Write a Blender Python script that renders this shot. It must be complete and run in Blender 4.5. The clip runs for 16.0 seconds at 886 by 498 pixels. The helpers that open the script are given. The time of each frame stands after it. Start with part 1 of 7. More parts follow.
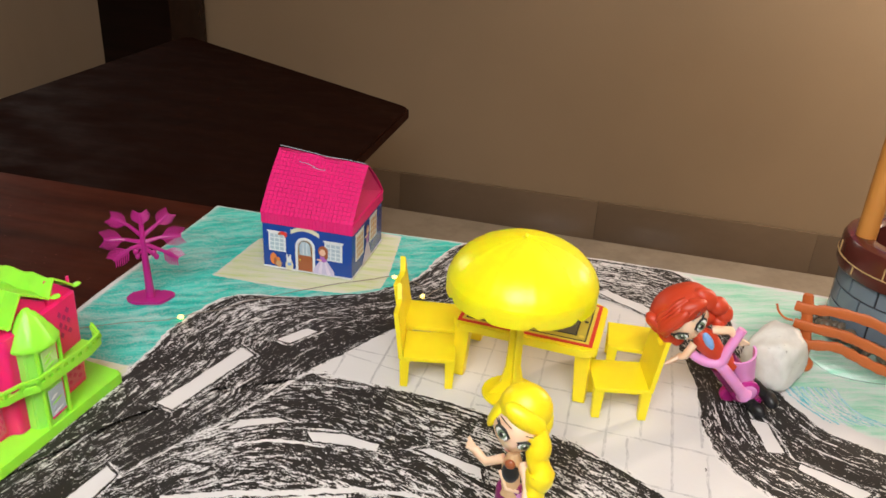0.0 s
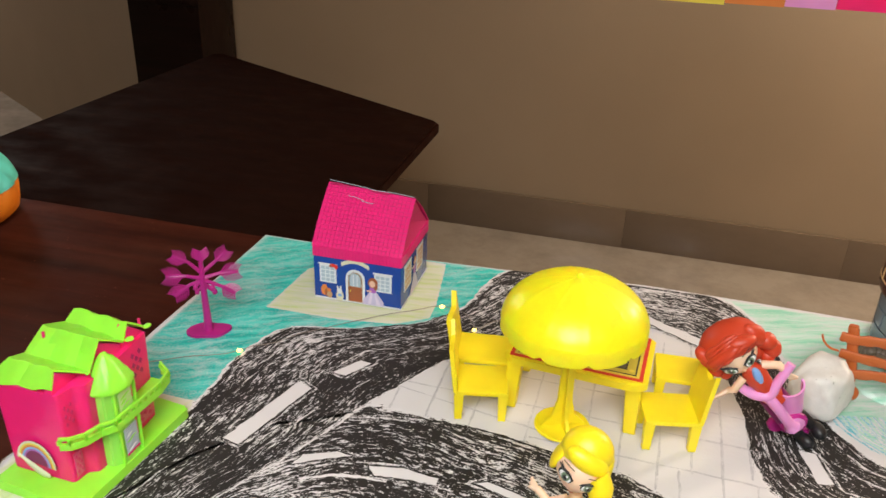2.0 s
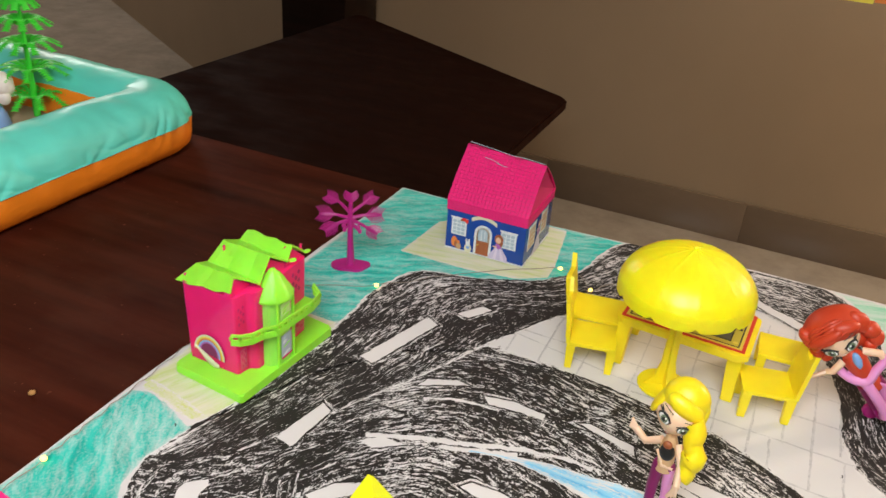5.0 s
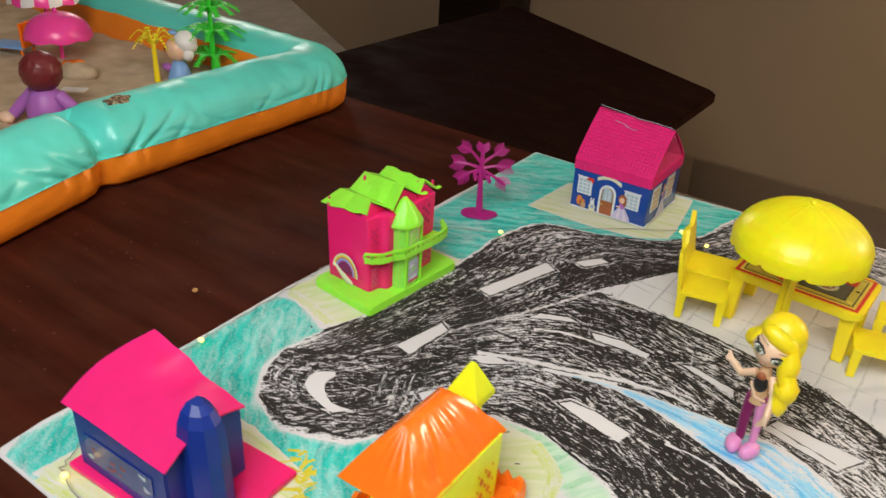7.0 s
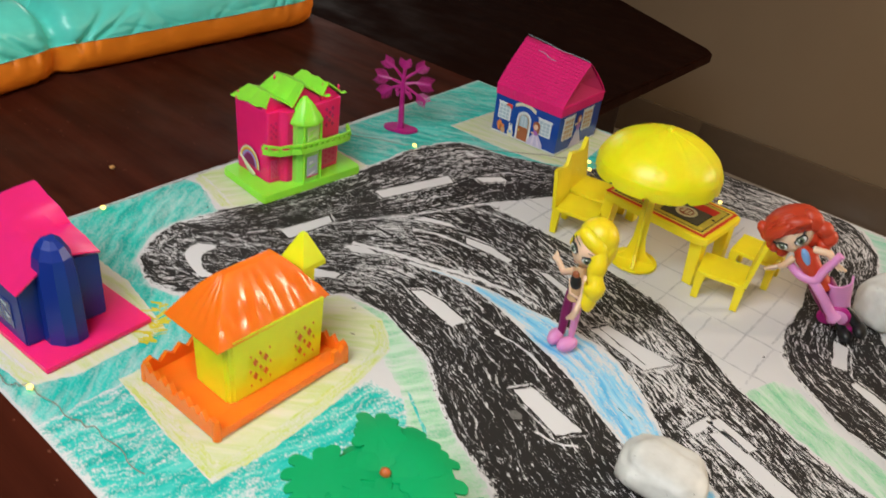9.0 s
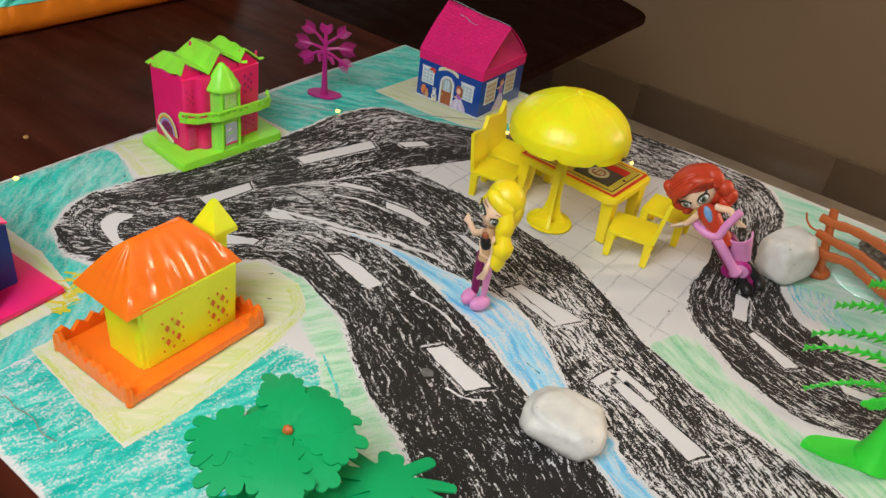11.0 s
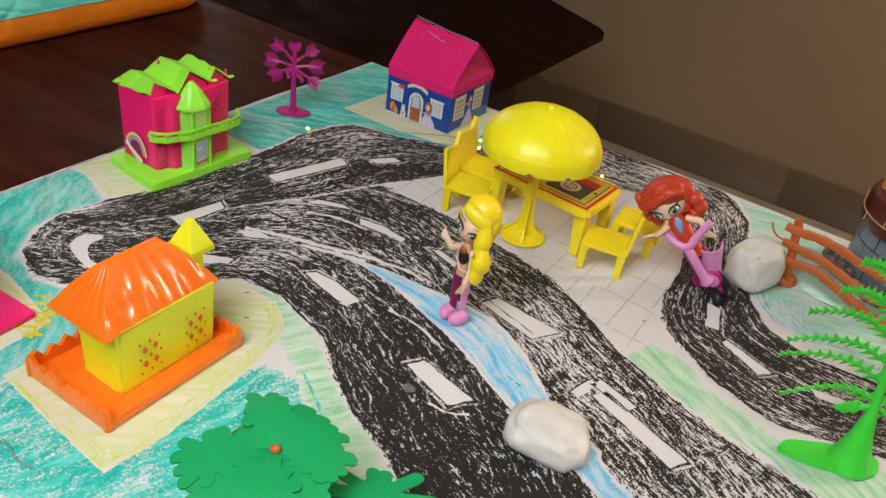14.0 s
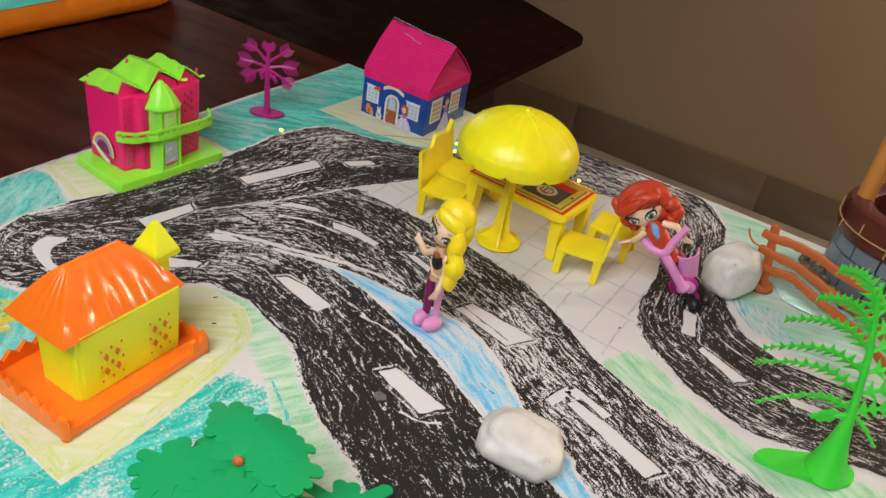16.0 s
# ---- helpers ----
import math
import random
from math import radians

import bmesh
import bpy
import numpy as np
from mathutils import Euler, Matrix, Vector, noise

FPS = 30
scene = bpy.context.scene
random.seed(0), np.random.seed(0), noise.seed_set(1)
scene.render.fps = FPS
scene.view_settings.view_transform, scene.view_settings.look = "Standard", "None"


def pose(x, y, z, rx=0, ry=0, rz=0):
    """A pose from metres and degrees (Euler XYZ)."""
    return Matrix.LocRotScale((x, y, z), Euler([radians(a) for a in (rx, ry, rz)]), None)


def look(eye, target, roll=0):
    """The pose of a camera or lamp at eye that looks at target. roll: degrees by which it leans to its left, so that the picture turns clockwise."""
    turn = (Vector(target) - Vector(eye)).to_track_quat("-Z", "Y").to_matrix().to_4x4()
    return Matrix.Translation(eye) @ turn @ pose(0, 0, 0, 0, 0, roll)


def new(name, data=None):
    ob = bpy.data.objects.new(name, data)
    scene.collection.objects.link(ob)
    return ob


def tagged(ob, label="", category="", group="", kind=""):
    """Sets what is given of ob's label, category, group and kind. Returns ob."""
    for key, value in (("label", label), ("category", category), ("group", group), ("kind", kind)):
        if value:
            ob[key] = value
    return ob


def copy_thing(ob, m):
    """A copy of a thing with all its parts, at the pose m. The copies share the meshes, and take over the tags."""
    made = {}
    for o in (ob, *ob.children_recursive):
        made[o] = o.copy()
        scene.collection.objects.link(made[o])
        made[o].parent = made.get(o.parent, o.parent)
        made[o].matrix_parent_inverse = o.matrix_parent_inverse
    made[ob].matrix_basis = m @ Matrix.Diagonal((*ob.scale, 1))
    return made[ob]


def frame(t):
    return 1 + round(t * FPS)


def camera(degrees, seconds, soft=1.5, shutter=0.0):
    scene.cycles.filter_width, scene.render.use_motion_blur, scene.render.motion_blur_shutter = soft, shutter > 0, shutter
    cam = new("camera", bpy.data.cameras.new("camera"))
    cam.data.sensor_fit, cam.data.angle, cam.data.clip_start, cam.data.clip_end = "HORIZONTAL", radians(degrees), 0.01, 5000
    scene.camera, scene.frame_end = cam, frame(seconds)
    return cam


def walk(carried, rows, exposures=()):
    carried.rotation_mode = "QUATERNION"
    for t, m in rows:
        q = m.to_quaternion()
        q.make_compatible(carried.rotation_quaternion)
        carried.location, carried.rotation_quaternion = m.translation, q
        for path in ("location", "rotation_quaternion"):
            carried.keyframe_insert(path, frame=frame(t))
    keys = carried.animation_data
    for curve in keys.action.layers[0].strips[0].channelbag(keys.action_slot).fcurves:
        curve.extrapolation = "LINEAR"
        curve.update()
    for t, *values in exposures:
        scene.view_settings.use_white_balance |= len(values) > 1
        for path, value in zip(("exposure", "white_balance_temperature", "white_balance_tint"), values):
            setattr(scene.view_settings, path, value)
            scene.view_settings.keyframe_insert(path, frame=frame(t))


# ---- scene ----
from mathutils.geometry import delaunay_2d_cdt

cam = camera(57.6, 16.0, soft=1.5, shutter=0.5)
PATH = [
    (0, (0.3687, -0.6252, 0.312), (-0.0405, 1.1215, -0.572), 3.5),
    (0.5, (0.3634, -0.6227, 0.326), (-0.0677, 1.1134, -0.57), 2.8),
    (1, (0.3638, -0.6267, 0.333), (-0.0751, 1.1076, -0.561), 2.3),
    (1.5, (0.3601, -0.6291, 0.338), (-0.0882, 1.1072, -0.547), 2.1),
    (2, (0.3497, -0.6353, 0.339), (-0.1135, 1.0993, -0.542), 2.1),
    (2.5, (0.3413, -0.6503, 0.338), (-0.1459, 1.0746, -0.549), 2.3),
    (3, (0.3394, -0.6697, 0.339), (-0.1753, 1.0402, -0.561), 2.7),
    (5.5, (0.3621, -0.7114, 0.354), (-0.4057, 0.8669, -0.605), 4.7),
    (6, (0.3698, -0.7357, 0.346), (-0.4786, 0.7984, -0.616), 4.7),
    (6.5, (0.3671, -0.7471, 0.343), (-0.556, 0.7426, -0.621), 4.0),
    (7, (0.3965, -0.7408, 0.333), (-0.5975, 0.6998, -0.633), 3.3),
    (7.5, (0.443, -0.7246, 0.346), (-0.5877, 0.6838, -0.63), 3.7),
    (8, (0.4805, -0.7175, 0.361), (-0.5637, 0.6663, -0.635), 5.2),
    (8.5, (0.5038, -0.7189, 0.347), (-0.5393, 0.6459, -0.676), 6.2),
    (9, (0.5228, -0.7178, 0.331), (-0.4905, 0.6321, -0.741), 7.4),
    (9.5, (0.5353, -0.7124, 0.328), (-0.4393, 0.6338, -0.784), 8.0),
    (10, (0.5477, -0.707, 0.335), (-0.3849, 0.6508, -0.801), 8.6),
    (10.2, (0.5498, -0.7078, 0.338), (-0.3673, 0.6558, -0.802), 8.7),
    (12.3, (0.5466, -0.7152, 0.34), (-0.3131, 0.7201, -0.756), 8.3),
    (12.5, (0.547, -0.7182, 0.337), (-0.3054, 0.724, -0.756), 8.4),
    (13, (0.5462, -0.7203, 0.336), (-0.2941, 0.7303, -0.755), 8.7),
    (13.5, (0.541, -0.7188, 0.339), (-0.291, 0.7387, -0.75), 8.9),
    (14, (0.5409, -0.7178, 0.338), (-0.2847, 0.7454, -0.746), 9.2),
    (14.5, (0.5417, -0.7157, 0.339), (-0.2747, 0.7556, -0.742), 9.5),
    (15, (0.5421, -0.7107, 0.341), (-0.2633, 0.7709, -0.736), 9.9),
    (15.5, (0.5405, -0.7048, 0.341), (-0.2557, 0.7838, -0.732), 10.1),
    (16, (0.5398, -0.7079, 0.334), (-0.248, 0.7867, -0.736), 10.4),
]
walk(cam, [(t, look(eye, target, roll)) for t, eye, target, roll in PATH], [(0, 0.11, 6400, 10.5), (2.5, 0.08, 6350, 10.5), (5.5, -0.07, 6380, 8.5), (7.0, -0.22, 6350, 8), (8.8, -0.37, 6220, 7), (10.2, -0.42, 6220, 7), (12.5, -0.41, 6350, 9.5), (16.0, -0.40, 6300, 11)])

# ---- light: a warm bulb high to one side, two added lights out of view, a weak grey sky glow in the closed room ----
world = bpy.data.worlds.new("room_air")
scene.world = world
world.use_nodes = True
world.node_tree.nodes["Background"].inputs[0].default_value = (1.0, 0.86, 0.70, 1)
world.node_tree.nodes["Background"].inputs[1].default_value = 0.06


def area_lamp(name, eye, target, power, size, colour):
    data = bpy.data.lights.new(name, "AREA")
    data.shape, data.size, data.energy, data.color = "DISK", size, power, colour
    ob = new(name, data)
    ob.matrix_world = look(eye, target)
    return ob


data = bpy.data.lights.new("side_bulb", "POINT")
data.energy, data.color, data.shadow_soft_size = 96.0, (1.0, 0.80, 0.59), 0.10
new("side_bulb", data).location = (1.75, 1.20, 0.80)
# added fill light out of view, brightens the far-left floor and the pool
data = bpy.data.lights.new("left_fill_light", "POINT")
data.energy, data.color, data.shadow_soft_size = 46.0, (1.0, 0.95, 0.90), 0.40
new("left_fill_light", data).location = (-3.45, 2.42, 1.25)
# added soft key light behind the camera, stands in for the unseen room lighting
area_lamp("front_key_light", (0.370, -1.045, 0.84), (0.340, -0.42, 0.0), 14.7, 0.70, (1.0, 0.985, 0.945))

# ---- materials ----
def nodes_of(name):
    mat = bpy.data.materials.new(name)
    mat.use_nodes = True
    nt = mat.node_tree
    return mat, nt, nt.nodes["Principled BSDF"]


def add(nt, kind, **values):
    n = nt.nodes.new(kind)
    for key, value in values.items():
        if key in n.inputs:
            n.inputs[key].default_value = value
    return n


def coords(nt, scale=(1, 1, 1), uv=False):
    c = nt.nodes.new("ShaderNodeTexCoord")
    m = nt.nodes.new("ShaderNodeMapping")
    m.inputs["Scale"].default_value = scale
    nt.links.new(c.outputs["UV" if uv else "Object"], m.inputs[0])
    return m.outputs[0]


def noise_of(nt, vec, scale, detail=3.0, rough=0.55):
    n = add(nt, "ShaderNodeTexNoise", Scale=scale, Detail=detail, Roughness=rough)
    nt.links.new(vec, n.inputs["Vector"])
    return n.outputs[0]


def ramp(nt, fac, stops):
    r = nt.nodes.new("ShaderNodeValToRGB")
    el = r.color_ramp.elements
    el[0].position, el[0].color = stops[0][0], (*stops[0][1], 1)
    el[1].position, el[1].color = stops[-1][0], (*stops[-1][1], 1)
    for p, c in stops[1:-1]:
        e = el.new(p)
        e.color = (*c, 1)
    nt.links.new(fac, r.inputs[0])
    return r.outputs[0]


def mix(nt, fac, a, b, mode="MIX"):
    m = nt.nodes.new("ShaderNodeMix")
    m.data_type, m.blend_type = "RGBA", mode
    for value, k in ((fac, 0), (a, 6), (b, 7)):
        if isinstance(value, (int, float)):
            m.inputs[k].default_value = value
        elif isinstance(value, tuple):
            m.inputs[k].default_value = (*value, 1)
        else:
            nt.links.new(value, m.inputs[k])
    return m.outputs[2]


def bump(nt, bsdf, height, strength, distance):
    b = add(nt, "ShaderNodeBump", Strength=strength, Distance=distance)
    nt.links.new(height, b.inputs["Height"])
    nt.links.new(b.outputs[0], bsdf.inputs["Normal"])


def plastic(name, colour, rough=0.35, glow=0.0, grain=0.0006):
    """Cheap moulded plastic: faint shade drift, flow ripples, a little light through it."""
    mat, nt, b = nodes_of(name)
    v = coords(nt)
    big = noise_of(nt, v, 45.0, 2.0)
    dark = tuple(c * 0.92 for c in colour)
    nt.links.new(ramp(nt, big, [(0.3, dark), (0.7, colour)]), b.inputs["Base Color"])
    b.inputs["Roughness"].default_value = rough
    b.inputs["Subsurface Weight"].default_value = glow
    b.inputs["Subsurface Radius"].default_value = (1.0, 0.6, 0.3)
    b.inputs["Subsurface Scale"].default_value = 0.004
    bump(nt, b, noise_of(nt, v, 160.0, 3.0), 0.25, grain)
    return mat


def wax(name, tones, cover, soft=0.03, stroke=(220, 600), tooth=800.0, weights=(0.50, 0.42, 0.32), patchy=14.0, warp=0.004, paper=(0.695, 0.685, 0.705), rough=0.62):
    """Wax crayon on paper: strokes along u, bare flecks where the wax missed the grain; "press" is how hard the hand pressed."""
    mat, nt, b = nodes_of(name)
    raw = coords(nt, (1, 1, 1), uv=True)
    wob = add(nt, "ShaderNodeTexNoise", Scale=38.0, Detail=1.0)
    nt.links.new(raw, wob.inputs["Vector"])
    bend = nt.nodes.new("ShaderNodeVectorMath")
    bend.operation = "MULTIPLY_ADD"
    nt.links.new(wob.outputs["Color"], bend.inputs[0])
    bend.inputs[1].default_value = (warp, warp, 0)
    nt.links.new(raw, bend.inputs[2])

    def scaled(x, y):
        m = nt.nodes.new("ShaderNodeMapping")
        m.inputs["Scale"].default_value = (x, y, 1)
        nt.links.new(bend.outputs[0], m.inputs[0])
        return m.outputs[0]
    fine, long = scaled(*stroke), scaled(stroke[0] * 0.16, stroke[1] * 0.40)
    total = None
    for height, weight in ((noise_of(nt, fine, 1.0, 3.0, 0.6), weights[0]), (noise_of(nt, raw, tooth, 2.0, 0.6), weights[1]), (noise_of(nt, long, 1.0, 2.0), weights[2]), (noise_of(nt, raw, patchy, 2.0), weights[2] * 0.8)):
        n = nt.nodes.new("ShaderNodeMath")
        n.operation = "MULTIPLY_ADD"
        nt.links.new(height, n.inputs[0])
        n.inputs[1].default_value = weight
        if total is None:
            n.inputs[2].default_value = 0.5 - 0.5 * (weights[0] + weights[1] + 1.8 * weights[2])
        else:
            nt.links.new(total, n.inputs[2])
        total = n.outputs[0]
    force = nt.nodes.new("ShaderNodeAttribute")
    force.attribute_name = "press"
    less = nt.nodes.new("ShaderNodeMath")
    less.operation = "SUBTRACT"
    nt.links.new(total, less.inputs[0])
    nt.links.new(force.outputs["Fac"], less.inputs[1])
    k = ramp(nt, less.outputs[0], [(0.5 + cover - soft, (1, 1, 1)), (0.5 + cover + soft, (0, 0, 0))])
    ink = tones[0]
    if len(tones) > 1:
        ink = ramp(nt, noise_of(nt, long, 1.3, 3.0), [(0.36 + 0.28 * i / (len(tones) - 1), c) for i, c in enumerate(tones)])
    nt.links.new(mix(nt, k, paper, ink), b.inputs["Base Color"])
    b.inputs["Roughness"].default_value = rough
    b.inputs["Specular IOR Level"].default_value = 0.25
    bump(nt, b, less.outputs[0], 0.12, 0.0004)
    return mat


def wood(name, dark, light, rough=0.16, grain=(2.2, 34, 34), gloss=0.30, dust=None):
    mat, nt, b = nodes_of(name)
    v = coords(nt, grain)
    f = noise_of(nt, v, 1.4, 6.0, 0.6)
    tone = ramp(nt, f, [(0.3, dark), (0.7, light)])
    if dust:
        # wiped dull patches and scattered grains of dust and sand
        haze = ramp(nt, noise_of(nt, coords(nt, (7, 11, 7)), 1.0, 5.0, 0.62), [(0.46, (0, 0, 0)), (0.72, (0.30, 0.30, 0.30))])
        tone = mix(nt, haze, tone, dust)
        grains = ramp(nt, noise_of(nt, coords(nt), 230.0, 1.0), [(0.765, (0, 0, 0)), (0.80, (0.55, 0.55, 0.55))])
        tone = mix(nt, grains, tone, tuple(c * 2.2 for c in dust))
    nt.links.new(tone, b.inputs["Base Color"])
    smear = noise_of(nt, coords(nt, (3, 5, 3)), 2.4, 5.0)
    nt.links.new(ramp(nt, smear, [(0.35, (rough,) * 3), (0.7, (rough * 2.0,) * 3)]), b.inputs["Roughness"])
    b.inputs["Specular IOR Level"].default_value = gloss
    bump(nt, b, f, 0.06, 0.001)
    return mat


def plaster(name, colour):
    mat, nt, b = nodes_of(name)
    v = coords(nt)
    big = noise_of(nt, v, 1.7, 4.0)
    nt.links.new(ramp(nt, big, [(0.3, tuple(c * 0.88 for c in colour)), (0.7, colour)]), b.inputs["Base Color"])
    b.inputs["Roughness"].default_value = 0.8
    bump(nt, b, noise_of(nt, v, 140.0, 4.0), 0.15, 0.002)
    return mat


def marble(name, a, c, rough=0.25):
    mat, nt, b = nodes_of(name)
    v = coords(nt, (1, 1, 2.2))
    f = noise_of(nt, v, 7.0, 8.0, 0.7)
    nt.links.new(ramp(nt, f, [(0.36, a), (0.62, c)]), b.inputs["Base Color"])
    b.inputs["Roughness"].default_value = rough
    return mat


def vinyl(name, colour, rough):
    """Thin inflated sheet: long soft wrinkles and small dents catch the light."""
    mat, nt, b = nodes_of(name)
    v = coords(nt, (60, 18, 30))
    w = coords(nt, (14, 22, 40))
    nt.links.new(ramp(nt, noise_of(nt, w, 1.0, 3.0), [(0.3, tuple(c * 0.90 for c in colour)), (0.7, colour)]), b.inputs["Base Color"])
    b.inputs["Roughness"].default_value = rough
    height = mix(nt, 0.5, noise_of(nt, v, 1.0, 3.0, 0.5), noise_of(nt, w, 2.0, 2.0, 0.4))
    bump(nt, b, height, 0.22, 0.008)
    return mat


def lamp_glow(name, colour, power):
    mat, nt, b = nodes_of(name)
    b.inputs["Base Color"].default_value = (*colour, 1)
    b.inputs["Roughness"].default_value = 0.9
    b.inputs["Specular IOR Level"].default_value = 0.0
    b.inputs["Emission Color"].default_value = (*colour, 1)
    b.inputs["Emission Strength"].default_value = power
    return mat


M = {
    "wall": plaster("wall_paint", (0.335, 0.251, 0.167)),
    "ceiling": plaster("ceiling_paint", (0.75, 0.72, 0.66)),
    "floor": marble("floor_tile", (0.27, 0.232, 0.192), (0.35, 0.305, 0.255), 0.16),
    "skirting": marble("skirting_stone", (0.160, 0.118, 0.083), (0.173, 0.127, 0.090)),
    "table": wood("dark_polished_wood", (0.023, 0.0048, 0.0026), (0.066, 0.0138, 0.0068), 0.34, gloss=0.035, dust=(0.105, 0.040, 0.024)),
    "cabinet": wood("black_brown_wood", (0.006, 0.003, 0.002), (0.016, 0.007, 0.005), 0.25, gloss=0.15),
    "low_wood": wood("very_dark_wood", (0.0100, 0.0032, 0.0020), (0.0170, 0.0054, 0.0033), 0.50, gloss=0.030),
    "paper": plaster("white_paper", (0.695, 0.685, 0.705)),
    "road": wax("black_crayon", [(0.020, 0.0185, 0.018)], 0.058, 0.022, (150, 540), 780.0, (0.64, 0.38, 0.30), warp=0.011),
    "road2": wax("black_crayon_loose", [(0.020, 0.0185, 0.018)], 0.052, 0.022, (140, 520), 760.0, (0.64, 0.38, 0.30), warp=0.011),
    "road_edge": wax("black_crayon_edge", [(0.018, 0.0170, 0.0165)], 0.085, 0.025, (160, 500), 900.0),
    "bare": wax("bare_stroke", [(0.022, 0.021, 0.020)], 0.000, 0.020, (160, 520), 820.0, (0.50, 0.55, 0.25)),
    "chalk": wax("bare_marking", [(0.035, 0.033, 0.032)], -0.190, 0.030, (160, 520), 820.0),
    "teal": wax("teal_crayon", [(0.006, 0.41, 0.36), (0.020, 0.54, 0.475), (0.09, 0.64, 0.57)], 0.135, 0.200, (110, 300), 640.0, (0.42, 0.42, 0.34), 24.0, 0.014),
    "teal_loose": wax("teal_crayon_loose", [(0.006, 0.40, 0.36), (0.03, 0.52, 0.47), (0.12, 0.62, 0.56)], 0.085, 0.100, (150, 280), 600.0, (0.50, 0.58, 0.32), 30.0, 0.014),
    "mint": wax("mint_crayon", [(0.22, 0.58, 0.32), (0.38, 0.68, 0.44), (0.58, 0.76, 0.60)], 0.105, 0.190, (130, 360), 640.0, (0.36, 0.58, 0.26), 26.0, 0.010),
    "mint_teal": wax("sea_green_pencil", [(0.26, 0.62, 0.46), (0.36, 0.68, 0.54), (0.50, 0.73, 0.64)], 0.080, 0.160, (70, 330), 500.0, (0.50, 0.25, 0.45), 18.0, 0.010),
    "blue": wax("sky_blue_pencil", [(0.13, 0.47, 0.80), (0.26, 0.60, 0.85), (0.42, 0.68, 0.86)], 0.055, 0.070, (90, 420), 600.0, (0.50, 0.36, 0.45), 26.0, 0.008),
    "shallow": wax("pale_blue_pencil", [(0.08, 0.46, 0.56), (0.26, 0.62, 0.68)], 0.000, 0.090, (90, 460), 600.0),
    "cream": wax("pale_yellow_pencil", [(0.56, 0.66, 0.28), (0.64, 0.69, 0.40), (0.70, 0.71, 0.52)], 0.120, 0.170, (90, 330), 600.0, (0.45, 0.25, 0.40)),
    "lime_line": wax("lime_pencil", [(0.52, 0.64, 0.10), (0.62, 0.68, 0.24)], 0.040, 0.160, (120, 420), 600.0),
    "shrub": wax("yellow_pencil", [(0.62, 0.54, 0.02), (0.68, 0.60, 0.06)], 0.150, 0.080, (160, 420), 700.0),
    "pencil": wax("pencil_line", [(0.41, 0.41, 0.44)], 0.010, 0.150, (160, 520), 800.0),
    "tick": plastic("blue_pencil_mark", (0.03, 0.22, 0.34), 0.7),
    "rub": wax("rubbed_grey", [(0.16, 0.155, 0.15)], 0.060, 0.120, (200, 300), 700.0, paper=(0.05, 0.048, 0.046)),
}
def plastics(rows):
    for key, colour, rough, glow in rows:
        M[key] = plastic(key, colour, rough, glow)


# toy house and furniture plastics
plastics([
    ("yellow", (0.97, 0.79, 0.015), 0.38, 0.3), ("lemon", (0.97, 0.88, 0.008), 0.34, 0.8), ("lime", (0.34, 0.92, 0.06), 0.38, 0.6),
    ("hot_pink", (0.92, 0.018, 0.20), 0.34, 0.6), ("magenta", (0.46, 0.016, 0.23), 0.38, 0.1), ("royal", (0.006, 0.030, 0.26), 0.38, 0.0),
    ("orange", (1.0, 0.21, 0.012), 0.22, 0.7), ("citrus", (0.84, 0.92, 0.015), 0.36, 0.6), ("leaf", (0.0, 0.36, 0.11), 0.55, 0.1),
    ("neon_green", (0.06, 0.72, 0.05), 0.38, 0.3), ("rust", (0.52, 0.125, 0.028), 0.42, 0.0), ("skin", (0.88, 0.60, 0.42), 0.38, 0.25),
    ("red_hair", (0.56, 0.050, 0.016), 0.45, 0.1), ("blond", (0.98, 0.76, 0.012), 0.38, 0.3),
])
# plants, dolls and trims
plastics([
    ("lilac", (0.80, 0.32, 0.66), 0.35, 0.2), ("plum", (0.22, 0.01, 0.11), 0.4, 0.0), ("black", (0.012, 0.012, 0.014), 0.4, 0.0),
    ("white", (0.80, 0.80, 0.80), 0.4, 0.0), ("tan", (0.62, 0.40, 0.22), 0.5, 0.0), ("bubble_pink", (0.95, 0.07, 0.40), 0.25, 0.3),
    ("brown_gloss", (0.10, 0.022, 0.016), 0.22, 0.0), ("grey_gloss", (0.17, 0.21, 0.26), 0.22, 0.0), ("wood_stick", (0.58, 0.24, 0.05), 0.45, 0.0),
    ("maroon_hair", (0.16, 0.02, 0.025), 0.35, 0.0), ("violet", (0.42, 0.14, 0.52), 0.45, 0.1), ("sky", (0.22, 0.42, 0.80), 0.4, 0.0),
    ("sticker_blue", (0.012, 0.038, 0.25), 0.16, 0.0), ("sticker_red", (0.22, 0.02, 0.07), 0.2, 0.0), ("iris", (0.16, 0.22, 0.14), 0.3, 0.0),
])
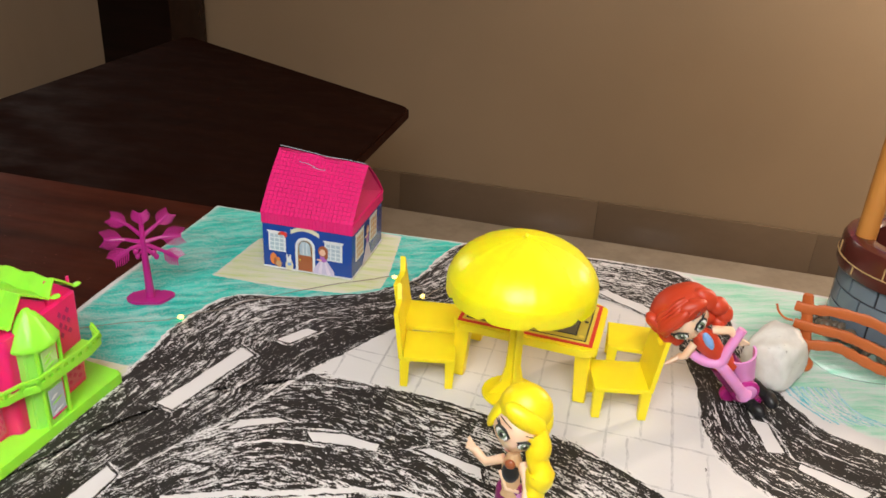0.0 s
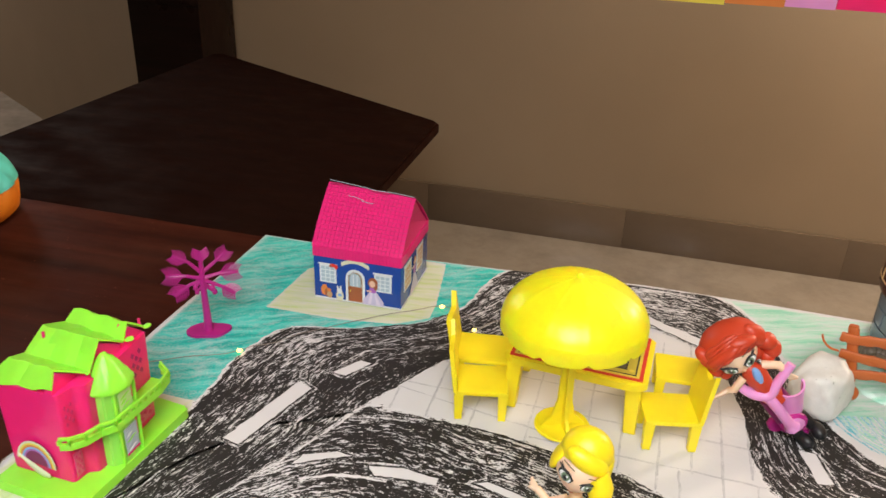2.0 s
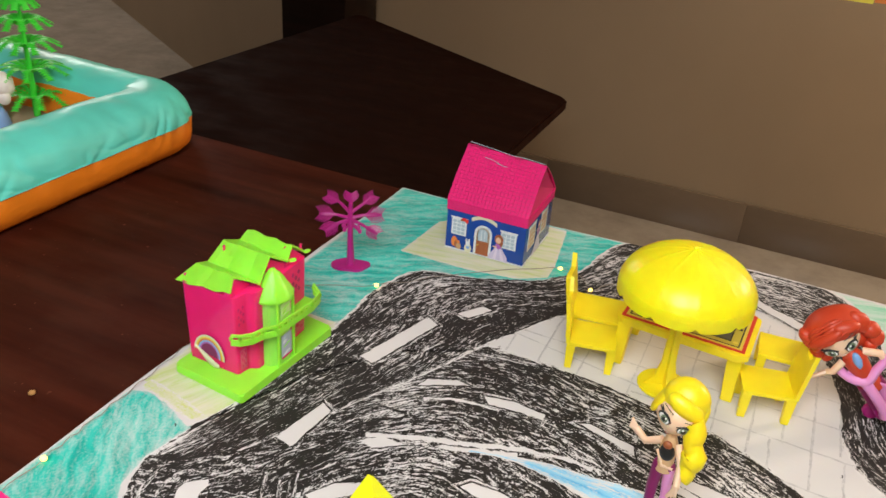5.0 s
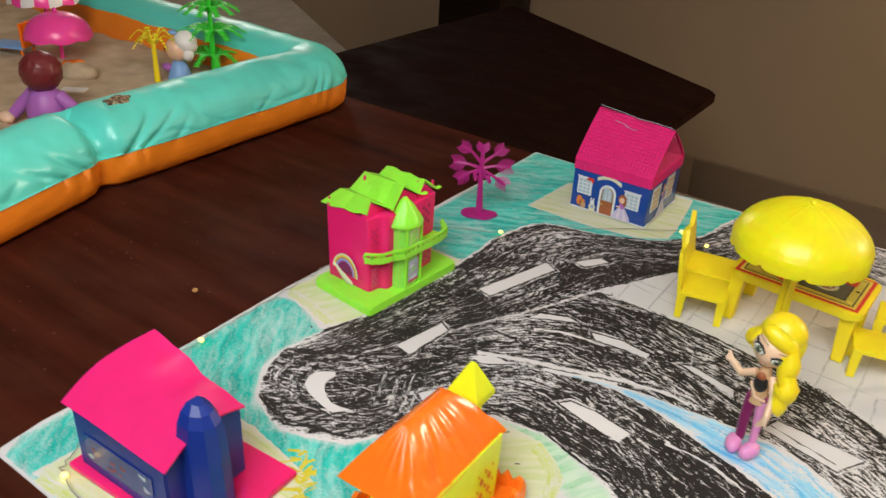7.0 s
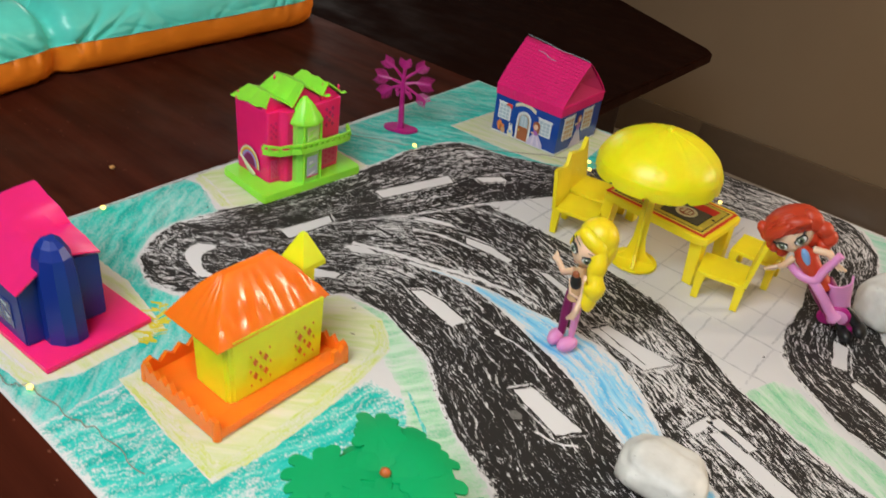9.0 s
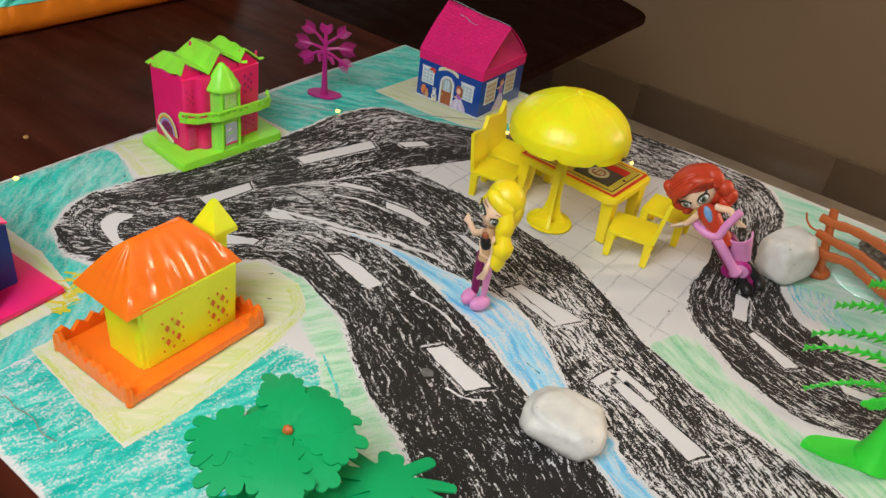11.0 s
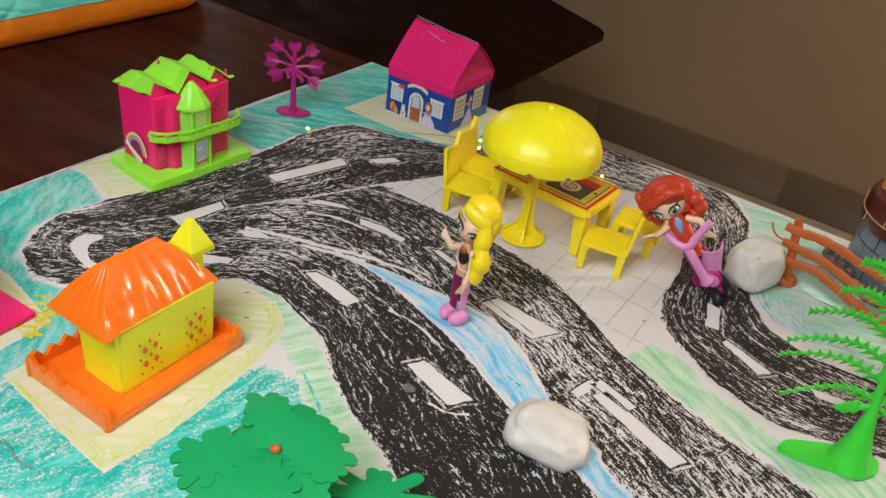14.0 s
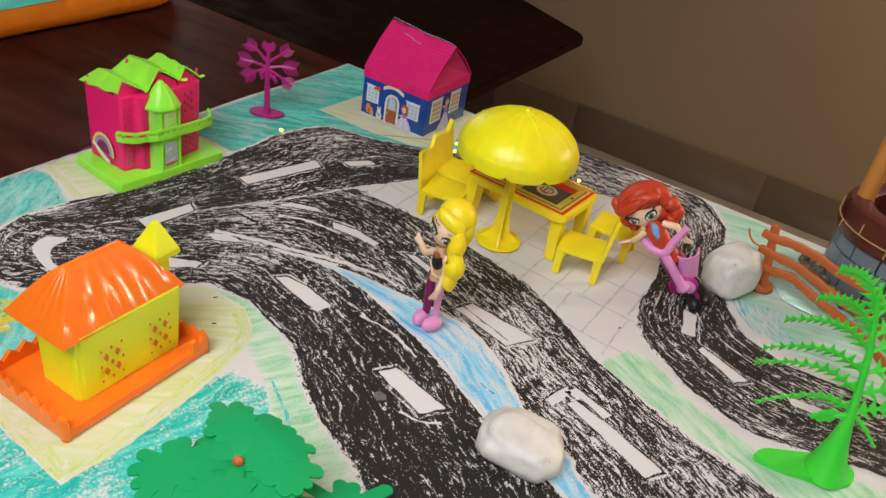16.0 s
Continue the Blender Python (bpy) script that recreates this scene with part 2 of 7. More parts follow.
# pool toys and glossy paint
plastics([
    ("red", (0.70, 0.03, 0.02), 0.4, 0.0), ("card_blue", (0.012, 0.06, 0.34), 0.22, 0.0), ("card_pink", (0.80, 0.02, 0.20), 0.25, 0.0),
    ("card_dark_pink", (0.70, 0.016, 0.175), 0.6, 0.0), ("print_white", (0.74, 0.78, 0.82), 0.3, 0.0), ("print_grey", (0.42, 0.52, 0.62), 0.3, 0.0),
    ("print_brown", (0.34, 0.10, 0.04), 0.3, 0.0), ("print_cream", (0.72, 0.70, 0.52), 0.3, 0.0), ("print_lavender", (0.55, 0.50, 0.72), 0.3, 0.0),
    ("print_orange", (0.70, 0.22, 0.05), 0.3, 0.0), ("print_yellow", (0.80, 0.66, 0.08), 0.3, 0.0),
    ("pebble_brown", (0.14, 0.11, 0.08), 0.35, 0.0), ("wire", (0.30, 0.26, 0.22), 0.3, 0.0),
])
# printed card inks
plastics([
    ("lime_clear", (0.36, 0.84, 0.12), 0.30, 0.4), ("lime_pale", (0.52, 0.82, 0.30), 0.3, 0.2), ("pink_shade", (0.42, 0.012, 0.13), 0.4, 0.0), ("pink_clear", (0.72, 0.06, 0.22), 0.3, 0.2),
    ("tile_print", (0.62, 0.012, 0.15), 0.3, 0.0), ("print_tan", (0.55, 0.34, 0.18), 0.3, 0.0), ("print_skin", (0.80, 0.52, 0.38), 0.35, 0.0), ("lilac_pale", (0.70, 0.62, 0.80), 0.3, 0.0),
    ("mortar", (0.55, 0.36, 0.16), 0.5, 0.0), ("burnt_orange", (0.62, 0.13, 0.012), 0.4, 0.0), ("print_olive", (0.62, 0.52, 0.06), 0.35, 0.0), ("print_moss", (0.04, 0.12, 0.02), 0.35, 0.0), ("print_slate", (0.10, 0.095, 0.075), 0.35, 0.0),
])
M["teal_vinyl"] = vinyl("teal_vinyl_sheet", (0.14, 0.78, 0.68), 0.31)
M["orange_vinyl"] = vinyl("orange_vinyl_sheet", (0.96, 0.27, 0.016), 0.40)
mat, nt, b = nodes_of("white_pebble")
v = coords(nt)
cloud = ramp(nt, noise_of(nt, v, 55.0, 4.0), [(0.3, (0.60, 0.59, 0.56)), (0.7, (0.80, 0.79, 0.76))])
speck = ramp(nt, noise_of(nt, v, 260.0, 2.0), [(0.70, (0, 0, 0)), (0.76, (1, 1, 1))])
nt.links.new(mix(nt, speck, cloud, (0.34, 0.33, 0.31)), b.inputs["Base Color"])
b.inputs["Roughness"].default_value = 0.5
bump(nt, b, noise_of(nt, v, 180.0, 5.0), 0.35, 0.0012)
M["stone"] = mat
mat, nt, b = nodes_of("worn_sandy_patch")
nt.links.new(ramp(nt, noise_of(nt, coords(nt), 240.0, 4.0), [(0.42, (0.06, 0.025, 0.012)), (0.50, (0.22, 0.11, 0.05)), (0.58, (0.42, 0.33, 0.22))]), b.inputs["Base Color"])
b.inputs["Roughness"].default_value = 0.8
M["worn"] = mat
M["led"] = lamp_glow("warm_led", (1.0, 0.72, 0.17), 3.2)
# weak emission that imitates a lamp's reflection in the polished table
M["amber_spot"] = lamp_glow("amber_reflection", (0.42, 0.22, 0.08), 0.18)

# ---- mesh helpers ----
def part(name, bm, material, parent, label="", smooth=40):
    me = bpy.data.meshes.new(name)
    bm.normal_update()
    bm.to_mesh(me)
    bm.free()
    for m in material if isinstance(material, (list, tuple)) else [material]:
        me.materials.append(m if not isinstance(m, str) else M[m])
    if smooth:
        me.polygons.foreach_set("use_smooth", [True] * len(me.polygons))
        me.set_sharp_from_angle(angle=radians(smooth))
    ob = new(name, me)
    if parent is not None:
        ob.parent = parent
    if label:
        tagged(ob, label)
    return ob


def thing(name, place, label, category, group="", kind="", turn=0.0):
    e = new(name)
    e.empty_display_size = 0.01
    e.matrix_world = pose(*place, 0, 0, turn)
    return tagged(e, label, category, group, kind)


def box(bm, lo, hi, bevel=0.0, m=0):
    vs = [bm.verts.new((x, y, z)) for z in (lo[2], hi[2]) for y in (lo[1], hi[1]) for x in (lo[0], hi[0])]
    fs = [bm.faces.new([vs[i] for i in f]) for f in
          ((0, 2, 3, 1), (4, 5, 7, 6), (0, 1, 5, 4), (1, 3, 7, 5), (3, 2, 6, 7), (2, 0, 4, 6))]
    for f in fs:
        f.material_index = m
    if bevel:
        es = list({e for f in fs for e in f.edges})
        r = bmesh.ops.bevel(bm, geom=es, offset=bevel, segments=2, affect="EDGES", profile=0.6)
        for f in r["faces"]:
            f.material_index = m
    return vs


def prism(bm, outline, z0, z1, m=0, taper=1.0):
    """A closed outline in x, y, raised from z0 to z1."""
    n = len(outline)
    cx = sum(p[0] for p in outline) / n
    cy = sum(p[1] for p in outline) / n
    a = [bm.verts.new((p[0], p[1], z0)) for p in outline]
    b = [bm.verts.new((cx + (p[0] - cx) * taper, cy + (p[1] - cy) * taper, z1)) for p in outline]
    fs = [bm.faces.new(a[::-1]), bm.faces.new(b)]
    fs += [bm.faces.new((a[i], a[(i + 1) % n], b[(i + 1) % n], b[i])) for i in range(n)]
    for f in fs:
        f.material_index = m
    return fs


def lathe(bm, profile, steps=32, m=0, wave=None):
    """Turned body round z from (radius, z) pairs."""
    rings = []
    for r, z in profile:
        if r < 1e-6:
            rings.append([bm.verts.new((0, 0, z))])
            continue
        ring = []
        for k in range(steps):
            a = 2 * math.pi * k / steps
            rr, zz = wave(r, z, a) if wave else (r, z)
            ring.append(bm.verts.new((rr * math.cos(a), rr * math.sin(a), zz)))
        rings.append(ring)
    for lo, hi in zip(rings, rings[1:]):
        for k in range(steps):
            j = (k + 1) % steps
            q = [lo[k % len(lo)], lo[j % len(lo)], hi[j % len(hi)], hi[k % len(hi)]]
            q = list(dict.fromkeys(q))
            if len(q) > 2:
                bm.faces.new(q).material_index = m


def tube(bm, points, radii, sides=8, m=0, flat=1.0):
    """A round bar along points, with a radius for each."""
    pts = [Vector(p) for p in points]
    if not isinstance(radii, (list, tuple)):
        radii = [radii] * len(pts)
    rings = []
    ref = None
    for i, p in enumerate(pts):
        d = (pts[min(i + 1, len(pts) - 1)] - pts[max(i - 1, 0)]).normalized()
        if ref is None:
            ref = d.cross(Vector((0, 0, 1)) if abs(d.z) < 0.9 else Vector((1, 0, 0))).normalized()
        ref = (ref - d * ref.dot(d)).normalized()
        up = d.cross(ref)
        rings.append([bm.verts.new(p + radii[i] * (math.cos(2 * math.pi * k / sides) * ref + flat * math.sin(2 * math.pi * k / sides) * up)) for k in range(sides)])
    for a, b in zip(rings, rings[1:]):
        for k in range(sides):
            bm.faces.new((a[k], a[(k + 1) % sides], b[(k + 1) % sides], b[k])).material_index = m
    bm.faces.new(rings[0][::-1]).material_index = m
    bm.faces.new(rings[-1]).material_index = m


def blob(bm, centre, size, m=0, turn=(0, 0, 0), level=3, rough=0.0, freq=60.0):
    """An ellipsoid, with lumps if rough is given."""
    r = bmesh.ops.create_icosphere(bm, subdivisions=level, radius=1.0)
    mat = Matrix.LocRotScale(centre, Euler([radians(a) for a in turn]), size)
    for v in r["verts"]:
        k = 1.0 + rough * noise.noise((mat @ v.co) * freq) if rough else 1.0
        v.co = mat @ (v.co * k)
    for f in {f for v in r["verts"] for f in v.link_faces}:
        f.material_index = m


def smooth_line(points, steps=6, closed=False):
    """Catmull-Rom through the points."""
    out = []
    n = len(points)
    P = [Vector(p) for p in points]
    last = n if closed else n - 1
    for i in range(last):
        a, b = (P[(i - 1) % n], P[(i + 2) % n]) if closed else (P[max(i - 1, 0)], P[min(i + 2, n - 1)])
        p, q = P[i], P[(i + 1) % n]
        for k in range(steps):
            t = k / steps
            out.append(0.5 * (2 * p + (q - a) * t + (2 * a - 5 * p + 4 * q - b) * t * t + (3 * p - a - 3 * q + b) * t ** 3))
    if not closed:
        out.append(P[-1])
    return out

# ---- the room ----
FLOOR = -0.76


def slab(name, lo, hi, mat, label, bevel=0.0):
    bm = bmesh.new()
    box(bm, lo, hi, bevel)
    return tagged(part(name, bm, mat, None, smooth=0), label, name.split("_")[0], kind="structure")


slab("floor", (-4.2, -2.6, FLOOR - 0.1), (3.2, 3.6, FLOOR), "floor", "light grey stone tile floor of the room")
slab("ceiling", (-4.2, -2.6, 1.75), (3.2, 3.6, 1.85), "ceiling", "plain off-white ceiling of the room")
slab("wall_north", (-1.12, 1.74, FLOOR), (3.2, 1.86, 1.75), "wall", "beige painted plaster wall behind the tables")
slab("wall_east", (3.1, -2.5, FLOOR), (3.2, 1.74, 1.75), "wall", "beige painted plaster wall of the room")
slab("wall_south", (-4.2, -2.6, FLOOR), (3.2, -2.5, 1.75), "wall", "beige painted plaster wall of the room")
slab("wall_west", (-4.2, -2.5, FLOOR), (-4.1, 3.6, 1.75), "wall", "beige painted plaster wall of the room")
# a wall that runs off at an angle behind the post
bm = bmesh.new()
prism(bm, [(-1.14, 1.52), (-1.02, 1.66), (-4.1, 3.55), (-4.1, 3.30)], FLOOR, 1.75)
tagged(part("wall_northwest", bm, M["wall"], None, smooth=0), "beige painted plaster wall at an angle", "wall", kind="structure")
# dark post at the meeting of the walls
bm = bmesh.new()
box(bm, (-1.225, 1.50, FLOOR), (-0.985, 1.70, 1.745), 0.006)
tagged(part("post", bm, M["cabinet"], None), "tall black-brown wooden post against the wall", "post", kind="structure")
# stone skirting in single tiles with a small rounded top
skirt = tagged(new("baseboard"), "dark brown stone tile baseboard along the wall", "baseboard", kind="structure")
bm = bmesh.new()
box(bm, (0.0001, -0.012, 0.0), (0.6398, 0.0, 0.13), 0.0012)
tile_mesh = part("tile", bm, M["skirting"], skirt)
tile_mesh.matrix_basis = pose(-0.98, 1.739, FLOOR)
for i in range(1, 6):
    o = tile_mesh.copy()
    scene.collection.objects.link(o)
    o.parent = skirt
    o.matrix_basis = pose(-0.98 + 0.64 * i, 1.739, FLOOR)

# bright card banner that hangs over the far side, its lower edge just dips into view
banner = thing("banner", (0.30, 0.30, 0.204), "rainbow card banner hanging on two strings", "banner")
for x0, x1, key in ((0.0, 0.10, "print_yellow"), (0.10, 0.16, "print_orange"), (0.16, 0.21, "lilac"), (0.21, 0.27, "hot_pink"), (0.27, 0.34, "violet"), (0.34, 0.46, "sky")):
    bm = bmesh.new()
    box(bm, (x0 + 0.0003, 0.0, x0 * 0.018), (x1 - 0.0003, 0.003, 0.16), 0.0)
    part("colour_field", bm, M[key], banner, smooth=0)
for x in (0.04, 0.42):
    bm = bmesh.new()
    tube(bm, [(x, 0.0015, 0.158), (x, 0.0015, 1.545)], 0.0006, 5)
    part("string", bm, M["wire"], banner)

# ---- tables ----
def leg_box(parent, x0, x1, y0, y1, z0, z1, mat):
    bm = bmesh.new()
    box(bm, (x0, y0, z0), (x1, y1, z1), 0.003)
    return part("leg", bm, mat, parent)


table = thing("table", (0, 0, FLOOR), "dark reddish-brown polished wooden table under the drawing", "table")
bm = bmesh.new()
H = -0.0012 - FLOOR
box(bm, (-1.35, -0.645, H - 0.028), (0.92, 0.004, H), 0.004)
part("tabletop", bm, M["table"], table)
bm = bmesh.new()
box(bm, (-1.28, -0.54, H - 0.10), (0.85, -0.06, H - 0.0285), 0.003)
part("apron", bm, M["table"], table)
for x in (-1.28, 0.79):
    for y in (-0.54, -0.12):
        leg_box(table, x, x + 0.06, y, y + 0.06, 0.0, H - 0.1005, M["table"])

low = thing("low_table", (0, 0, FLOOR), "low black-brown polished wooden table beyond the first", "table")
bm = bmesh.new()
prism(bm, [(-0.90, 0.03), (-0.09, 0.03), (-0.108, 1.005), (-0.125, 1.022), (-0.86, 1.405), (-0.885, 1.39)], -0.19 - 0.026 - FLOOR, -0.19 - FLOOR)
bmesh.ops.bevel(bm, geom=[e for e in bm.edges if abs(e.verts[0].co.z - e.verts[1].co.z) < 1e-6], offset=0.004, segments=2, affect="EDGES")
part("tabletop", bm, M["low_wood"], low)
bm = bmesh.new()
box(bm, (-0.80, 0.10, 0.0), (-0.11, 0.62, -0.217 - FLOOR), 0.004)
part("body", bm, M["cabinet"], low)

# made-up bench, its dark colour fills the black space before the table edge
bench = thing("bench", (0, 0, FLOOR), "black-brown bench added to fill the dark space in front of the table", "bench")
bm = bmesh.new()
box(bm, (-1.2, -1.20, 0.40), (0.85, -0.69, 0.44), 0.006)
part("seat", bm, M["cabinet"], bench)
for x in (-1.1, 0.7):
    leg_box(bench, x, x + 0.06, -1.15, -0.75, 0.0, 0.3995, M["cabinet"])

# ---- the drawing ----
paper = thing("drawing", (0, 0, 0), "large white paper sheet with a crayon town map on the table", "drawing")


def back_edge(x):
    """The far edge of the sheet, slightly bowed."""
    return 0.004 + 0.018 * max(0.0, min(1.0, (x - 0.14) / 0.22)) ** 1.3 - 0.010 * max(0.0, (x - 0.46) / 0.38)


def hold(x, y):
    """Keeps a stroke on the sheet."""
    return min(max(x, 0.0006), 0.8412), min(max(y, -0.6028), back_edge(x) - 0.0006)


bm = bmesh.new()
rim_line = [(0.842 * k / 40, back_edge(0.842 * k / 40)) for k in range(40, -1, -1)]
rim_line += [(0.0012 * math.sin(k * 0.9), -0.603 * k / 20) for k in range(1, 20)] + [(0.002, -0.600), (0.006, -0.604), (0.20, -0.6035), (0.45, -0.606), (0.842, -0.604)]
prism(bm, rim_line, -0.0008, 0.0)
bmesh.ops.triangulate(bm, faces=[f for f in bm.faces if len(f.verts) > 4])
part("paper_sheet", bm, M["paper"], paper, smooth=0)


def uv_of(bm, rule):
    uv = bm.loops.layers.uv.new("UVMap")
    for f in bm.faces:
        for l in f.loops:
            l[uv].uv = rule(l.vert)


def jag(p, amount, seed):
    n = noise.noise((p[0] * 210 + seed, p[1] * 210, seed * 3.1)) + 0.5 * noise.noise((p[0] * 650, p[1] * 650 + seed, seed))
    return amount * n


def ribbon(name, rows, z, mat, label="", ragged=0.0012, across=8, steps=7, seed=1.0, fade=0.0, press=None):
    """A band between two edges; strokes run along it. The wax thins out over the outer fade metres."""
    z *= 0.4
    left = smooth_line([(r[0], r[1], 0) for r in rows], steps)
    right = smooth_line([(r[2], r[3], 0) for r in rows], steps)
    bm = bmesh.new()
    lay = bm.verts.layers.float.new("press")
    grid, flow, s = [], {}, 0.0
    fine_l, fine_r = [], []
    for side, fine in ((left, fine_l), (right, fine_r)):
        for a, b in zip(side, side[1:]):
            for k in range(3):
                fine.append(a.lerp(b, k / 3))
        fine.append(side[-1])
    prev = None
    total = len(fine_l)
    for i, (a, b) in enumerate(zip(fine_l, fine_r)):
        mid = (a + b) / 2
        s += (mid - prev).length if prev is not None else 0
        prev = mid
        d = (b - a).normalized()
        wide = (b - a).length
        a2, b2 = a + d * jag(a, ragged, seed), b + d * jag(b, ragged, seed + 5)
        cols = [(k / across, 0.0) for k in range(across + 1)]
        if fade:
            e = min(0.3, fade / max(wide, 1e-4))
            cols = [(-e * 0.5, -0.20), (e * 0.5, -0.03)] + [(e + (1 - 2 * e) * k / across, 0.0) for k in range(across + 1)] + [(1 - e * 0.5, -0.03), (1 + e * 0.5, -0.20)]
        row = []
        for q, light in cols:
            p = a2.lerp(b2, q)
            v = bm.verts.new((*hold(p.x, p.y), z))
            v[lay] = light + (press(i / total, q) if press else 0.0)
            flow[v] = (s, (p - mid).dot(d) + seed)
            row.append(v)
        grid.append(row)
    for r0, r1 in zip(grid, grid[1:]):
        for k in range(len(r0) - 1):
            bm.faces.new((r0[k], r0[k + 1], r1[k + 1], r1[k]))
    uv_of(bm, lambda v: flow[v])
    bm.normal_update()
    down = [f for f in bm.faces if f.normal.z < 0]
    if down:
        bmesh.ops.reverse_faces(bm, faces=down)
    return part(name, bm, M[mat], paper, label, smooth=0)


def gap_to(rim, nxt, x, y):
    """Distance from the outline, negative outside it."""
    d = nxt - rim
    t = np.clip(((x - rim[:, 0]) * d[:, 0] + (y - rim[:, 1]) * d[:, 1]) / np.maximum((d ** 2).sum(1), 1e-12), 0, 1)
    far = np.sqrt(((rim + d * t[:, None] - (x, y)) ** 2).sum(1).min())
    up = (rim[:, 1] > y) != (nxt[:, 1] > y)
    cross = up & (x < rim[:, 0] + (y - rim[:, 1]) * d[:, 0] / np.where(d[:, 1] == 0, 1e-12, d[:, 1]))
    return far if cross.sum() % 2 else -far


def patch(name, outline, z, mat, angle=0.0, ragged=0.0008, label="", rounded=False, seed=1.0, fade=0.0):
    """A coloured-in area; strokes run at the angle and thin out towards its rim."""
    z *= 0.4
    base = smooth_line([(*p, 0) for p in outline], 6, True) if rounded else [Vector((*p, 0)) for p in outline]
    pts = []
    for a, b in zip(base, base[1:] + base[:1]):
        n = max(1, int((b - a).length / 0.003))
        for k in range(n):
            p = a.lerp(b, k / n)
            d = Vector((-(b - a).y, (b - a).x, 0)).normalized()
            pts.append(p + d * jag(p, ragged, seed))
    rim = np.array([hold(p.x, p.y) for p in pts])
    nxt = np.roll(rim, -1, axis=0)
    inner = []
    if fade:
        lo, hi = rim.min(0), rim.max(0)
        for x in np.arange(lo[0], hi[0], 0.005):
            for y in np.arange(lo[1], hi[1], 0.005):
                if gap_to(rim, nxt, x, y) > 0.0022:
                    inner.append((x, y))
    flat_pts = [Vector((float(x), float(y))) for x, y in list(rim) + inner]
    n = len(rim)
    made = delaunay_2d_cdt(flat_pts, [(k, (k + 1) % n) for k in range(n)], [], 1, 1e-6)
    bm = bmesh.new()
    lay = bm.verts.layers.float.new("press")
    vs = [bm.verts.new((p.x, p.y, z)) for p in made[0]]
    if fade:
        for v in vs:
            v[lay] = -0.17 * max(0.0, 1.0 - max(0.0, gap_to(rim, nxt, v.co.x, v.co.y)) / fade)
    for tri in made[2]:
        if len(set(tri)) > 2:
            f = bm.faces.new([vs[k] for k in tri])
            f.normal_update()
            if f.normal.z < 0:
                f.normal_flip()
    c, s = math.cos(radians(angle)), math.sin(radians(angle))
    uv_of(bm, lambda v: (c * v.co.x + s * v.co.y + seed, -s * v.co.x + c * v.co.y))
    return part(name, bm, M[mat], paper, label, smooth=0)


def line(name, points, z, width, mat, seed, ragged=0.0005):
    """One crayon or pencil line along points."""
    run = smooth_line([(*p, 0) for p in points], 6) if len(points) > 2 else [Vector((*points[0], 0)).lerp(Vector((*points[1], 0)), k / 8) for k in range(9)]
    rows = []
    for i, p in enumerate(run):
        d = (run[min(i + 1, len(run) - 1)] - run[max(i - 1, 0)]).normalized()
        w = 0.5 * width * (0.75 + 0.5 * noise.noise((p.x * 90, p.y * 90, seed)))
        wob = jag((p.x * 0.4, p.y * 0.4), 0.0008, seed)
        rows.append((p.x - d.y * (w + wob), p.y + d.x * (w + wob), p.x + d.y * (w - wob), p.y - d.x * (w - wob)))
    return ribbon(name, rows, z, mat, "", ragged, 2, 2, seed)


# coloured fields
patch("teal_field", [(0.0, 0.004), (0.14, 0.004), (0.225, 0.008), (0.250, 0.008), (0.220, -0.073), (0.191, -0.109), (0.145, -0.1315), (0.097, -0.148), (0.082, -0.197), (0.081, -0.25), (0.06, -0.255), (0.004, -0.25)], 0.0002, "teal", 30, label="teal crayon field", seed=1, fade=0.002)
patch("teal_field", [(0.002, -0.388), (0.020, -0.382), (0.058, -0.398), (0.063, -0.393), (0.0545, -0.43), (0.0590, -0.455), (0.0785, -0.4795), (0.114, -0.4900), (0.1515, -0.4750), (0.176, -0.436), (0.19, -0.425), (0.19, -0.602), (0.010, -0.602), (0.002, -0.59)], 0.0002, "teal", -52, label="teal crayon field", seed=2, fade=0.003)
patch("teal_field", [(0.184, -0.604), (0.184, -0.549), (0.270, -0.552), (0.273, -0.52), (0.272, -0.470), (0.277, -0.446), (0.303, -0.443), (0.337, -0.464), (0.368, -0.490), (0.395, -0.55), (0.418, -0.604)], 0.00025, "teal_loose", 78, 0.0022, label="loose teal crayon field", seed=3, fade=0.0018)
line("teal_line", [(0.300, -0.437), (0.340, -0.463), (0.372, -0.500), (0.395, -0.56), (0.41, -0.60)], 0.00045, 0.0022, "teal_loose", 4.0)
patch("mint_field", [(0.198, -0.413), (0.205, -0.399), (0.232, -0.391), (0.258, -0.396), (0.285, -0.406), (0.335, -0.439), (0.372, -0.456), (0.405, -0.476), (0.45, -0.522), (0.50, -0.604), (0.416, -0.604), (0.375, -0.512), (0.337, -0.470), (0.295, -0.439), (0.262, -0.424), (0.236, -0.406)], 0.0003, "mint", 60, 0.0018, label="pale green crayon verge", seed=5, fade=0.004)
patch("mint_field", [(0.445, -0.281), (0.452, -0.250), (0.470, -0.248), (0.503, -0.270), (0.548, -0.284), (0.600, -0.270), (0.70, -0.247), (0.842, -0.220), (0.842, -0.37), (0.74, -0.350), (0.557, -0.314), (0.50, -0.303)], 0.0002, "mint", -28, 0.0014, label="pale green crayon verge", seed=6, fade=0.003)
patch("sea_green_field", [(0.40, 0.020), (0.842, 0.012), (0.842, -0.17), (0.63, -0.176), (0.575, -0.172), (0.54, -0.168), (0.51, -0.150), (0.488, -0.11), (0.466, -0.05), (0.452, -0.01), (0.425, 0.012)], 0.0002, "mint_teal", 18, label="sea-green pencil field", seed=7, fade=0.003)
for k in range(9):
    a = (0.494 + 0.0042 * k, -0.128 + 0.001 * k)
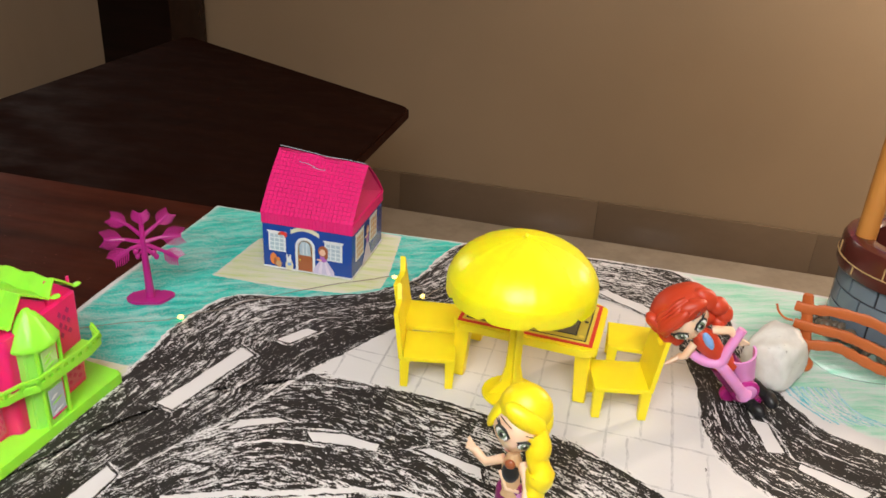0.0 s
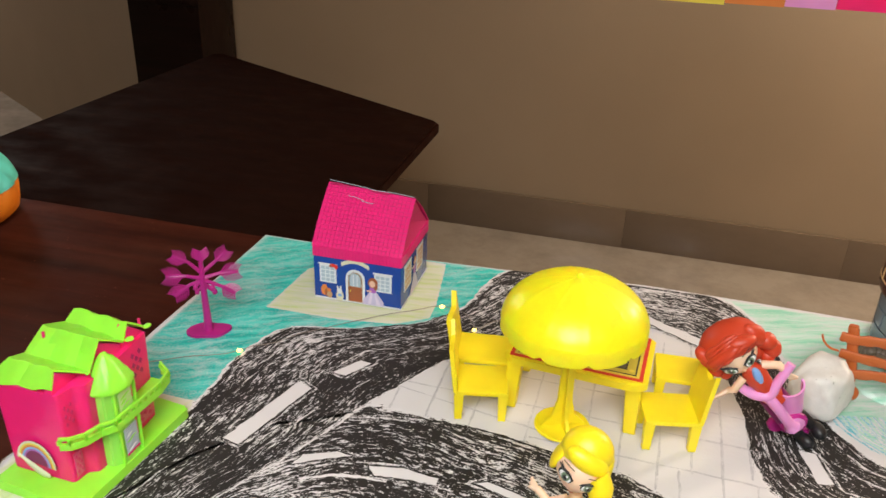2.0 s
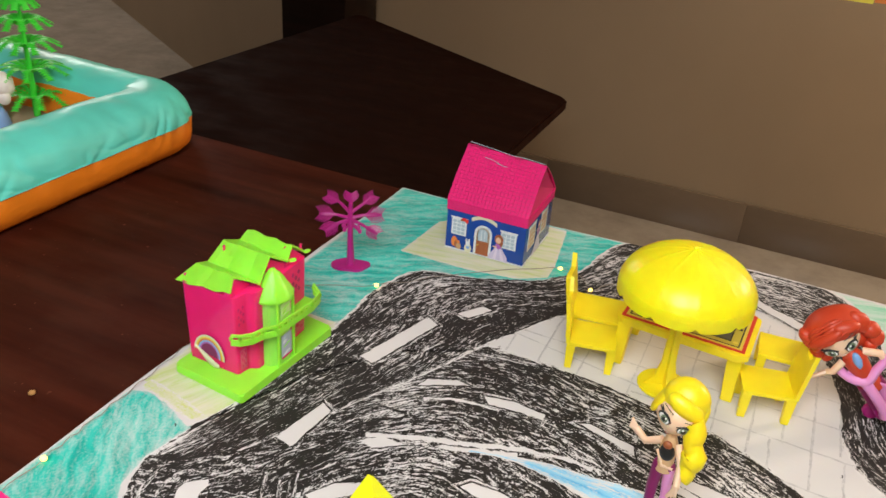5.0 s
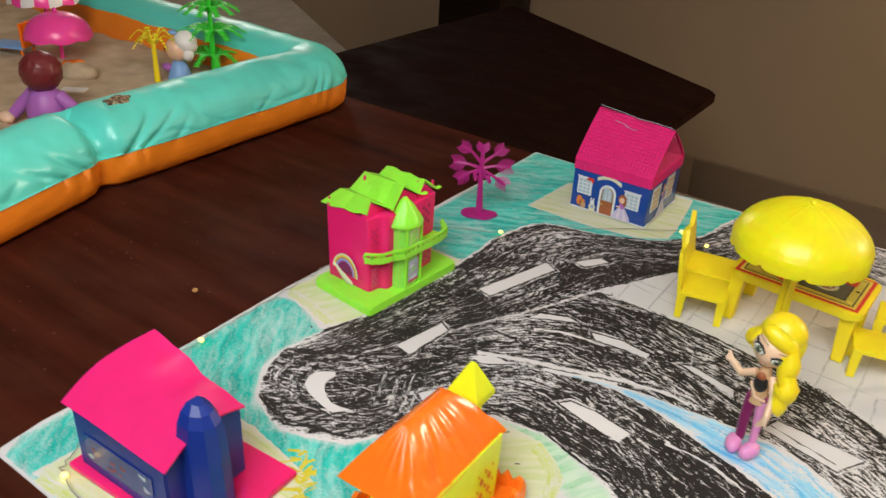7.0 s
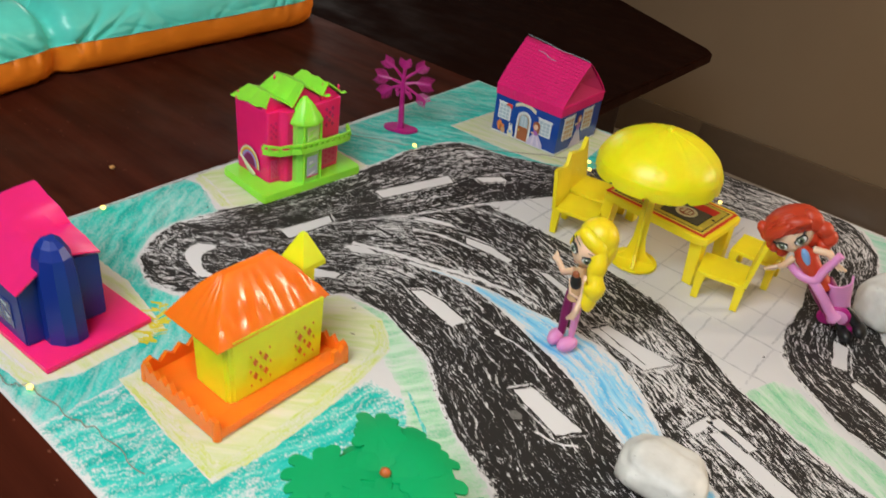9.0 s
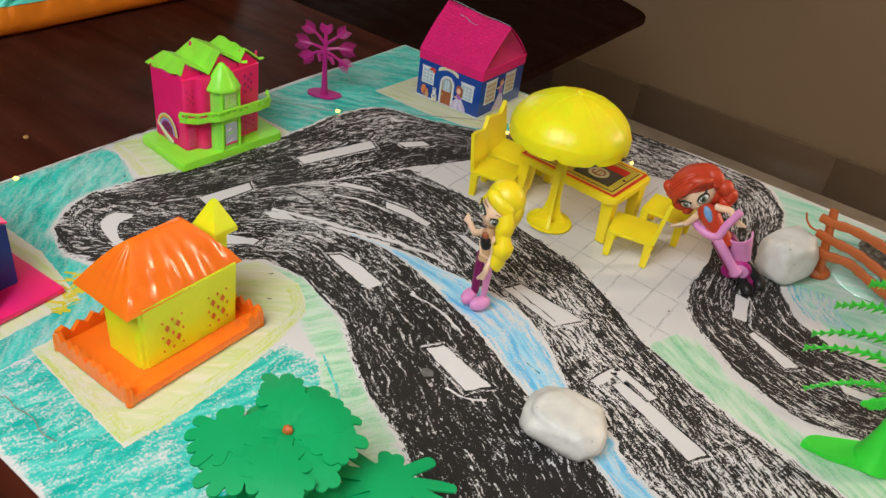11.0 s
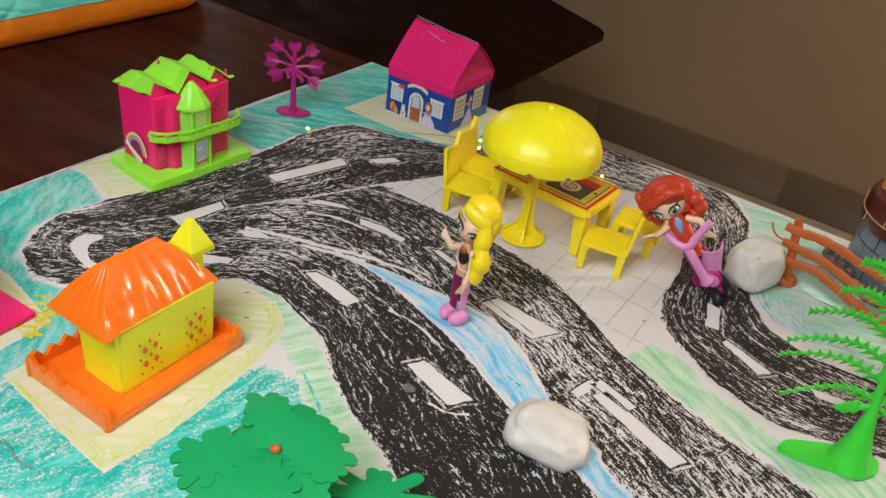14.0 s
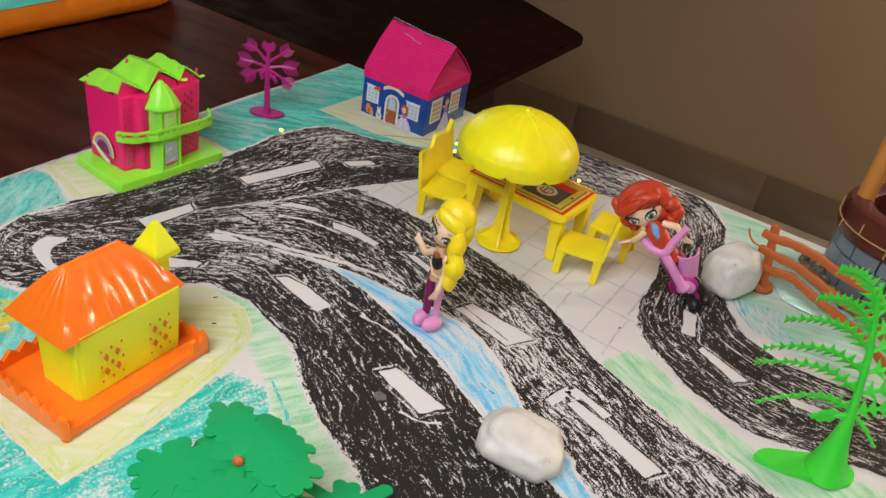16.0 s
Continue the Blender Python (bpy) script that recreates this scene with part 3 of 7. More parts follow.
    line("blue_stroke", [a, (a[0] + 0.010, a[1] - 0.018 - 0.0008 * k), (a[0] + 0.026 + 0.0006 * k, a[1] - 0.034)], 0.0004 + 0.00001 * k, 0.0030, "shallow", 8.0 + k, 0.0010)
# house plots
patch("yellow_pad", [(0.064, -0.121), (0.068, -0.048), (0.115, 0.002), (0.183, 0.002), (0.195, -0.070), (0.196, -0.095), (0.172, -0.112), (0.130, -0.120)], 0.0005, "cream", 10, 0.0006, "pale yellow house plot", seed=7, fade=0.002)
patch("yellow_pad", [(0.002, -0.376), (0.022, -0.380), (0.060, -0.391), (0.074, -0.373), (0.079, -0.31), (0.077, -0.250), (0.004, -0.250)], 0.0005, "cream", 70, 0.0006, "pale yellow house plot", seed=8, fade=0.002)
patch("yellow_pad", [(0.180, -0.553), (0.228, -0.557), (0.278, -0.560), (0.281, -0.522), (0.277, -0.470), (0.266, -0.417), (0.240, -0.399), (0.203, -0.399), (0.183, -0.430)], 0.0005, "cream", 40, 0.0010, "pale yellow house plot", seed=9, fade=0.0012)
patch("yellow_pad", [(0.034, -0.600), (0.153, -0.590), (0.162, -0.566), (0.158, -0.508), (0.10, -0.498), (0.040, -0.50)], 0.0005, "cream", 0, 0.0010, "pale yellow house plot", seed=10, fade=0.002)
for lap in range(3):
    d = 0.0030 * lap
    for piece, pts in enumerate(([(0.184, -0.5510 + d), (0.230, -0.5545 + d), (0.275 - d, -0.5575 + d)], [(0.276 - d, -0.5560 + d), (0.2785 - d, -0.520), (0.2745 - d, -0.472)], [(0.2750 - d, -0.474), (0.2640 - d * 0.7, -0.420 - d * 0.5), (0.2400, -0.4015 - d)])):
        line("lime_border", pts, 0.0007 + 0.00006 * lap + 0.00002 * piece, 0.0042, "lime_line", 11 + lap * 5 + pts[0][0], 0.0010)
ribbon("lime_border", [(0.040, -0.603, 0.040, -0.597), (0.10, -0.597, 0.10, -0.590), (0.152, -0.592, 0.149, -0.585)], 0.0007, "lime_line", "lime pencil edge of the plot", 0.001, 3, 5, 12, fade=0.002)
ribbon("lime_border", [(0.006, -0.381, 0.006, -0.374), (0.030, -0.386, 0.033, -0.378), (0.056, -0.392, 0.060, -0.385)], 0.0007, "lime_line", "lime pencil edge of the plot", 0.001, 3, 5, 13, fade=0.003)
# yellow pencil shrub
rnd = random.Random(44)
for k in range(30):
    t = rnd.uniform(0.02, 0.98)
    x, y = 0.1640 - 0.0300 * t + rnd.uniform(-0.002, 0.002), 0.0290 * t - 0.5235 + rnd.uniform(-0.002, 0.002)
    reach = (0.0095 * math.sin(math.pi * (0.12 + 0.80 * t)) + 0.002) * rnd.uniform(0.55, 1.2)
    a = radians(140 + rnd.choice((-1, 1)) * rnd.uniform(28, 84))
    bow = rnd.uniform(-0.35, 0.35)
    line("yellow_shrub_twig", [(x + math.cos(a + bow * q) * reach * q, y + math.sin(a + bow * q) * reach * q) for q in (0.0, 0.5, 1.0)], 0.0009 + 0.00001 * k, rnd.uniform(0.0014, 0.0030), "shrub", 14 + k, 0.0008)

patch("paving", [(0.187, -0.219), (0.20, -0.190), (0.23, -0.140), (0.27, -0.09), (0.33, -0.06), (0.405, -0.05), (0.43, -0.10), (0.442, -0.16), (0.444, -0.20), (0.462, -0.235), (0.444, -0.282), (0.415, -0.262), (0.388, -0.245), (0.335, -0.228), (0.26, -0.219)], 0.0006, "paper", 0, 0.0, "white paper paving", seed=14)

road_b = [(0.062, -0.452, 0.056, -0.432), (0.080, -0.476, 0.062, -0.398), (0.112, -0.4865, 0.075, -0.350), (0.150, -0.471, 0.100, -0.300), (0.175, -0.430, 0.135, -0.255), (0.205, -0.399, 0.187, -0.219), (0.240, -0.392, 0.225, -0.2175), (0.283, -0.404, 0.270, -0.219),
          (0.315, -0.426, 0.338, -0.228), (0.345, -0.443, 0.388, -0.244), (0.376, -0.455, 0.438, -0.278), (0.405, -0.474, 0.500, -0.300), (0.450, -0.520, 0.560, -0.312), (0.50, -0.602, 0.74, -0.345)]
road_a = [(0.058, -0.428, 0.100, -0.400), (0.072, -0.365, 0.135, -0.33), (0.078, -0.30, 0.165, -0.27), (0.0795, -0.235, 0.187, -0.219), (0.079, -0.195, 0.200, -0.192), (0.095, -0.146, 0.214, -0.166), (0.145, -0.129, 0.229, -0.142), (0.190, -0.106, 0.246, -0.115),
          (0.218, -0.072, 0.266, -0.092), (0.242, 0.008, 0.31, -0.065), (0.33, 0.018, 0.36, -0.050), (0.42, 0.0195, 0.402, -0.054), (0.455, -0.020, 0.425, -0.100), (0.470, -0.075, 0.437, -0.145), (0.494, -0.146, 0.441, -0.198),
          (0.514, -0.173, 0.458, -0.232), (0.547, -0.184, 0.5, -0.259), (0.587, -0.181, 0.547, -0.273), (0.64, -0.180, 0.6, -0.258), (0.72, -0.17, 0.7, -0.236), (0.838, -0.15, 0.838, -0.21)]
ribbon("road", road_b, 0.0008, "road2", "black crayon road", 0.0016, 10, 8, 21, fade=0.004, press=lambda s, q: (0.045 if q < 0.45 else -0.022) * max(0.0, min(1.0, (s - 0.45) * 5)))
ribbon("road", road_a, 0.0010, "road", "black crayon road", 0.0016, 8, 8, 33, fade=0.004, press=lambda s, q: -0.035 if 0.42 < s < 0.60 else 0.01)


def along(rows, i, f):
    i = max(0.0, min(i, len(rows) - 1.001))
    n, t = int(i), i - int(i)
    a = Vector(rows[n][:2]).lerp(Vector(rows[n + 1][:2]), t)
    b = Vector(rows[n][2:]).lerp(Vector(rows[n + 1][2:]), t)
    return a.lerp(b, f)


def strokes(name, rows, z, count, seed, mat, wide, lo=0.3, hi=None, reach=(0.5, 1.6)):
    """Single long strokes, or gaps between strokes, along a road."""
    rnd = random.Random(seed)
    hi = hi or len(rows) - 2.5
    for k in range(count):
        i0, span, f, w = rnd.uniform(lo, hi), rnd.uniform(*reach), rnd.uniform(0.05, 0.94), rnd.uniform(*wide)
        slide = rnd.uniform(-0.07, 0.07)
        line(name, [along(rows, i0 + span * j / 4, min(0.97, max(0.03, f + slide * j / 4 + 0.01 * math.sin(j * 1.3 + k)))).to_tuple() for j in range(5)], z + 0.00001 * (k % 7), w, mat, seed + k, 0.0006)


strokes("bare_stroke", road_b, 0.00083, 40, 81, "bare", (0.0010, 0.0024), 0.3, 7.5)
strokes("bare_stroke", road_a, 0.00104, 40, 91, "bare", (0.0010, 0.0022))
strokes("dark_stroke", road_b, 0.00092, 46, 101, "road_edge", (0.0014, 0.0032))
strokes("dark_stroke", road_a, 0.00113, 40, 111, "road_edge", (0.0014, 0.0030))


def edge_lines(rows, z, width, seed):
    """Pressed dark crayon along both edges of a road."""
    for flip in (0, 1):
        for lap in range(2):
            n = (len(rows) - 1) * 3
            line("road_edge", [along(rows, j / 3, (0.012 + 0.016 * lap + 0.010 * math.sin(j * 0.8 + seed + lap)) if not flip else 0.988 - 0.016 * lap - 0.010 * math.sin(j * 0.7 + seed + lap)).to_tuple() for j in range(n)], z + 0.00002 * lap, width, "road_edge", seed + flip * 3 + lap, 0.0008)


edge_lines(road_b[1:], 0.00098, 0.0026, 61)
edge_lines(road_a[3:], 0.00118, 0.0024, 71)
# hatching across the round end of the road
rnd = random.Random(7)
for k in range(16):
    x, y = 0.128 + 0.0028 * k + rnd.uniform(-0.002, 0.002), -0.408 - 0.0004 * k + rnd.uniform(-0.010, 0.010)
    line("bare_stroke" if k % 3 else "dark_stroke", [(x - 0.005, y + 0.011), (x + rnd.uniform(-0.001, 0.001), y), (x + 0.007, y - 0.011 - rnd.uniform(0, 0.008))], 0.00122 + 0.00001 * k, rnd.uniform(0.0012, 0.0022), "bare" if k % 3 else "road_edge", 130 + k, 0.0005)
# the stream, and the bare paper along its far bank
ribbon("stream", [(0.224, -0.3300, 0.225, -0.3285), (0.254, -0.3240, 0.262, -0.3180), (0.284, -0.3270, 0.297, -0.3145), (0.319, -0.337, 0.330, -0.3115), (0.345, -0.345, 0.358, -0.312), (0.369, -0.355, 0.386, -0.323), (0.394, -0.367, 0.412, -0.343), (0.42, -0.378, 0.437, -0.362), (0.458, -0.386, 0.468, -0.372), (0.474, -0.397, 0.486, -0.386), (0.60, -0.45, 0.62, -0.43)],
       0.0013, "blue", "light blue pencil stream", 0.0010, 5, 6, 41, fade=0.004)
for pts, w in (([(0.160, -0.349), (0.187, -0.3365), (0.207, -0.3290), (0.232, -0.3200), (0.258, -0.3110), (0.284, -0.3060), (0.298, -0.3075)], 0.0050), ([(0.206, -0.336), (0.228, -0.3270), (0.252, -0.3175)], 0.0042), ([(0.176, -0.298), (0.196, -0.288), (0.226, -0.284)], 0.0030), ([(0.30, -0.352), (0.326, -0.352), (0.352, -0.361)], 0.0024), ([(0.372, -0.407), (0.386, -0.405), (0.396, -0.398)], 0.0022)):
    line("bare_stroke", pts, 0.00125, w, "chalk", 150 + w * 9000, 0.0009)
for x, y, a in ((0.2378, -0.4248, 0.3), (0.440, -0.235, 1.2), (0.219, -0.406, 0.8), (0.052, -0.402, 2.0)):
    line("pencil_fleck", [(x, y), (x + 0.0016 * math.cos(a), y + 0.0016 * math.sin(a)), (x + 0.0028 * math.cos(a + 0.3), y + 0.0028 * math.sin(a + 0.3))], 0.0018, 0.0010, "road_edge", 5.0 + a, 0.0002)
line("pencil_tick", [(0.396, -0.353), (0.402, -0.3545), (0.407, -0.356)], 0.0016, 0.0011, "tick", 3.0)
patch("rubbed_spot", [(0.356 + 0.0045 * math.cos(k), -0.405 + 0.0040 * math.sin(k)) for k in range(6)], 0.0014, "rub", 0, 0.0010, seed=4)


def grow(points, d):
    """The outline moved outwards by d."""
    n = len(points)
    turn = sum(points[i][0] * points[(i + 1) % n][1] - points[(i + 1) % n][0] * points[i][1] for i in range(n))
    out = []
    for i in range(n):
        a, p, b = Vector(points[i - 1]), Vector(points[i]), Vector(points[(i + 1) % n])
        n1, n2 = Vector(((p - a).y, -(p - a).x)).normalized(), Vector(((b - p).y, -(b - p).x)).normalized()
        m = (n1 + n2).normalized()
        k = d / max(0.45, m.dot(n1)) * (1 if turn > 0 else -1)
        out.append((p.x + m.x * k, p.y + m.y * k))
    return out


def marking(points, seed, lined=(), gap=0.0016):
    """A strip of bare paper in the road with parts of a drawn outline and slivers of paper outside it."""
    patch("road_marking", grow(points, 0.0010), 0.0015, "chalk", 0, 0.0010, seed=seed)
    ring, far = grow(points, gap), grow(points, gap + 0.0018)
    n = len(points)
    for i in lined:
        line("bare_stroke", [far[i], far[(i + 1) % n]], 0.00142, 0.0022, "bare", seed + i, 0.0010)
        line("marking_outline", [ring[i], ring[(i + 1) % n]], 0.0017, 0.0013, "road_edge", seed + 9 + i, 0.0004)


marking([(0.115, -0.278), (0.1255, -0.2800), (0.1445, -0.2130), (0.1350, -0.2080)], 201, (0, 1, 2))
marking([(0.1535, -0.1890), (0.1615, -0.1900), (0.1730, -0.1710), (0.1660, -0.1700)], 202, (0, 1))
marking([(0.1130, -0.3780), (0.1250, -0.3800), (0.1275, -0.3410), (0.1210, -0.3375)], 203, (1, 2))
marking([(0.1570, -0.4100), (0.1620, -0.4130), (0.1850, -0.3895), (0.1840, -0.3850), (0.1670, -0.3945)], 204, (0, 2, 4))
marking([(0.1610, -0.3550), (0.1690, -0.3565), (0.1850, -0.3455), (0.1710, -0.3465)], 205, (1,))
marking([(0.1670, -0.2860), (0.1830, -0.2760), (0.1970, -0.2695), (0.1880, -0.2690), (0.1700, -0.2780)], 206, (0, 2))
marking([(0.2130, -0.2750), (0.2180, -0.2805), (0.2380, -0.2775), (0.2540, -0.2775), (0.2540, -0.2730), (0.2320, -0.2710)], 207, (0, 1, 2, 4, 5))
marking([(0.2330, -0.3600), (0.2590, -0.3660), (0.2760, -0.3685), (0.2790, -0.3590), (0.2550, -0.3540), (0.2370, -0.3550)], 208, (0, 3, 4, 5))
marking([(0.3435, -0.3880), (0.3820, -0.3995), (0.3900, -0.3870), (0.3490, -0.3790)], 209, (0, 1, 2, 3))
marking([(0.3440, -0.2990), (0.3490, -0.2870), (0.3990, -0.2900), (0.3890, -0.3085)], 210, (0, 1, 2, 3))
line("marking_outline", [(0.346, -0.2935), (0.366, -0.2985), (0.388, -0.3040)], 0.0017, 0.0014, "road_edge", 31.0)
marking([(0.4470, -0.3310), (0.5070, -0.3540), (0.5120, -0.3440), (0.4510, -0.3235)], 211, (0, 1, 2))
marking([(0.4420, -0.3210), (0.4680, -0.3275), (0.4705, -0.3220), (0.4450, -0.3150)], 212, (0, 2))
marking([(0.4350, -0.3370), (0.4390, -0.3190), (0.4430, -0.3210), (0.4390, -0.3390)], 213, (0,))
marking([(0.4705, -0.1760), (0.4780, -0.2040), (0.4855, -0.2020), (0.4790, -0.1770)], 214, (2,))
marking([(0.4945, -0.2150), (0.5240, -0.2310), (0.5300, -0.2245), (0.5080, -0.2155), (0.4955, -0.2115)], 215, (1, 2, 3))
marking([(0.5580, -0.2210), (0.5620, -0.2260), (0.5790, -0.2240), (0.5800, -0.2170)], 216, (1,))
marking([(0.3620, -0.0400), (0.3690, -0.0360), (0.4120, -0.0590), (0.4110, -0.0680), (0.3830, -0.0530)], 217, (2, 3, 4))
marking([(0.2800, -0.2690), (0.2840, -0.2670), (0.3150, -0.2740), (0.3170, -0.2800)], 218, (0, 1, 2))
marking([(0.6200, -0.2150), (0.6230, -0.2210), (0.6480, -0.2170), (0.6480, -0.2110)], 219, (1,))
# the curved bare strip in the round end of the road
ribbon("road_marking", [(0.100, -0.4275, 0.103, -0.4315), (0.090, -0.4370, 0.1035, -0.4410), (0.0935, -0.4500, 0.110, -0.4480), (0.108, -0.4565, 0.121, -0.4525), (0.126, -0.4595, 0.1335, -0.4500)], 0.0015, "chalk", "", 0.0008, 2, 5, 51)
for pts in ([(0.101, -0.4245), (0.086, -0.4350), (0.0895, -0.4525), (0.106, -0.4605), (0.128, -0.4625)], [(0.107, -0.4300), (0.1075, -0.4390), (0.114, -0.4450), (0.130, -0.4465)]):
    line("marking_outline", pts, 0.0017, 0.0014, "road_edge", 35.0 + pts[0][0], 0.0004)
for pts in ([(0.098, -0.4205), (0.081, -0.4340), (0.0855, -0.4565), (0.106, -0.4660)], [(0.070, -0.4300), (0.073, -0.4550), (0.086, -0.4680)]):
    line("bare_stroke", pts, 0.0014, 0.0030, "bare", 55.0 + pts[0][0], 0.0008)

# pencilled paving lines
lines = []
for y, x0, x1 in ((-0.100, 0.27, 0.425), (-0.122, 0.255, 0.43), (-0.150, 0.225, 0.438), (-0.1825, 0.206, 0.441), (-0.2165, 0.300, 0.450), (-0.2565, 0.397, 0.452)):
    lines.append(((x0, y), (x1, y - 0.002)))
lines.append(((0.194, -0.188), (0.310, -0.209)))
for x, y0, y1 in ((0.203, -0.192, -0.216), (0.229, -0.148, -0.217), (0.259, -0.12, -0.219), (0.297, -0.09, -0.221), (0.335, -0.07, -0.227), (0.357, -0.07, -0.236), (0.381, -0.07, -0.241), (0.4015, -0.06, -0.220), (0.395, -0.219, -0.250), (0.4205, -0.10, -0.257), (0.4420, -0.219, -0.270), (0.438, -0.15, -0.214)):
    lines.append(((x, y0), (x + 0.001, y1)))
for k, ((x0, y0), (x1, y1)) in enumerate(lines):
    line("paving_line", [(x0, y0), ((x0 + x1) / 2 + 0.0006 * math.sin(k * 2.1), (y0 + y1) / 2 + 0.0006 * math.cos(k * 1.7)), (x1, y1)], 0.0009 + 0.00001 * k, 0.0020, "pencil", 300 + k, 0.0004)

# ---- folded card house ----
def plate(name, parent, outline, axis, depth, mat, label="", thick=0.0004):
    """A flat printed shape. axis 'y': outline in x, z on a face at y = depth that looks to -y; 'x': outline in y, z on a face at x = depth that looks to +x."""
    bm = bmesh.new()
    prism(bm, outline, 0.0, thick)
    for v in bm.verts:
        a, b, c = v.co
        v.co = (a, depth - c, b) if axis == "y" else (depth + c, a, b)
    bmesh.ops.recalc_face_normals(bm, faces=bm.faces)
    return part(name, bm, mat if not isinstance(mat, str) else M[mat], parent, label, smooth=0)


def rect(x0, x1, z0, z1):
    return [(x0, z0), (x1, z0), (x1, z1), (x0, z1)]


def arch(x0, x1, z0, z1, n=8):
    r = (x1 - x0) / 2
    return [(x0, z0), (x1, z0)] + [((x0 + x1) / 2 + r * math.cos(math.pi * k / n), z1 - r + r * math.sin(math.pi * k / n)) for k in range(n + 1)]


house = thing("card_house", (0.1320, -0.0535, 0.0010), "glossy folded card house box, blue walls, pink roof", "toy house", turn=1.0)
W, D, E0, TOP = 0.0378, 0.0385, 0.0482, 0.0868
BAND = 0.0388


def ridge_z(x):
    """The ridge sags towards one end."""
    return TOP + 0.0022 - 0.0050 * (x + W) / (2 * W)


bm = bmesh.new()
box(bm, (-W, -D, 0.0), (W, D, BAND + 0.002), 0.0006)
part("body", bm, M["card_blue"], house, "deep blue printed card walls")
bm = bmesh.new()
box(bm, (-W - 0.0006, -D - 0.0006, BAND), (W + 0.0006, D + 0.0006, E0), 0.0005)
part("eaves_band", bm, M["card_pink"], house, "ribbed pink card band")
# roof of two slopes with the gable flaps tucked in


def slope_point(side, x, t):
    bulge = 0.0016 * math.sin(math.pi * t)
    half = W + 0.0008 - 0.0008 * t
    u = max(-1.0, min(1.0, x / W))
    return Vector((half * u, side * ((D + 0.0008) * (1 - t) + bulge), E0 + (ridge_z(x) - E0) * t + bulge * 0.6))


bm = bmesh.new()
n = 14
for side in (-1, 1):
    rows = [[bm.verts.new(slope_point(side, -W + 2 * W * j / 10, k / n)) for j in range(11)] for k in range(n + 1)]
    for r0, r1 in zip(rows, rows[1:]):
        for j in range(10):
            bm.faces.new((r0[j], r0[j + 1], r1[j + 1], r1[j]))
bmesh.ops.recalc_face_normals(bm, faces=bm.faces)
bmesh.ops.solidify(bm, geom=bm.faces[:], thickness=0.0007)
roof = part("roof", bm, M["card_pink"], house, "hot pink card roof with fine tile print")
for side in (-1, 1):
    bm = bmesh.new()
    x = side * (W - 0.0004)
    top_z = ridge_z(x) - 0.002
    a, b, top = bm.verts.new((x, -D + 0.001, E0)), bm.verts.new((x, D - 0.001, E0)), bm.verts.new((x, 0, top_z))
    mid, in_l, in_r = bm.verts.new((x - side * 0.007, 0, E0 + 0.014)), bm.verts.new((x - side * 0.002, -D * 0.5, E0 + 0.019)), bm.verts.new((x - side * 0.002, D * 0.5, E0 + 0.019))
    for f in ((a, b, mid), (a, mid, in_l), (in_l, mid, top), (mid, b, in_r), (mid, in_r, top)):
        bm.faces.new(f)
    bmesh.ops.recalc_face_normals(bm, faces=bm.faces)
    part("gable", bm, M["card_dark_pink"], house, "folded dark pink gable flap", smooth=0)
bm = bmesh.new()
tube(bm, smooth_line([(-W + 0.001, -0.0006, ridge_z(-W) + 0.0022), (-W * 0.3, 0.0004, ridge_z(-W * 0.3) + 0.0010), (0.004, -0.0004, ridge_z(0.004) + 0.0004), (W * 0.5, 0.0004, ridge_z(W * 0.5) + 0.0009), (W - 0.001, -0.0008, ridge_z(W) + 0.0012)], 6), 0.00026, 6)
part("ridge_edge", bm, M["print_grey"], house, "pale cut edge of the ridge flap")
bm = bmesh.new()
fold_rows = [[bm.verts.new((-W + 0.001 + (2 * W - 0.002) * j / 10, -0.0018 + 0.0018 * k, ridge_z(-W + 2 * W * j / 10) - 0.0016 + 0.0018 * k + 0.0004 * math.sin(j * 1.3))) for j in range(11)] for k in range(2)]
for j in range(10):
    bm.faces.new((fold_rows[0][j], fold_rows[0][j + 1], fold_rows[1][j + 1], fold_rows[1][j]))
bmesh.ops.solidify(bm, geom=bm.faces[:], thickness=0.0003)
part("ridge_flap", bm, M["card_dark_pink"], house, "dark pink ridge flap", smooth=0)
# fine raised print lines of the roof
for k in range(1, 15):
    t = k / 15
    bm = bmesh.new()
    tube(bm, [slope_point(-1, x, t) + Vector((0, -0.00012, 0.0001)) for x in (-W, 0.0, W)], 0.00030, 4)
    part("tile_line", bm, M["tile_print"], roof)
for k in range(1, 22):
    x = -W + 2 * W * k / 22
    bm = bmesh.new()
    tube(bm, [slope_point(-1, x, j / 6) + Vector((0, -0.00012, 0.0001)) for j in range(7)], 0.00026, 4)
    part("tile_line", bm, M["tile_print"], roof)
for k in range(26):
    x = -W + 2 * W * (k + 0.5) / 26
    bm = bmesh.new()
    box(bm, (x - 0.0009, -D - 0.0011, BAND + 0.0004), (x + 0.0009, -D - 0.0005, E0 - 0.0006))
    part("rib", bm, M["card_pink"], house, smooth=0)
for k in range(22):
    y = -D + 2 * D * (k + 0.5) / 22
    bm = bmesh.new()
    box(bm, (W + 0.0005, y - 0.0010, BAND + 0.0004), (W + 0.0010, y + 0.0010, E0 - 0.0006))
    part("rib", bm, M["card_pink"], house, smooth=0)
# faint pale scratch on the roof, added as two thin raised lines
for run in ([(-0.018, 0.84), (-0.011, 0.83), (-0.004, 0.80)], [(-0.006, 0.79), (0.002, 0.775), (0.005, 0.780)]):
    bm = bmesh.new()
    tube(bm, [slope_point(-1, x, t) + Vector((0, -0.0002, 0.0002)) for x, t in run], 0.00026, 6)
    part("scratch", bm, M["print_grey"], house, "faint pale scratch on the card roof")


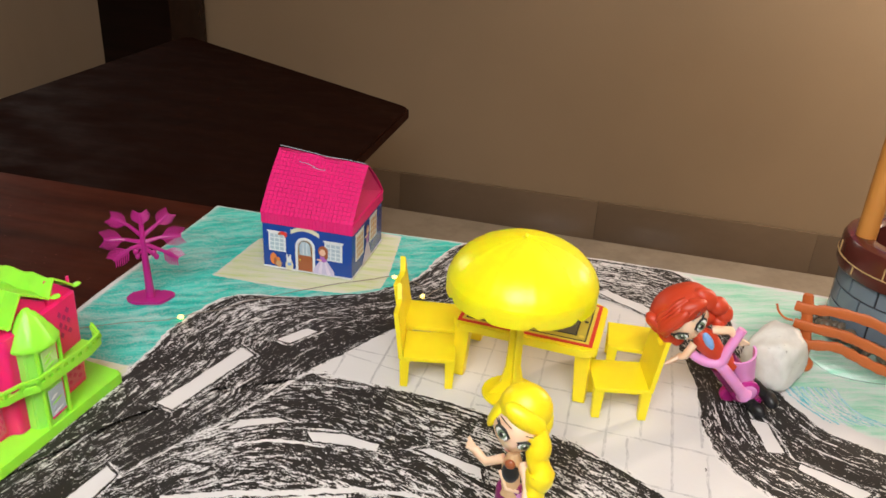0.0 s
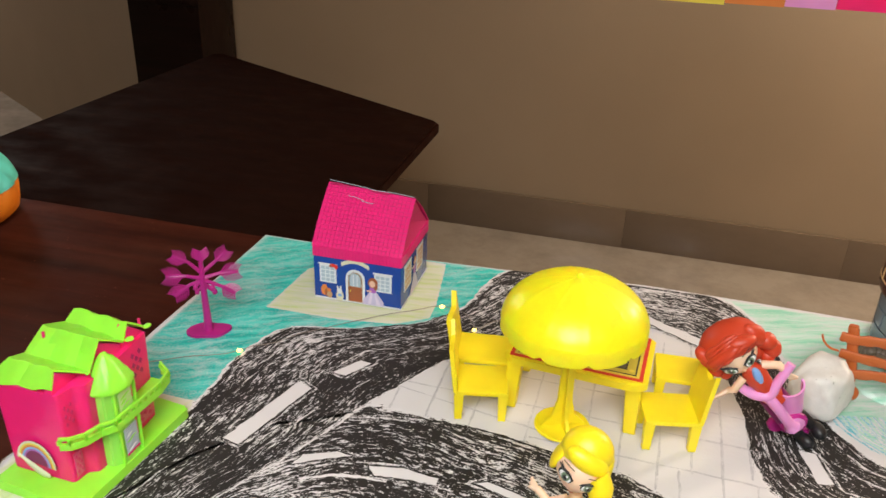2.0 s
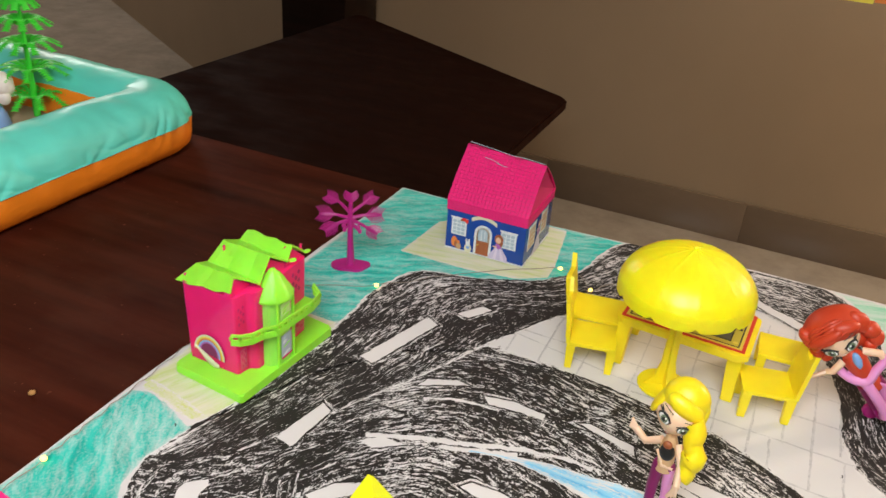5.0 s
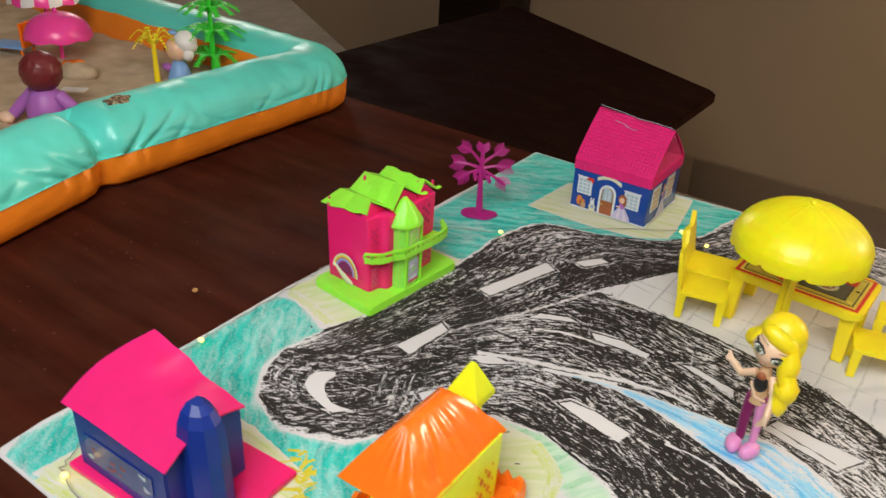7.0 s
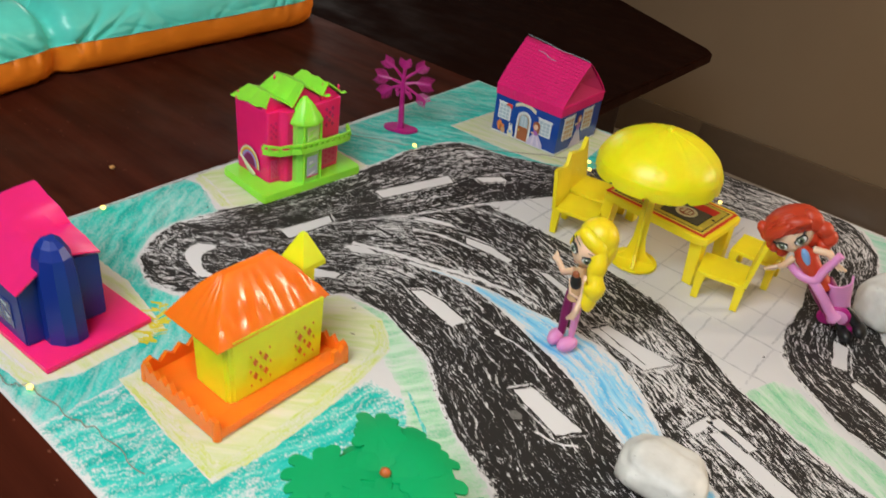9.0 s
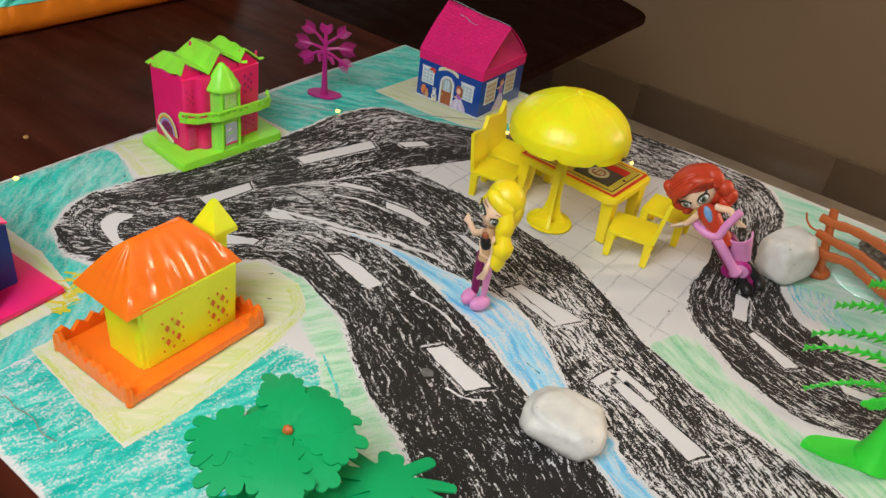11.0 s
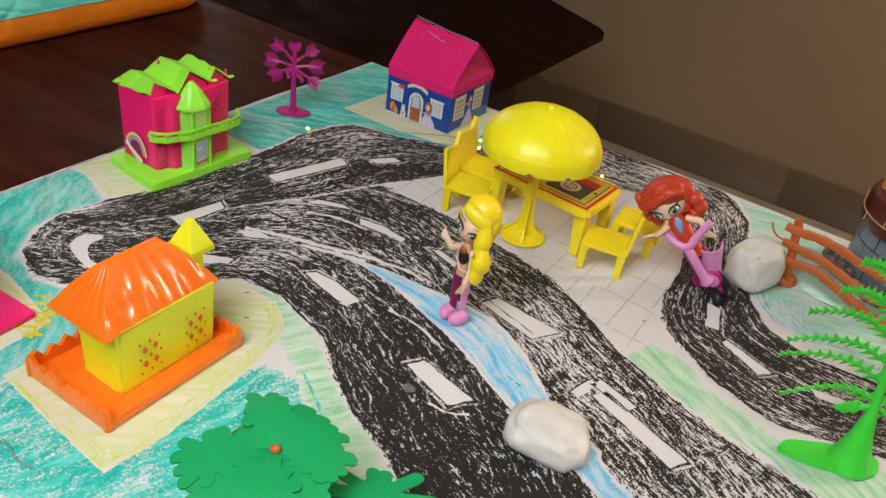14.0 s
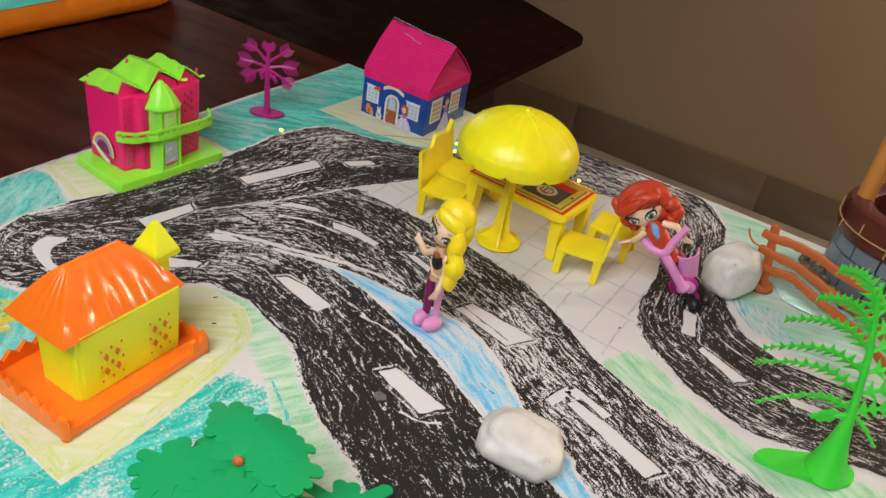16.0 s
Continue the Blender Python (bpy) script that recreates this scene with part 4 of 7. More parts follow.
def card_window(axis, depth, x0, x1, z0, z1, glass="print_grey"):
    w = plate("window", house, rect(x0, x1, z0, z1), axis, depth, "print_white", "white printed window")
    out = -0.0004 if axis == "y" else 0.0004
    for i in range(3):
        for j in range(4):
            a0, a1 = x0 + (x1 - x0) * (0.10 + 0.28 * i), x0 + (x1 - x0) * (0.32 + 0.28 * i)
            b0, b1 = z0 + (z1 - z0) * (0.08 + 0.22 * j), z0 + (z1 - z0) * (0.24 + 0.22 * j)
            plate("pane", w, rect(a0, a1, b0, b1), axis, depth + out, glass, thick=0.0002)
    sill = rect(x0 - 0.001, x1 + 0.001, z1 - 0.0002, z1 + 0.0012)
    plate("window_head", w, sill, axis, depth + out * 0.5, "print_white", thick=0.0002)


def oval(cx, cz, rx, rz, n=14):
    return [(cx + rx * math.cos(2 * math.pi * k / n), cz + rz * math.sin(2 * math.pi * k / n)) for k in range(n)]


def printed(axis, depth, shapes):
    for i, (outline, key) in enumerate(shapes):
        out = 0.0006 + 0.00012 * i
        plate("printed_shape", house, outline, axis, depth - out if axis == "y" else depth + out, key, thick=0.0001)


card_window("y", -D, -0.0325, -0.0180, 0.0155, 0.0320)
card_window("y", -D, 0.0150, 0.0298, 0.0140, 0.0300)
door = plate("door", house, arch(-0.0098, 0.0068, 0.0010, 0.0310), "y", -D, "print_white", "arched printed door")
plate("door_leaf", door, rect(-0.0074, 0.0044, 0.0015, 0.0150), "y", -D - 0.0004, "print_brown", thick=0.0002)
plate("door_frame", door, arch(-0.0078, 0.0048, 0.0014, 0.0288), "y", -D - 0.0002, "print_tan", thick=0.0002)
plate("door_glass", door, arch(-0.0062, 0.0032, 0.0155, 0.0275), "y", -D - 0.0004, "print_grey", thick=0.0002)
for x in (-0.0030, 0.0002):
    plate("glazing_bar", door, rect(x - 0.0003, x + 0.0003, 0.0160, 0.0265), "y", -D - 0.0006, "print_white", thick=0.0001)
plate("door_knob", door, oval(-0.0058, 0.0110, 0.0006, 0.0009), "y", -D - 0.0006, "print_yellow", thick=0.0003)
plate("sign_board", house, [(-0.0135 + 0.0240 * k / 8, 0.0325 + 0.0040 * math.sin(math.pi * k / 8)) for k in range(9)] + [(0.0105 - 0.0240 * k / 8, 0.0360 + 0.0040 * math.sin(math.pi * k / 8)) for k in range(9)], "y", -D, "print_cream", "cream arched board over the door")
printed("y", -D, [(oval(-0.0205, 0.0320, 0.0028, 0.0016), "red"), (oval(-0.0178, 0.0310, 0.0014, 0.0022), "red"), (oval(-0.0228, 0.0312, 0.0014, 0.0010), "print_brown"),
                  (oval(-0.0285, 0.0085, 0.0030, 0.0052), "print_orange"), (oval(-0.0265, 0.0062, 0.0020, 0.0036), "print_brown"), (oval(-0.0240, 0.0048, 0.0024, 0.0032), "print_tan"), (oval(-0.0245, 0.0090, 0.0017, 0.0016), "print_orange"),
                  (oval(-0.0148, 0.0050, 0.0034, 0.0048), "print_cream"), (oval(-0.0150, 0.0100, 0.0022, 0.0024), "print_white"), (oval(-0.0165, 0.0130, 0.0007, 0.0020), "print_white"), (oval(-0.0138, 0.0132, 0.0007, 0.0020), "print_white"), (oval(-0.0146, 0.0062, 0.0018, 0.0014), "sky")])
gown = [(0.0048, 0.0008), (0.0235, 0.0008), (0.0228, 0.0050), (0.0190, 0.0105), (0.0165, 0.0140), (0.0118, 0.0140), (0.0095, 0.0105), (0.0060, 0.0055)]
printed("y", -D, [(gown, "print_lavender"), ([(0.0095, 0.0015), (0.0120, 0.0130), (0.0135, 0.0130), (0.0125, 0.0015)], "lilac_pale"), ([(0.0170, 0.0015), (0.0150, 0.0130), (0.0160, 0.0130), (0.0205, 0.0015)], "lilac_pale"), (oval(0.0142, 0.0155, 0.0030, 0.0034), "violet"),
                  (oval(0.0140, 0.0218, 0.0042, 0.0048), "print_brown"), (oval(0.0165, 0.0185, 0.0016, 0.0034), "print_brown"), (oval(0.0136, 0.0208, 0.0026, 0.0030), "print_skin"), (oval(0.0108, 0.0140, 0.0022, 0.0008), "print_skin")])
plate("base_line", house, rect(-W, W, 0.0, 0.0013), "y", -D, "print_white")
card_window("x", W, -0.0300, -0.0110, 0.0120, 0.0350, "print_tan")
card_window("x", W, 0.0050, 0.0230, 0.0140, 0.0355, "print_tan")
printed("x", W, [([(-0.0160, 0.001), (0.0080, 0.001), (0.0040, 0.010), (0.0002, 0.0180), (-0.0050, 0.0180), (-0.0090, 0.010)], "print_lavender"), (oval(-0.0024, 0.0215, 0.0034, 0.0045), "violet"), (oval(-0.0024, 0.0290, 0.0040, 0.0040), "print_brown"), (oval(-0.0020, 0.0282, 0.0026, 0.0028), "print_skin"), (oval(-0.0075, 0.0250, 0.0040, 0.0010), "print_skin")])
plate("base_line", house, rect(-D, D, 0.0, 0.0013), "x", W, "print_white")

# ---- pink and lime toy house ----
villa = thing("toy_house", (0.0435, -0.3085, 0.0008), "hot pink plastic toy house with lime green roof", "toy house", "toy houses")


def rounded_outline(points, r, n=5):
    """A polygon with its corners cut round."""
    out = []
    for i in range(len(points)):
        p, a, b = Vector(points[i]), Vector(points[i - 1]), Vector(points[(i + 1) % len(points)])
        s, e = p + (a - p).normalized() * r, p + (b - p).normalized() * r
        for k in range(n + 1):
            t = k / n
            out.append(((1 - t) ** 2 * s + 2 * t * (1 - t) * p + t * t * e).to_tuple())
    return out


bm = bmesh.new()
prism(bm, rounded_outline([(-0.0295, -0.0500), (0.0315, -0.0560), (0.0390, 0.0430), (-0.0220, 0.0500)], 0.0030), 0.0, 0.0068)
bmesh.ops.bevel(bm, geom=[e for e in bm.edges if all(v.co.z > 0.006 for v in e.verts)], offset=0.0012, segments=2, affect="EDGES")
part("base", bm, M["lime"], villa, "lime green base plate")
bm = bmesh.new()
outline = rounded_outline([(-0.0265, -0.0375), (0.0160, -0.0390), (0.0176, -0.0285), (0.0235, -0.0265), (0.0242, -0.0040), (0.0228, 0.0310), (-0.0235, 0.0315)], 0.0026)
prism(bm, outline, 0.0066, 0.0680, taper=1.03)
part("wall", bm, M["hot_pink"], villa)
# folded zigzag roof on three gables
front = [(0.0140, -0.0405, 0.0715), (0.0125, -0.0345, 0.0820), (0.0225, -0.0185, 0.0715), (0.0225, -0.0085, 0.0872), (0.0225, 0.0110, 0.0745), (0.0225, 0.0172, 0.0835), (0.0225, 0.0320, 0.0715)]
back = [(-0.0325, -0.0385, 0.0665), (-0.0235, -0.0275, 0.0772), (-0.0250, -0.0150, 0.0722), (-0.0250, 0.0030, 0.0802), (-0.0260, 0.0220, 0.0722), (-0.0260, 0.0315, 0.0766), (-0.0260, 0.0420, 0.0670)]
for i0, i1, x in ((0, 2, 0.0120), (2, 4, 0.0190), (4, 6, 0.0190)):
    bm = bmesh.new()
    prism(bm, [(front[i0][1] + 0.001, 0.0660), (front[i1][1] - 0.001, 0.0660), (front[i1][1] - 0.001, front[i1][2] - 0.0022), (front[i0 + 1][1], front[i0 + 1][2] - 0.0026), (front[i0][1] + 0.001, front[i0][2] - 0.0022)], x - 0.003, x + 0.0018)
    for v in bm.verts:
        a, b, c = v.co
        v.co = (c, a, b)
    bmesh.ops.recalc_face_normals(bm, faces=bm.faces)
    part("gable", bm, M["hot_pink"], villa, smooth=0)
bm = bmesh.new()
rows = []
for i, (f, b) in enumerate(zip(front, back)):
    rows.append([bm.verts.new(Vector(b).lerp(Vector(f), j / 8) + Vector((0.0008 * math.sin(i * 2.3) * (j == 8), 0.0007 * math.sin(j * 1.9 + i), 0.0005 * math.cos(j * 1.7 + i * 2)))) for j in range(9)])
for r0, r1 in zip(rows, rows[1:]):
    mids = [bm.verts.new((a.co + b.co) / 2 + Vector((0, 0, 0.0004 * math.sin(j * 2.6)))) for j, (a, b) in enumerate(zip(r0, r1))]
    for s0, s1 in ((r0, mids), (mids, r1)):
        for j in range(8):
            bm.faces.new((s0[j], s0[j + 1], s1[j + 1], s1[j]))
bmesh.ops.recalc_face_normals(bm, faces=bm.faces)
bmesh.ops.solidify(bm, geom=bm.faces[:], thickness=0.0012)
roof_ = part("roof", bm, M["lime"], villa, "lime green folded roof", smooth=12)
for place, size, turn in (((0.0245, 0.0150, 0.0735), (0.0030, 0.0024, 0.0008), 30), ((0.0240, 0.0330, 0.0720), (0.0026, 0.0030, 0.0008), 0), ((0.0215, -0.0195, 0.0712), (0.0016, 0.0020, 0.0008), 20)):
    bm = bmesh.new()
    blob(bm, place, size, 0, (8, -10, turn), 2, 0.3, 400)
    part("torn_flap", bm, M["lime"], roof_)
for x, y, z in ((-0.0270, -0.0345, 0.0700), (-0.0180, -0.0050, 0.0800), (0.0200, 0.0310, 0.0760)):
    bm = bmesh.new()
    tube(bm, [(x, y, z - 0.003), (x, y, z + 0.0016)], [0.0010, 0.0009], 8)
    part("peg", bm, M["hot_pink"], villa)
# bay tower of clear lime plastic
bm = bmesh.new()
oct_ = [(0.0250 + 0.0098 * math.cos(a), -0.0085 + 0.0130 * math.sin(a)) for a in [math.radians(22.5 + 45 * k) for k in range(8)]]
prism(bm, oct_, 0.0066, 0.0600)
bmesh.ops.bevel(bm, geom=[e for e in bm.edges if abs(e.verts[0].co.z - e.verts[1].co.z) > 0.01], offset=0.0007, segments=2, affect="EDGES")
tower = part("tower", bm, M["lime_clear"], villa, "clear lime green bay tower")
for sy in (-0.0170, 0.0005):
    bm = bmesh.new()
    tube(bm, [(0.0338, sy, 0.0068), (0.0338, sy, 0.0590)], 0.0011, 8)
    part("corner_strip", bm, M["lime"], tower)
bm = bmesh.new()
lathe(bm, [(0.0154, 0.0), (0.0156, 0.0016), (0.0126, 0.0066), (0.0092, 0.0115), (0.0058, 0.0160), (0.0022, 0.0198), (0.0, 0.0206)], 36, wave=lambda r, z, a: (r * (1 + 0.02 * math.cos(8 * a)), z))
bmesh.ops.subdivide_edges(bm, edges=bm.edges[:], cuts=1)
for v in bm.verts:
    k = 1 + 0.05 * noise.noise(v.co * 420)
    v.co.x = v.co.x * 0.86 * k + 0.0245
    v.co.y = v.co.y * 0.95 * k - 0.0085
    v.co.z = v.co.z * k + 0.0580
part("tower_cap", bm, M["lime"], tower, "bumpy lime green cap")
for z0, z1, key in ((0.0125, 0.0300, "print_grey"), (0.0430, 0.0555, "lime_pale")):
    pane_ = plate("window", tower, rect(-0.0142, -0.0028, z0, z1), "x", 0.0340, key, "clear patterned tower window")
    for k in range(int((z1 - z0) / 0.0034)):
        z = z0 + 0.0012 + 0.0033 * k
        plate("lattice", pane_, [(-0.0130, z), (-0.0105, z), (-0.0050 - 0.003 * (k % 2), z + 0.0018), (-0.0075 - 0.003 * (k % 2), z + 0.0018)], "x", 0.0344, ("print_white", "print_grey", "lime")[k % 3] if key == "print_grey" else "lime")
    plate("window_edge", pane_, rect(-0.0145, -0.0025, z0 - 0.0012, z0), "x", 0.0343, "card_dark_pink" if key == "print_grey" else "lime")
# balcony rail: a flat wavy band with slots near its top
rail = [(0.0160, -0.0440), (0.0225, -0.0430), (0.0262, -0.0350), (0.0290, -0.0260), (0.0360, -0.0215), (0.0378, 0.0190), (0.0350, 0.0320), (0.0265, 0.0370)]


def band(path, z0, z1, thick, lift=0.0):
    bm = bmesh.new()
    rings = []
    for i, (x, y) in enumerate(path):
        a, b = path[max(i - 1, 0)], path[min(i + 1, len(path) - 1)]
        d = Vector((b[0] - a[0], b[1] - a[1])).normalized()
        nx, ny = d.y * thick / 2, -d.x * thick / 2
        up = lift * math.sin(i * 1.9)
        rings.append([bm.verts.new(p) for p in ((x - nx, y - ny, z0 + up), (x + nx, y + ny, z0 + up), (x + nx, y + ny, z1 + up), (x - nx, y - ny, z1 + up))])
    for a, b in zip(rings, rings[1:]):
        for k in range(4):
            bm.faces.new((a[k], a[(k + 1) % 4], b[(k + 1) % 4], b[k]))
    bm.faces.new(rings[0][::-1])
    bm.faces.new(rings[-1])
    bmesh.ops.recalc_face_normals(bm, faces=bm.faces)
    return bm


rail_part = part("balcony_rail", band(rail, 0.0345, 0.0390, 0.0014, 0.0012), M["lime"], villa, "lime green balcony rail", smooth=0)
part("top_bar", band(rail, 0.0412, 0.0432, 0.0014, 0.0012), M["lime"], rail_part, smooth=0)
for i, ((ax, ay), (bx, by)) in enumerate(zip(rail, rail[1:])):
    steps = max(1, int(math.hypot(bx - ax, by - ay) / 0.0052))
    for k in range(steps + 1):
        t = k / steps
        x, y = ax + (bx - ax) * t, ay + (by - ay) * t
        up = 0.0012 * (math.sin(i * 1.9) * (1 - t) + math.sin((i + 1) * 1.9) * t)
        bm = bmesh.new()
        box(bm, (x - 0.0006, y - 0.0013, 0.0386 + up), (x + 0.0006, y + 0.0013, 0.0414 + up))
        part("baluster", bm, M["lime"], rail_part, smooth=0)
bm = bmesh.new()
prism(bm, [(0.016, -0.036), (0.0245, -0.038), (0.0285, -0.024), (0.0345, -0.016), (0.0350, 0.008), (0.0310, 0.031), (0.02, 0.031)], 0.0335, 0.0350)
part("balcony_floor", bm, M["lime"], villa)


def lattice_window(parent, mat, axis, depth, cx, cz, w, h, label=""):
    """Small cut-out panes in a diamond pattern."""
    for i in range(3):
        for j in range(5):
            if (i + j) % 2 == 0:
                x, z = cx + (i - 1) * w / 3, cz + (j - 2) * h / 5
                plate("pane", parent, [(x - w / 6.5, z), (x, z - h / 8.5), (x + w / 6.5, z), (x, z + h / 8.5)], axis, depth, mat, thick=0.0003)


lattice_window(villa, "card_dark_pink", "x", 0.0176, -0.0350, 0.053, 0.007, 0.014)
lattice_window(villa, "pink_shade", "x", 0.0240, 0.0185, 0.054, 0.010, 0.017)
for y0, y1, z0, z1 in ((-0.0380, -0.0315, 0.0110, 0.0270), (0.0110, 0.0270, 0.0110, 0.0280)):
    plate("window", villa, rect(y0, y1, z0, z1), "x", 0.0177 if y0 < 0 else 0.0240, "pink_clear", "translucent pink window")
    lattice_window(villa, "card_dark_pink", "x", 0.0181 if y0 < 0 else 0.0244, (y0 + y1) / 2, (z0 + z1) / 2, (y1 - y0) * 0.8, 0.013)


def half_ring(r0, r1, cx, cz):
    up_ = [(cx + r0 * math.cos(math.pi * j / 12 - 0.12), cz + 1.25 * r0 * math.sin(math.pi * j / 12 - 0.12)) for j in range(13)]
    return up_ + [(cx + r1 * math.cos(math.pi * j / 12 - 0.12), cz + 1.25 * r1 * math.sin(math.pi * j / 12 - 0.12)) for j in range(12, -1, -1)]


SX, SZ = -0.0065, 0.0165
sticker = plate("sticker", villa, half_ring(0.0128, 0.0, SX, SZ), "y", -0.0402, "plum", "peeling rainbow sticker")
for k, key in enumerate(("print_cream", "print_yellow", "print_orange", "sky", "violet", "plum")):
    plate("rainbow_band", sticker, half_ring(0.0128 - 0.0011 * k, 0.0117 - 0.0011 * k, SX, SZ), "y", -0.0404, key, thick=0.0003)
bm = bmesh.new()
curl = [[bm.verts.new((SX - 0.0110 + 0.0190 * u + 0.0010 * w, -0.0408 - 0.0008 * math.sin(math.pi * w), SZ + 0.0055 - 0.0115 * u - 0.0075 * w * math.sin(math.pi * (0.10 + 0.80 * u)))) for w in (0.0, 0.25, 0.5, 0.75, 1.0)] for u in (0.0, 0.12, 0.25, 0.4, 0.55, 0.7, 0.85, 1.0)]
for r0, r1 in zip(curl, curl[1:]):
    for j in range(4):
        bm.faces.new((r0[j], r1[j], r1[j + 1], r0[j + 1]))
bmesh.ops.recalc_face_normals(bm, faces=bm.faces)
part("peeled_corner", bm, M["print_cream"], sticker, "pale back of the peeled sticker", smooth=180)

# ---- orange and yellow toy house ----
cottage = thing("toy_house", (0.2140, -0.4920, 0.0008), "yellow plastic toy house, orange roof and tray base", "toy house", "toy houses", turn=1.0)
bm = bmesh.new()
box(bm, (-0.0245, -0.0500, 0.0), (0.0425, 0.0455, 0.0040), 0.001)
part("base", bm, M["orange"], cottage, "orange tray base")


def pickets(x0, y0, x1, y1, count, seed):
    rnd = random.Random(seed)
    bm = bmesh.new()
    d = Vector((x1 - x0, y1 - y0, 0))
    nrm = Vector((-d.y, d.x, 0)).normalized() * 0.0014
    top, bot = [], []
    for k in range(count * 2 + 1):
        p = Vector((x0, y0, 0)) + d * (k / (count * 2))
        h = 0.0140 + rnd.uniform(-0.001, 0.001) if k % 2 else 0.0092 + rnd.uniform(-0.001, 0.001)
        if k in (0, count * 2):
            h = 0.0130
        bot.append((p, 0.0005))
        top.append((p, h))
    ra = [[bm.verts.new((p.x + s * nrm.x, p.y + s * nrm.y, z)) for p, z in row] for row in (bot, top) for s in (-1, 1)]
    a0, a1, b0, b1 = ra
    for i in range(len(bot) - 1):
        bm.faces.new((a0[i], a0[i + 1], b0[i + 1], b0[i]))
        bm.faces.new((a1[i + 1], a1[i], b1[i], b1[i + 1]))
        bm.faces.new((b0[i], b0[i + 1], b1[i + 1], b1[i]))
    for i in (0, -1):
        bm.faces.new((a0[i], a1[i], b1[i], b0[i]))
    bmesh.ops.recalc_face_normals(bm, faces=bm.faces)
    part("fence", bm, M["orange"], cottage, "low jagged orange fence", smooth=0)


pickets(-0.0240, -0.0495, 0.0420, -0.0495, 9, 1)
pickets(-0.0240, -0.0495, -0.0240, 0.0450, 10, 2)
pickets(0.0420, 0.0340, 0.0420, 0.0450, 2, 3)
pickets(-0.0240, 0.0450, 0.0420, 0.0450, 9, 4)
for x, y in ((-0.0238, -0.0493), (0.0414, -0.0492), (0.0414, 0.0448), (-0.0238, 0.0448)):
    bm = bmesh.new()
    tube(bm, [(x, y, 0.0002), (x, y, 0.0070), (x, y, 0.0112), (x, y, 0.0128)], [0.0026, 0.0025, 0.0022, 0.0012], 12)
    part("corner_post", bm, M["orange"], cottage)
bm = bmesh.new()
box(bm, (0.0325, -0.0490, 0.0), (0.0436, 0.0455, 0.0070), 0.0024)
part("kerb", bm, M["orange"], cottage)
bm = bmesh.new()
prism(bm, [(-0.0030, -0.0305), (0.0265, -0.0310), (0.0290, -0.0285), (0.0300, 0.0365), (-0.0030, 0.0365)], 0.004, 0.0470, taper=1.035)
bmesh.ops.bevel(bm, geom=[e for e in bm.edges if abs(e.verts[0].co.z - e.verts[1].co.z) > 0.01], offset=0.0015, segments=2, affect="EDGES")
part("wall", bm, M["citrus"], cottage, "translucent yellow plastic walls")
for cy in (-0.0110, 0.0215):
    cuts = [(dy, dz, 0.0021, 0.0034) for dy in (-0.0036, 0.0036) for dz in (0.0052, -0.0046)]
    cuts += [(0.0, 0.0102, 0.0012, 0.0018), (0.0, 0.0003, 0.0013, 0.0020), (0.0, -0.0098, 0.0012, 0.0018), (-0.0070, 0.0003, 0.0010, 0.0016), (0.0070, 0.0003, 0.0010, 0.0016),
             (-0.0066, 0.0106, 0.0009, 0.0013), (0.0066, 0.0106, 0.0009, 0.0013), (-0.0066, -0.0100, 0.0009, 0.0013), (0.0066, -0.0100, 0.0009, 0.0013)]
    for dy, dz, w, h in cuts:
        y, z, w, h = cy + dy, 0.0220 + dz, w * 0.85, h * 0.85
        plate("pane", cottage, [(y - w, z), (y, z - h), (y + w, z), (y, z + h)], "x", 0.0309, "burnt_orange", thick=0.0003)
# hipped roof with pressed folds
bm = bmesh.new()
rings = []
N = 176
for i in range(21):
    t = i / 20
    ring = []
    for k in range(N):
        a = 2 * math.pi * k / N
        sx, sy = math.cos(a), math.sin(a)
        q = 1.0 / max(abs(sx), abs(sy))
        ex, ey = 0.0240 * sx * q + 0.0060, 0.0400 * sy * q + 0.0018
        tx, ty = 0.0020 * sx * q + 0.0055, 0.0165 * sy * q + 0.0015
        s = t
        x, y = ex + (tx - ex) * s, ey + (ty - ey) * s
        z = 0.0455 + 0.0290 * (1 - (1 - t) ** 1.25)
        fold = 0.00025 * math.sin(k * 0.714) * math.sin(math.pi * t) ** 0.8
        near = 1.0 + 1.4 * max(0.0, sx * q) * (sx * q > 0.9)
        lump = 0.0006 * near * noise.noise((x * 60, y * 230, z * 70)) * math.exp(-((t - 0.30) / 0.24) ** 2)
        if near > 1.5:
            shift_ = y * 830 + 1.4 * noise.noise((y * 70, 3.1, 0)) + 2.0 * t
            lump -= 0.0017 * max(0.0, math.sin(shift_)) ** 3 * math.exp(-((t - 0.30 - 0.05 * math.sin(y * 260)) / 0.15) ** 2) * (0.55 + 0.45 * math.sin(y * 410))
        ring.append(bm.verts.new((x + sx * fold, y + sy * fold, z + fold * 0.5 + lump)))
    rings.append(ring)
for r0, r1 in zip(rings, rings[1:]):
    for k in range(N):
        bm.faces.new((r0[k], r0[(k + 1) % N], r1[(k + 1) % N], r1[k]))
bm.faces.new(rings[-1])
bm.faces.new(rings[0][::-1])
part("roof", bm, M["orange"], cottage, "glossy orange hipped roof with pressed folds", smooth=50)
bm = bmesh.new()
box(bm, (-0.0005, 0.0385, 0.030), (0.0105, 0.0475, 0.0585), 0.0008)
chim = part("chimney", bm, M["citrus"], cottage, "yellow plastic chimney")
bm = bmesh.new()
prism(bm, [(-0.0050, 0.0340), (0.0150, 0.0340), (0.0150, 0.0520), (-0.0050, 0.0520)], 0.0560, 0.0590, taper=0.98)
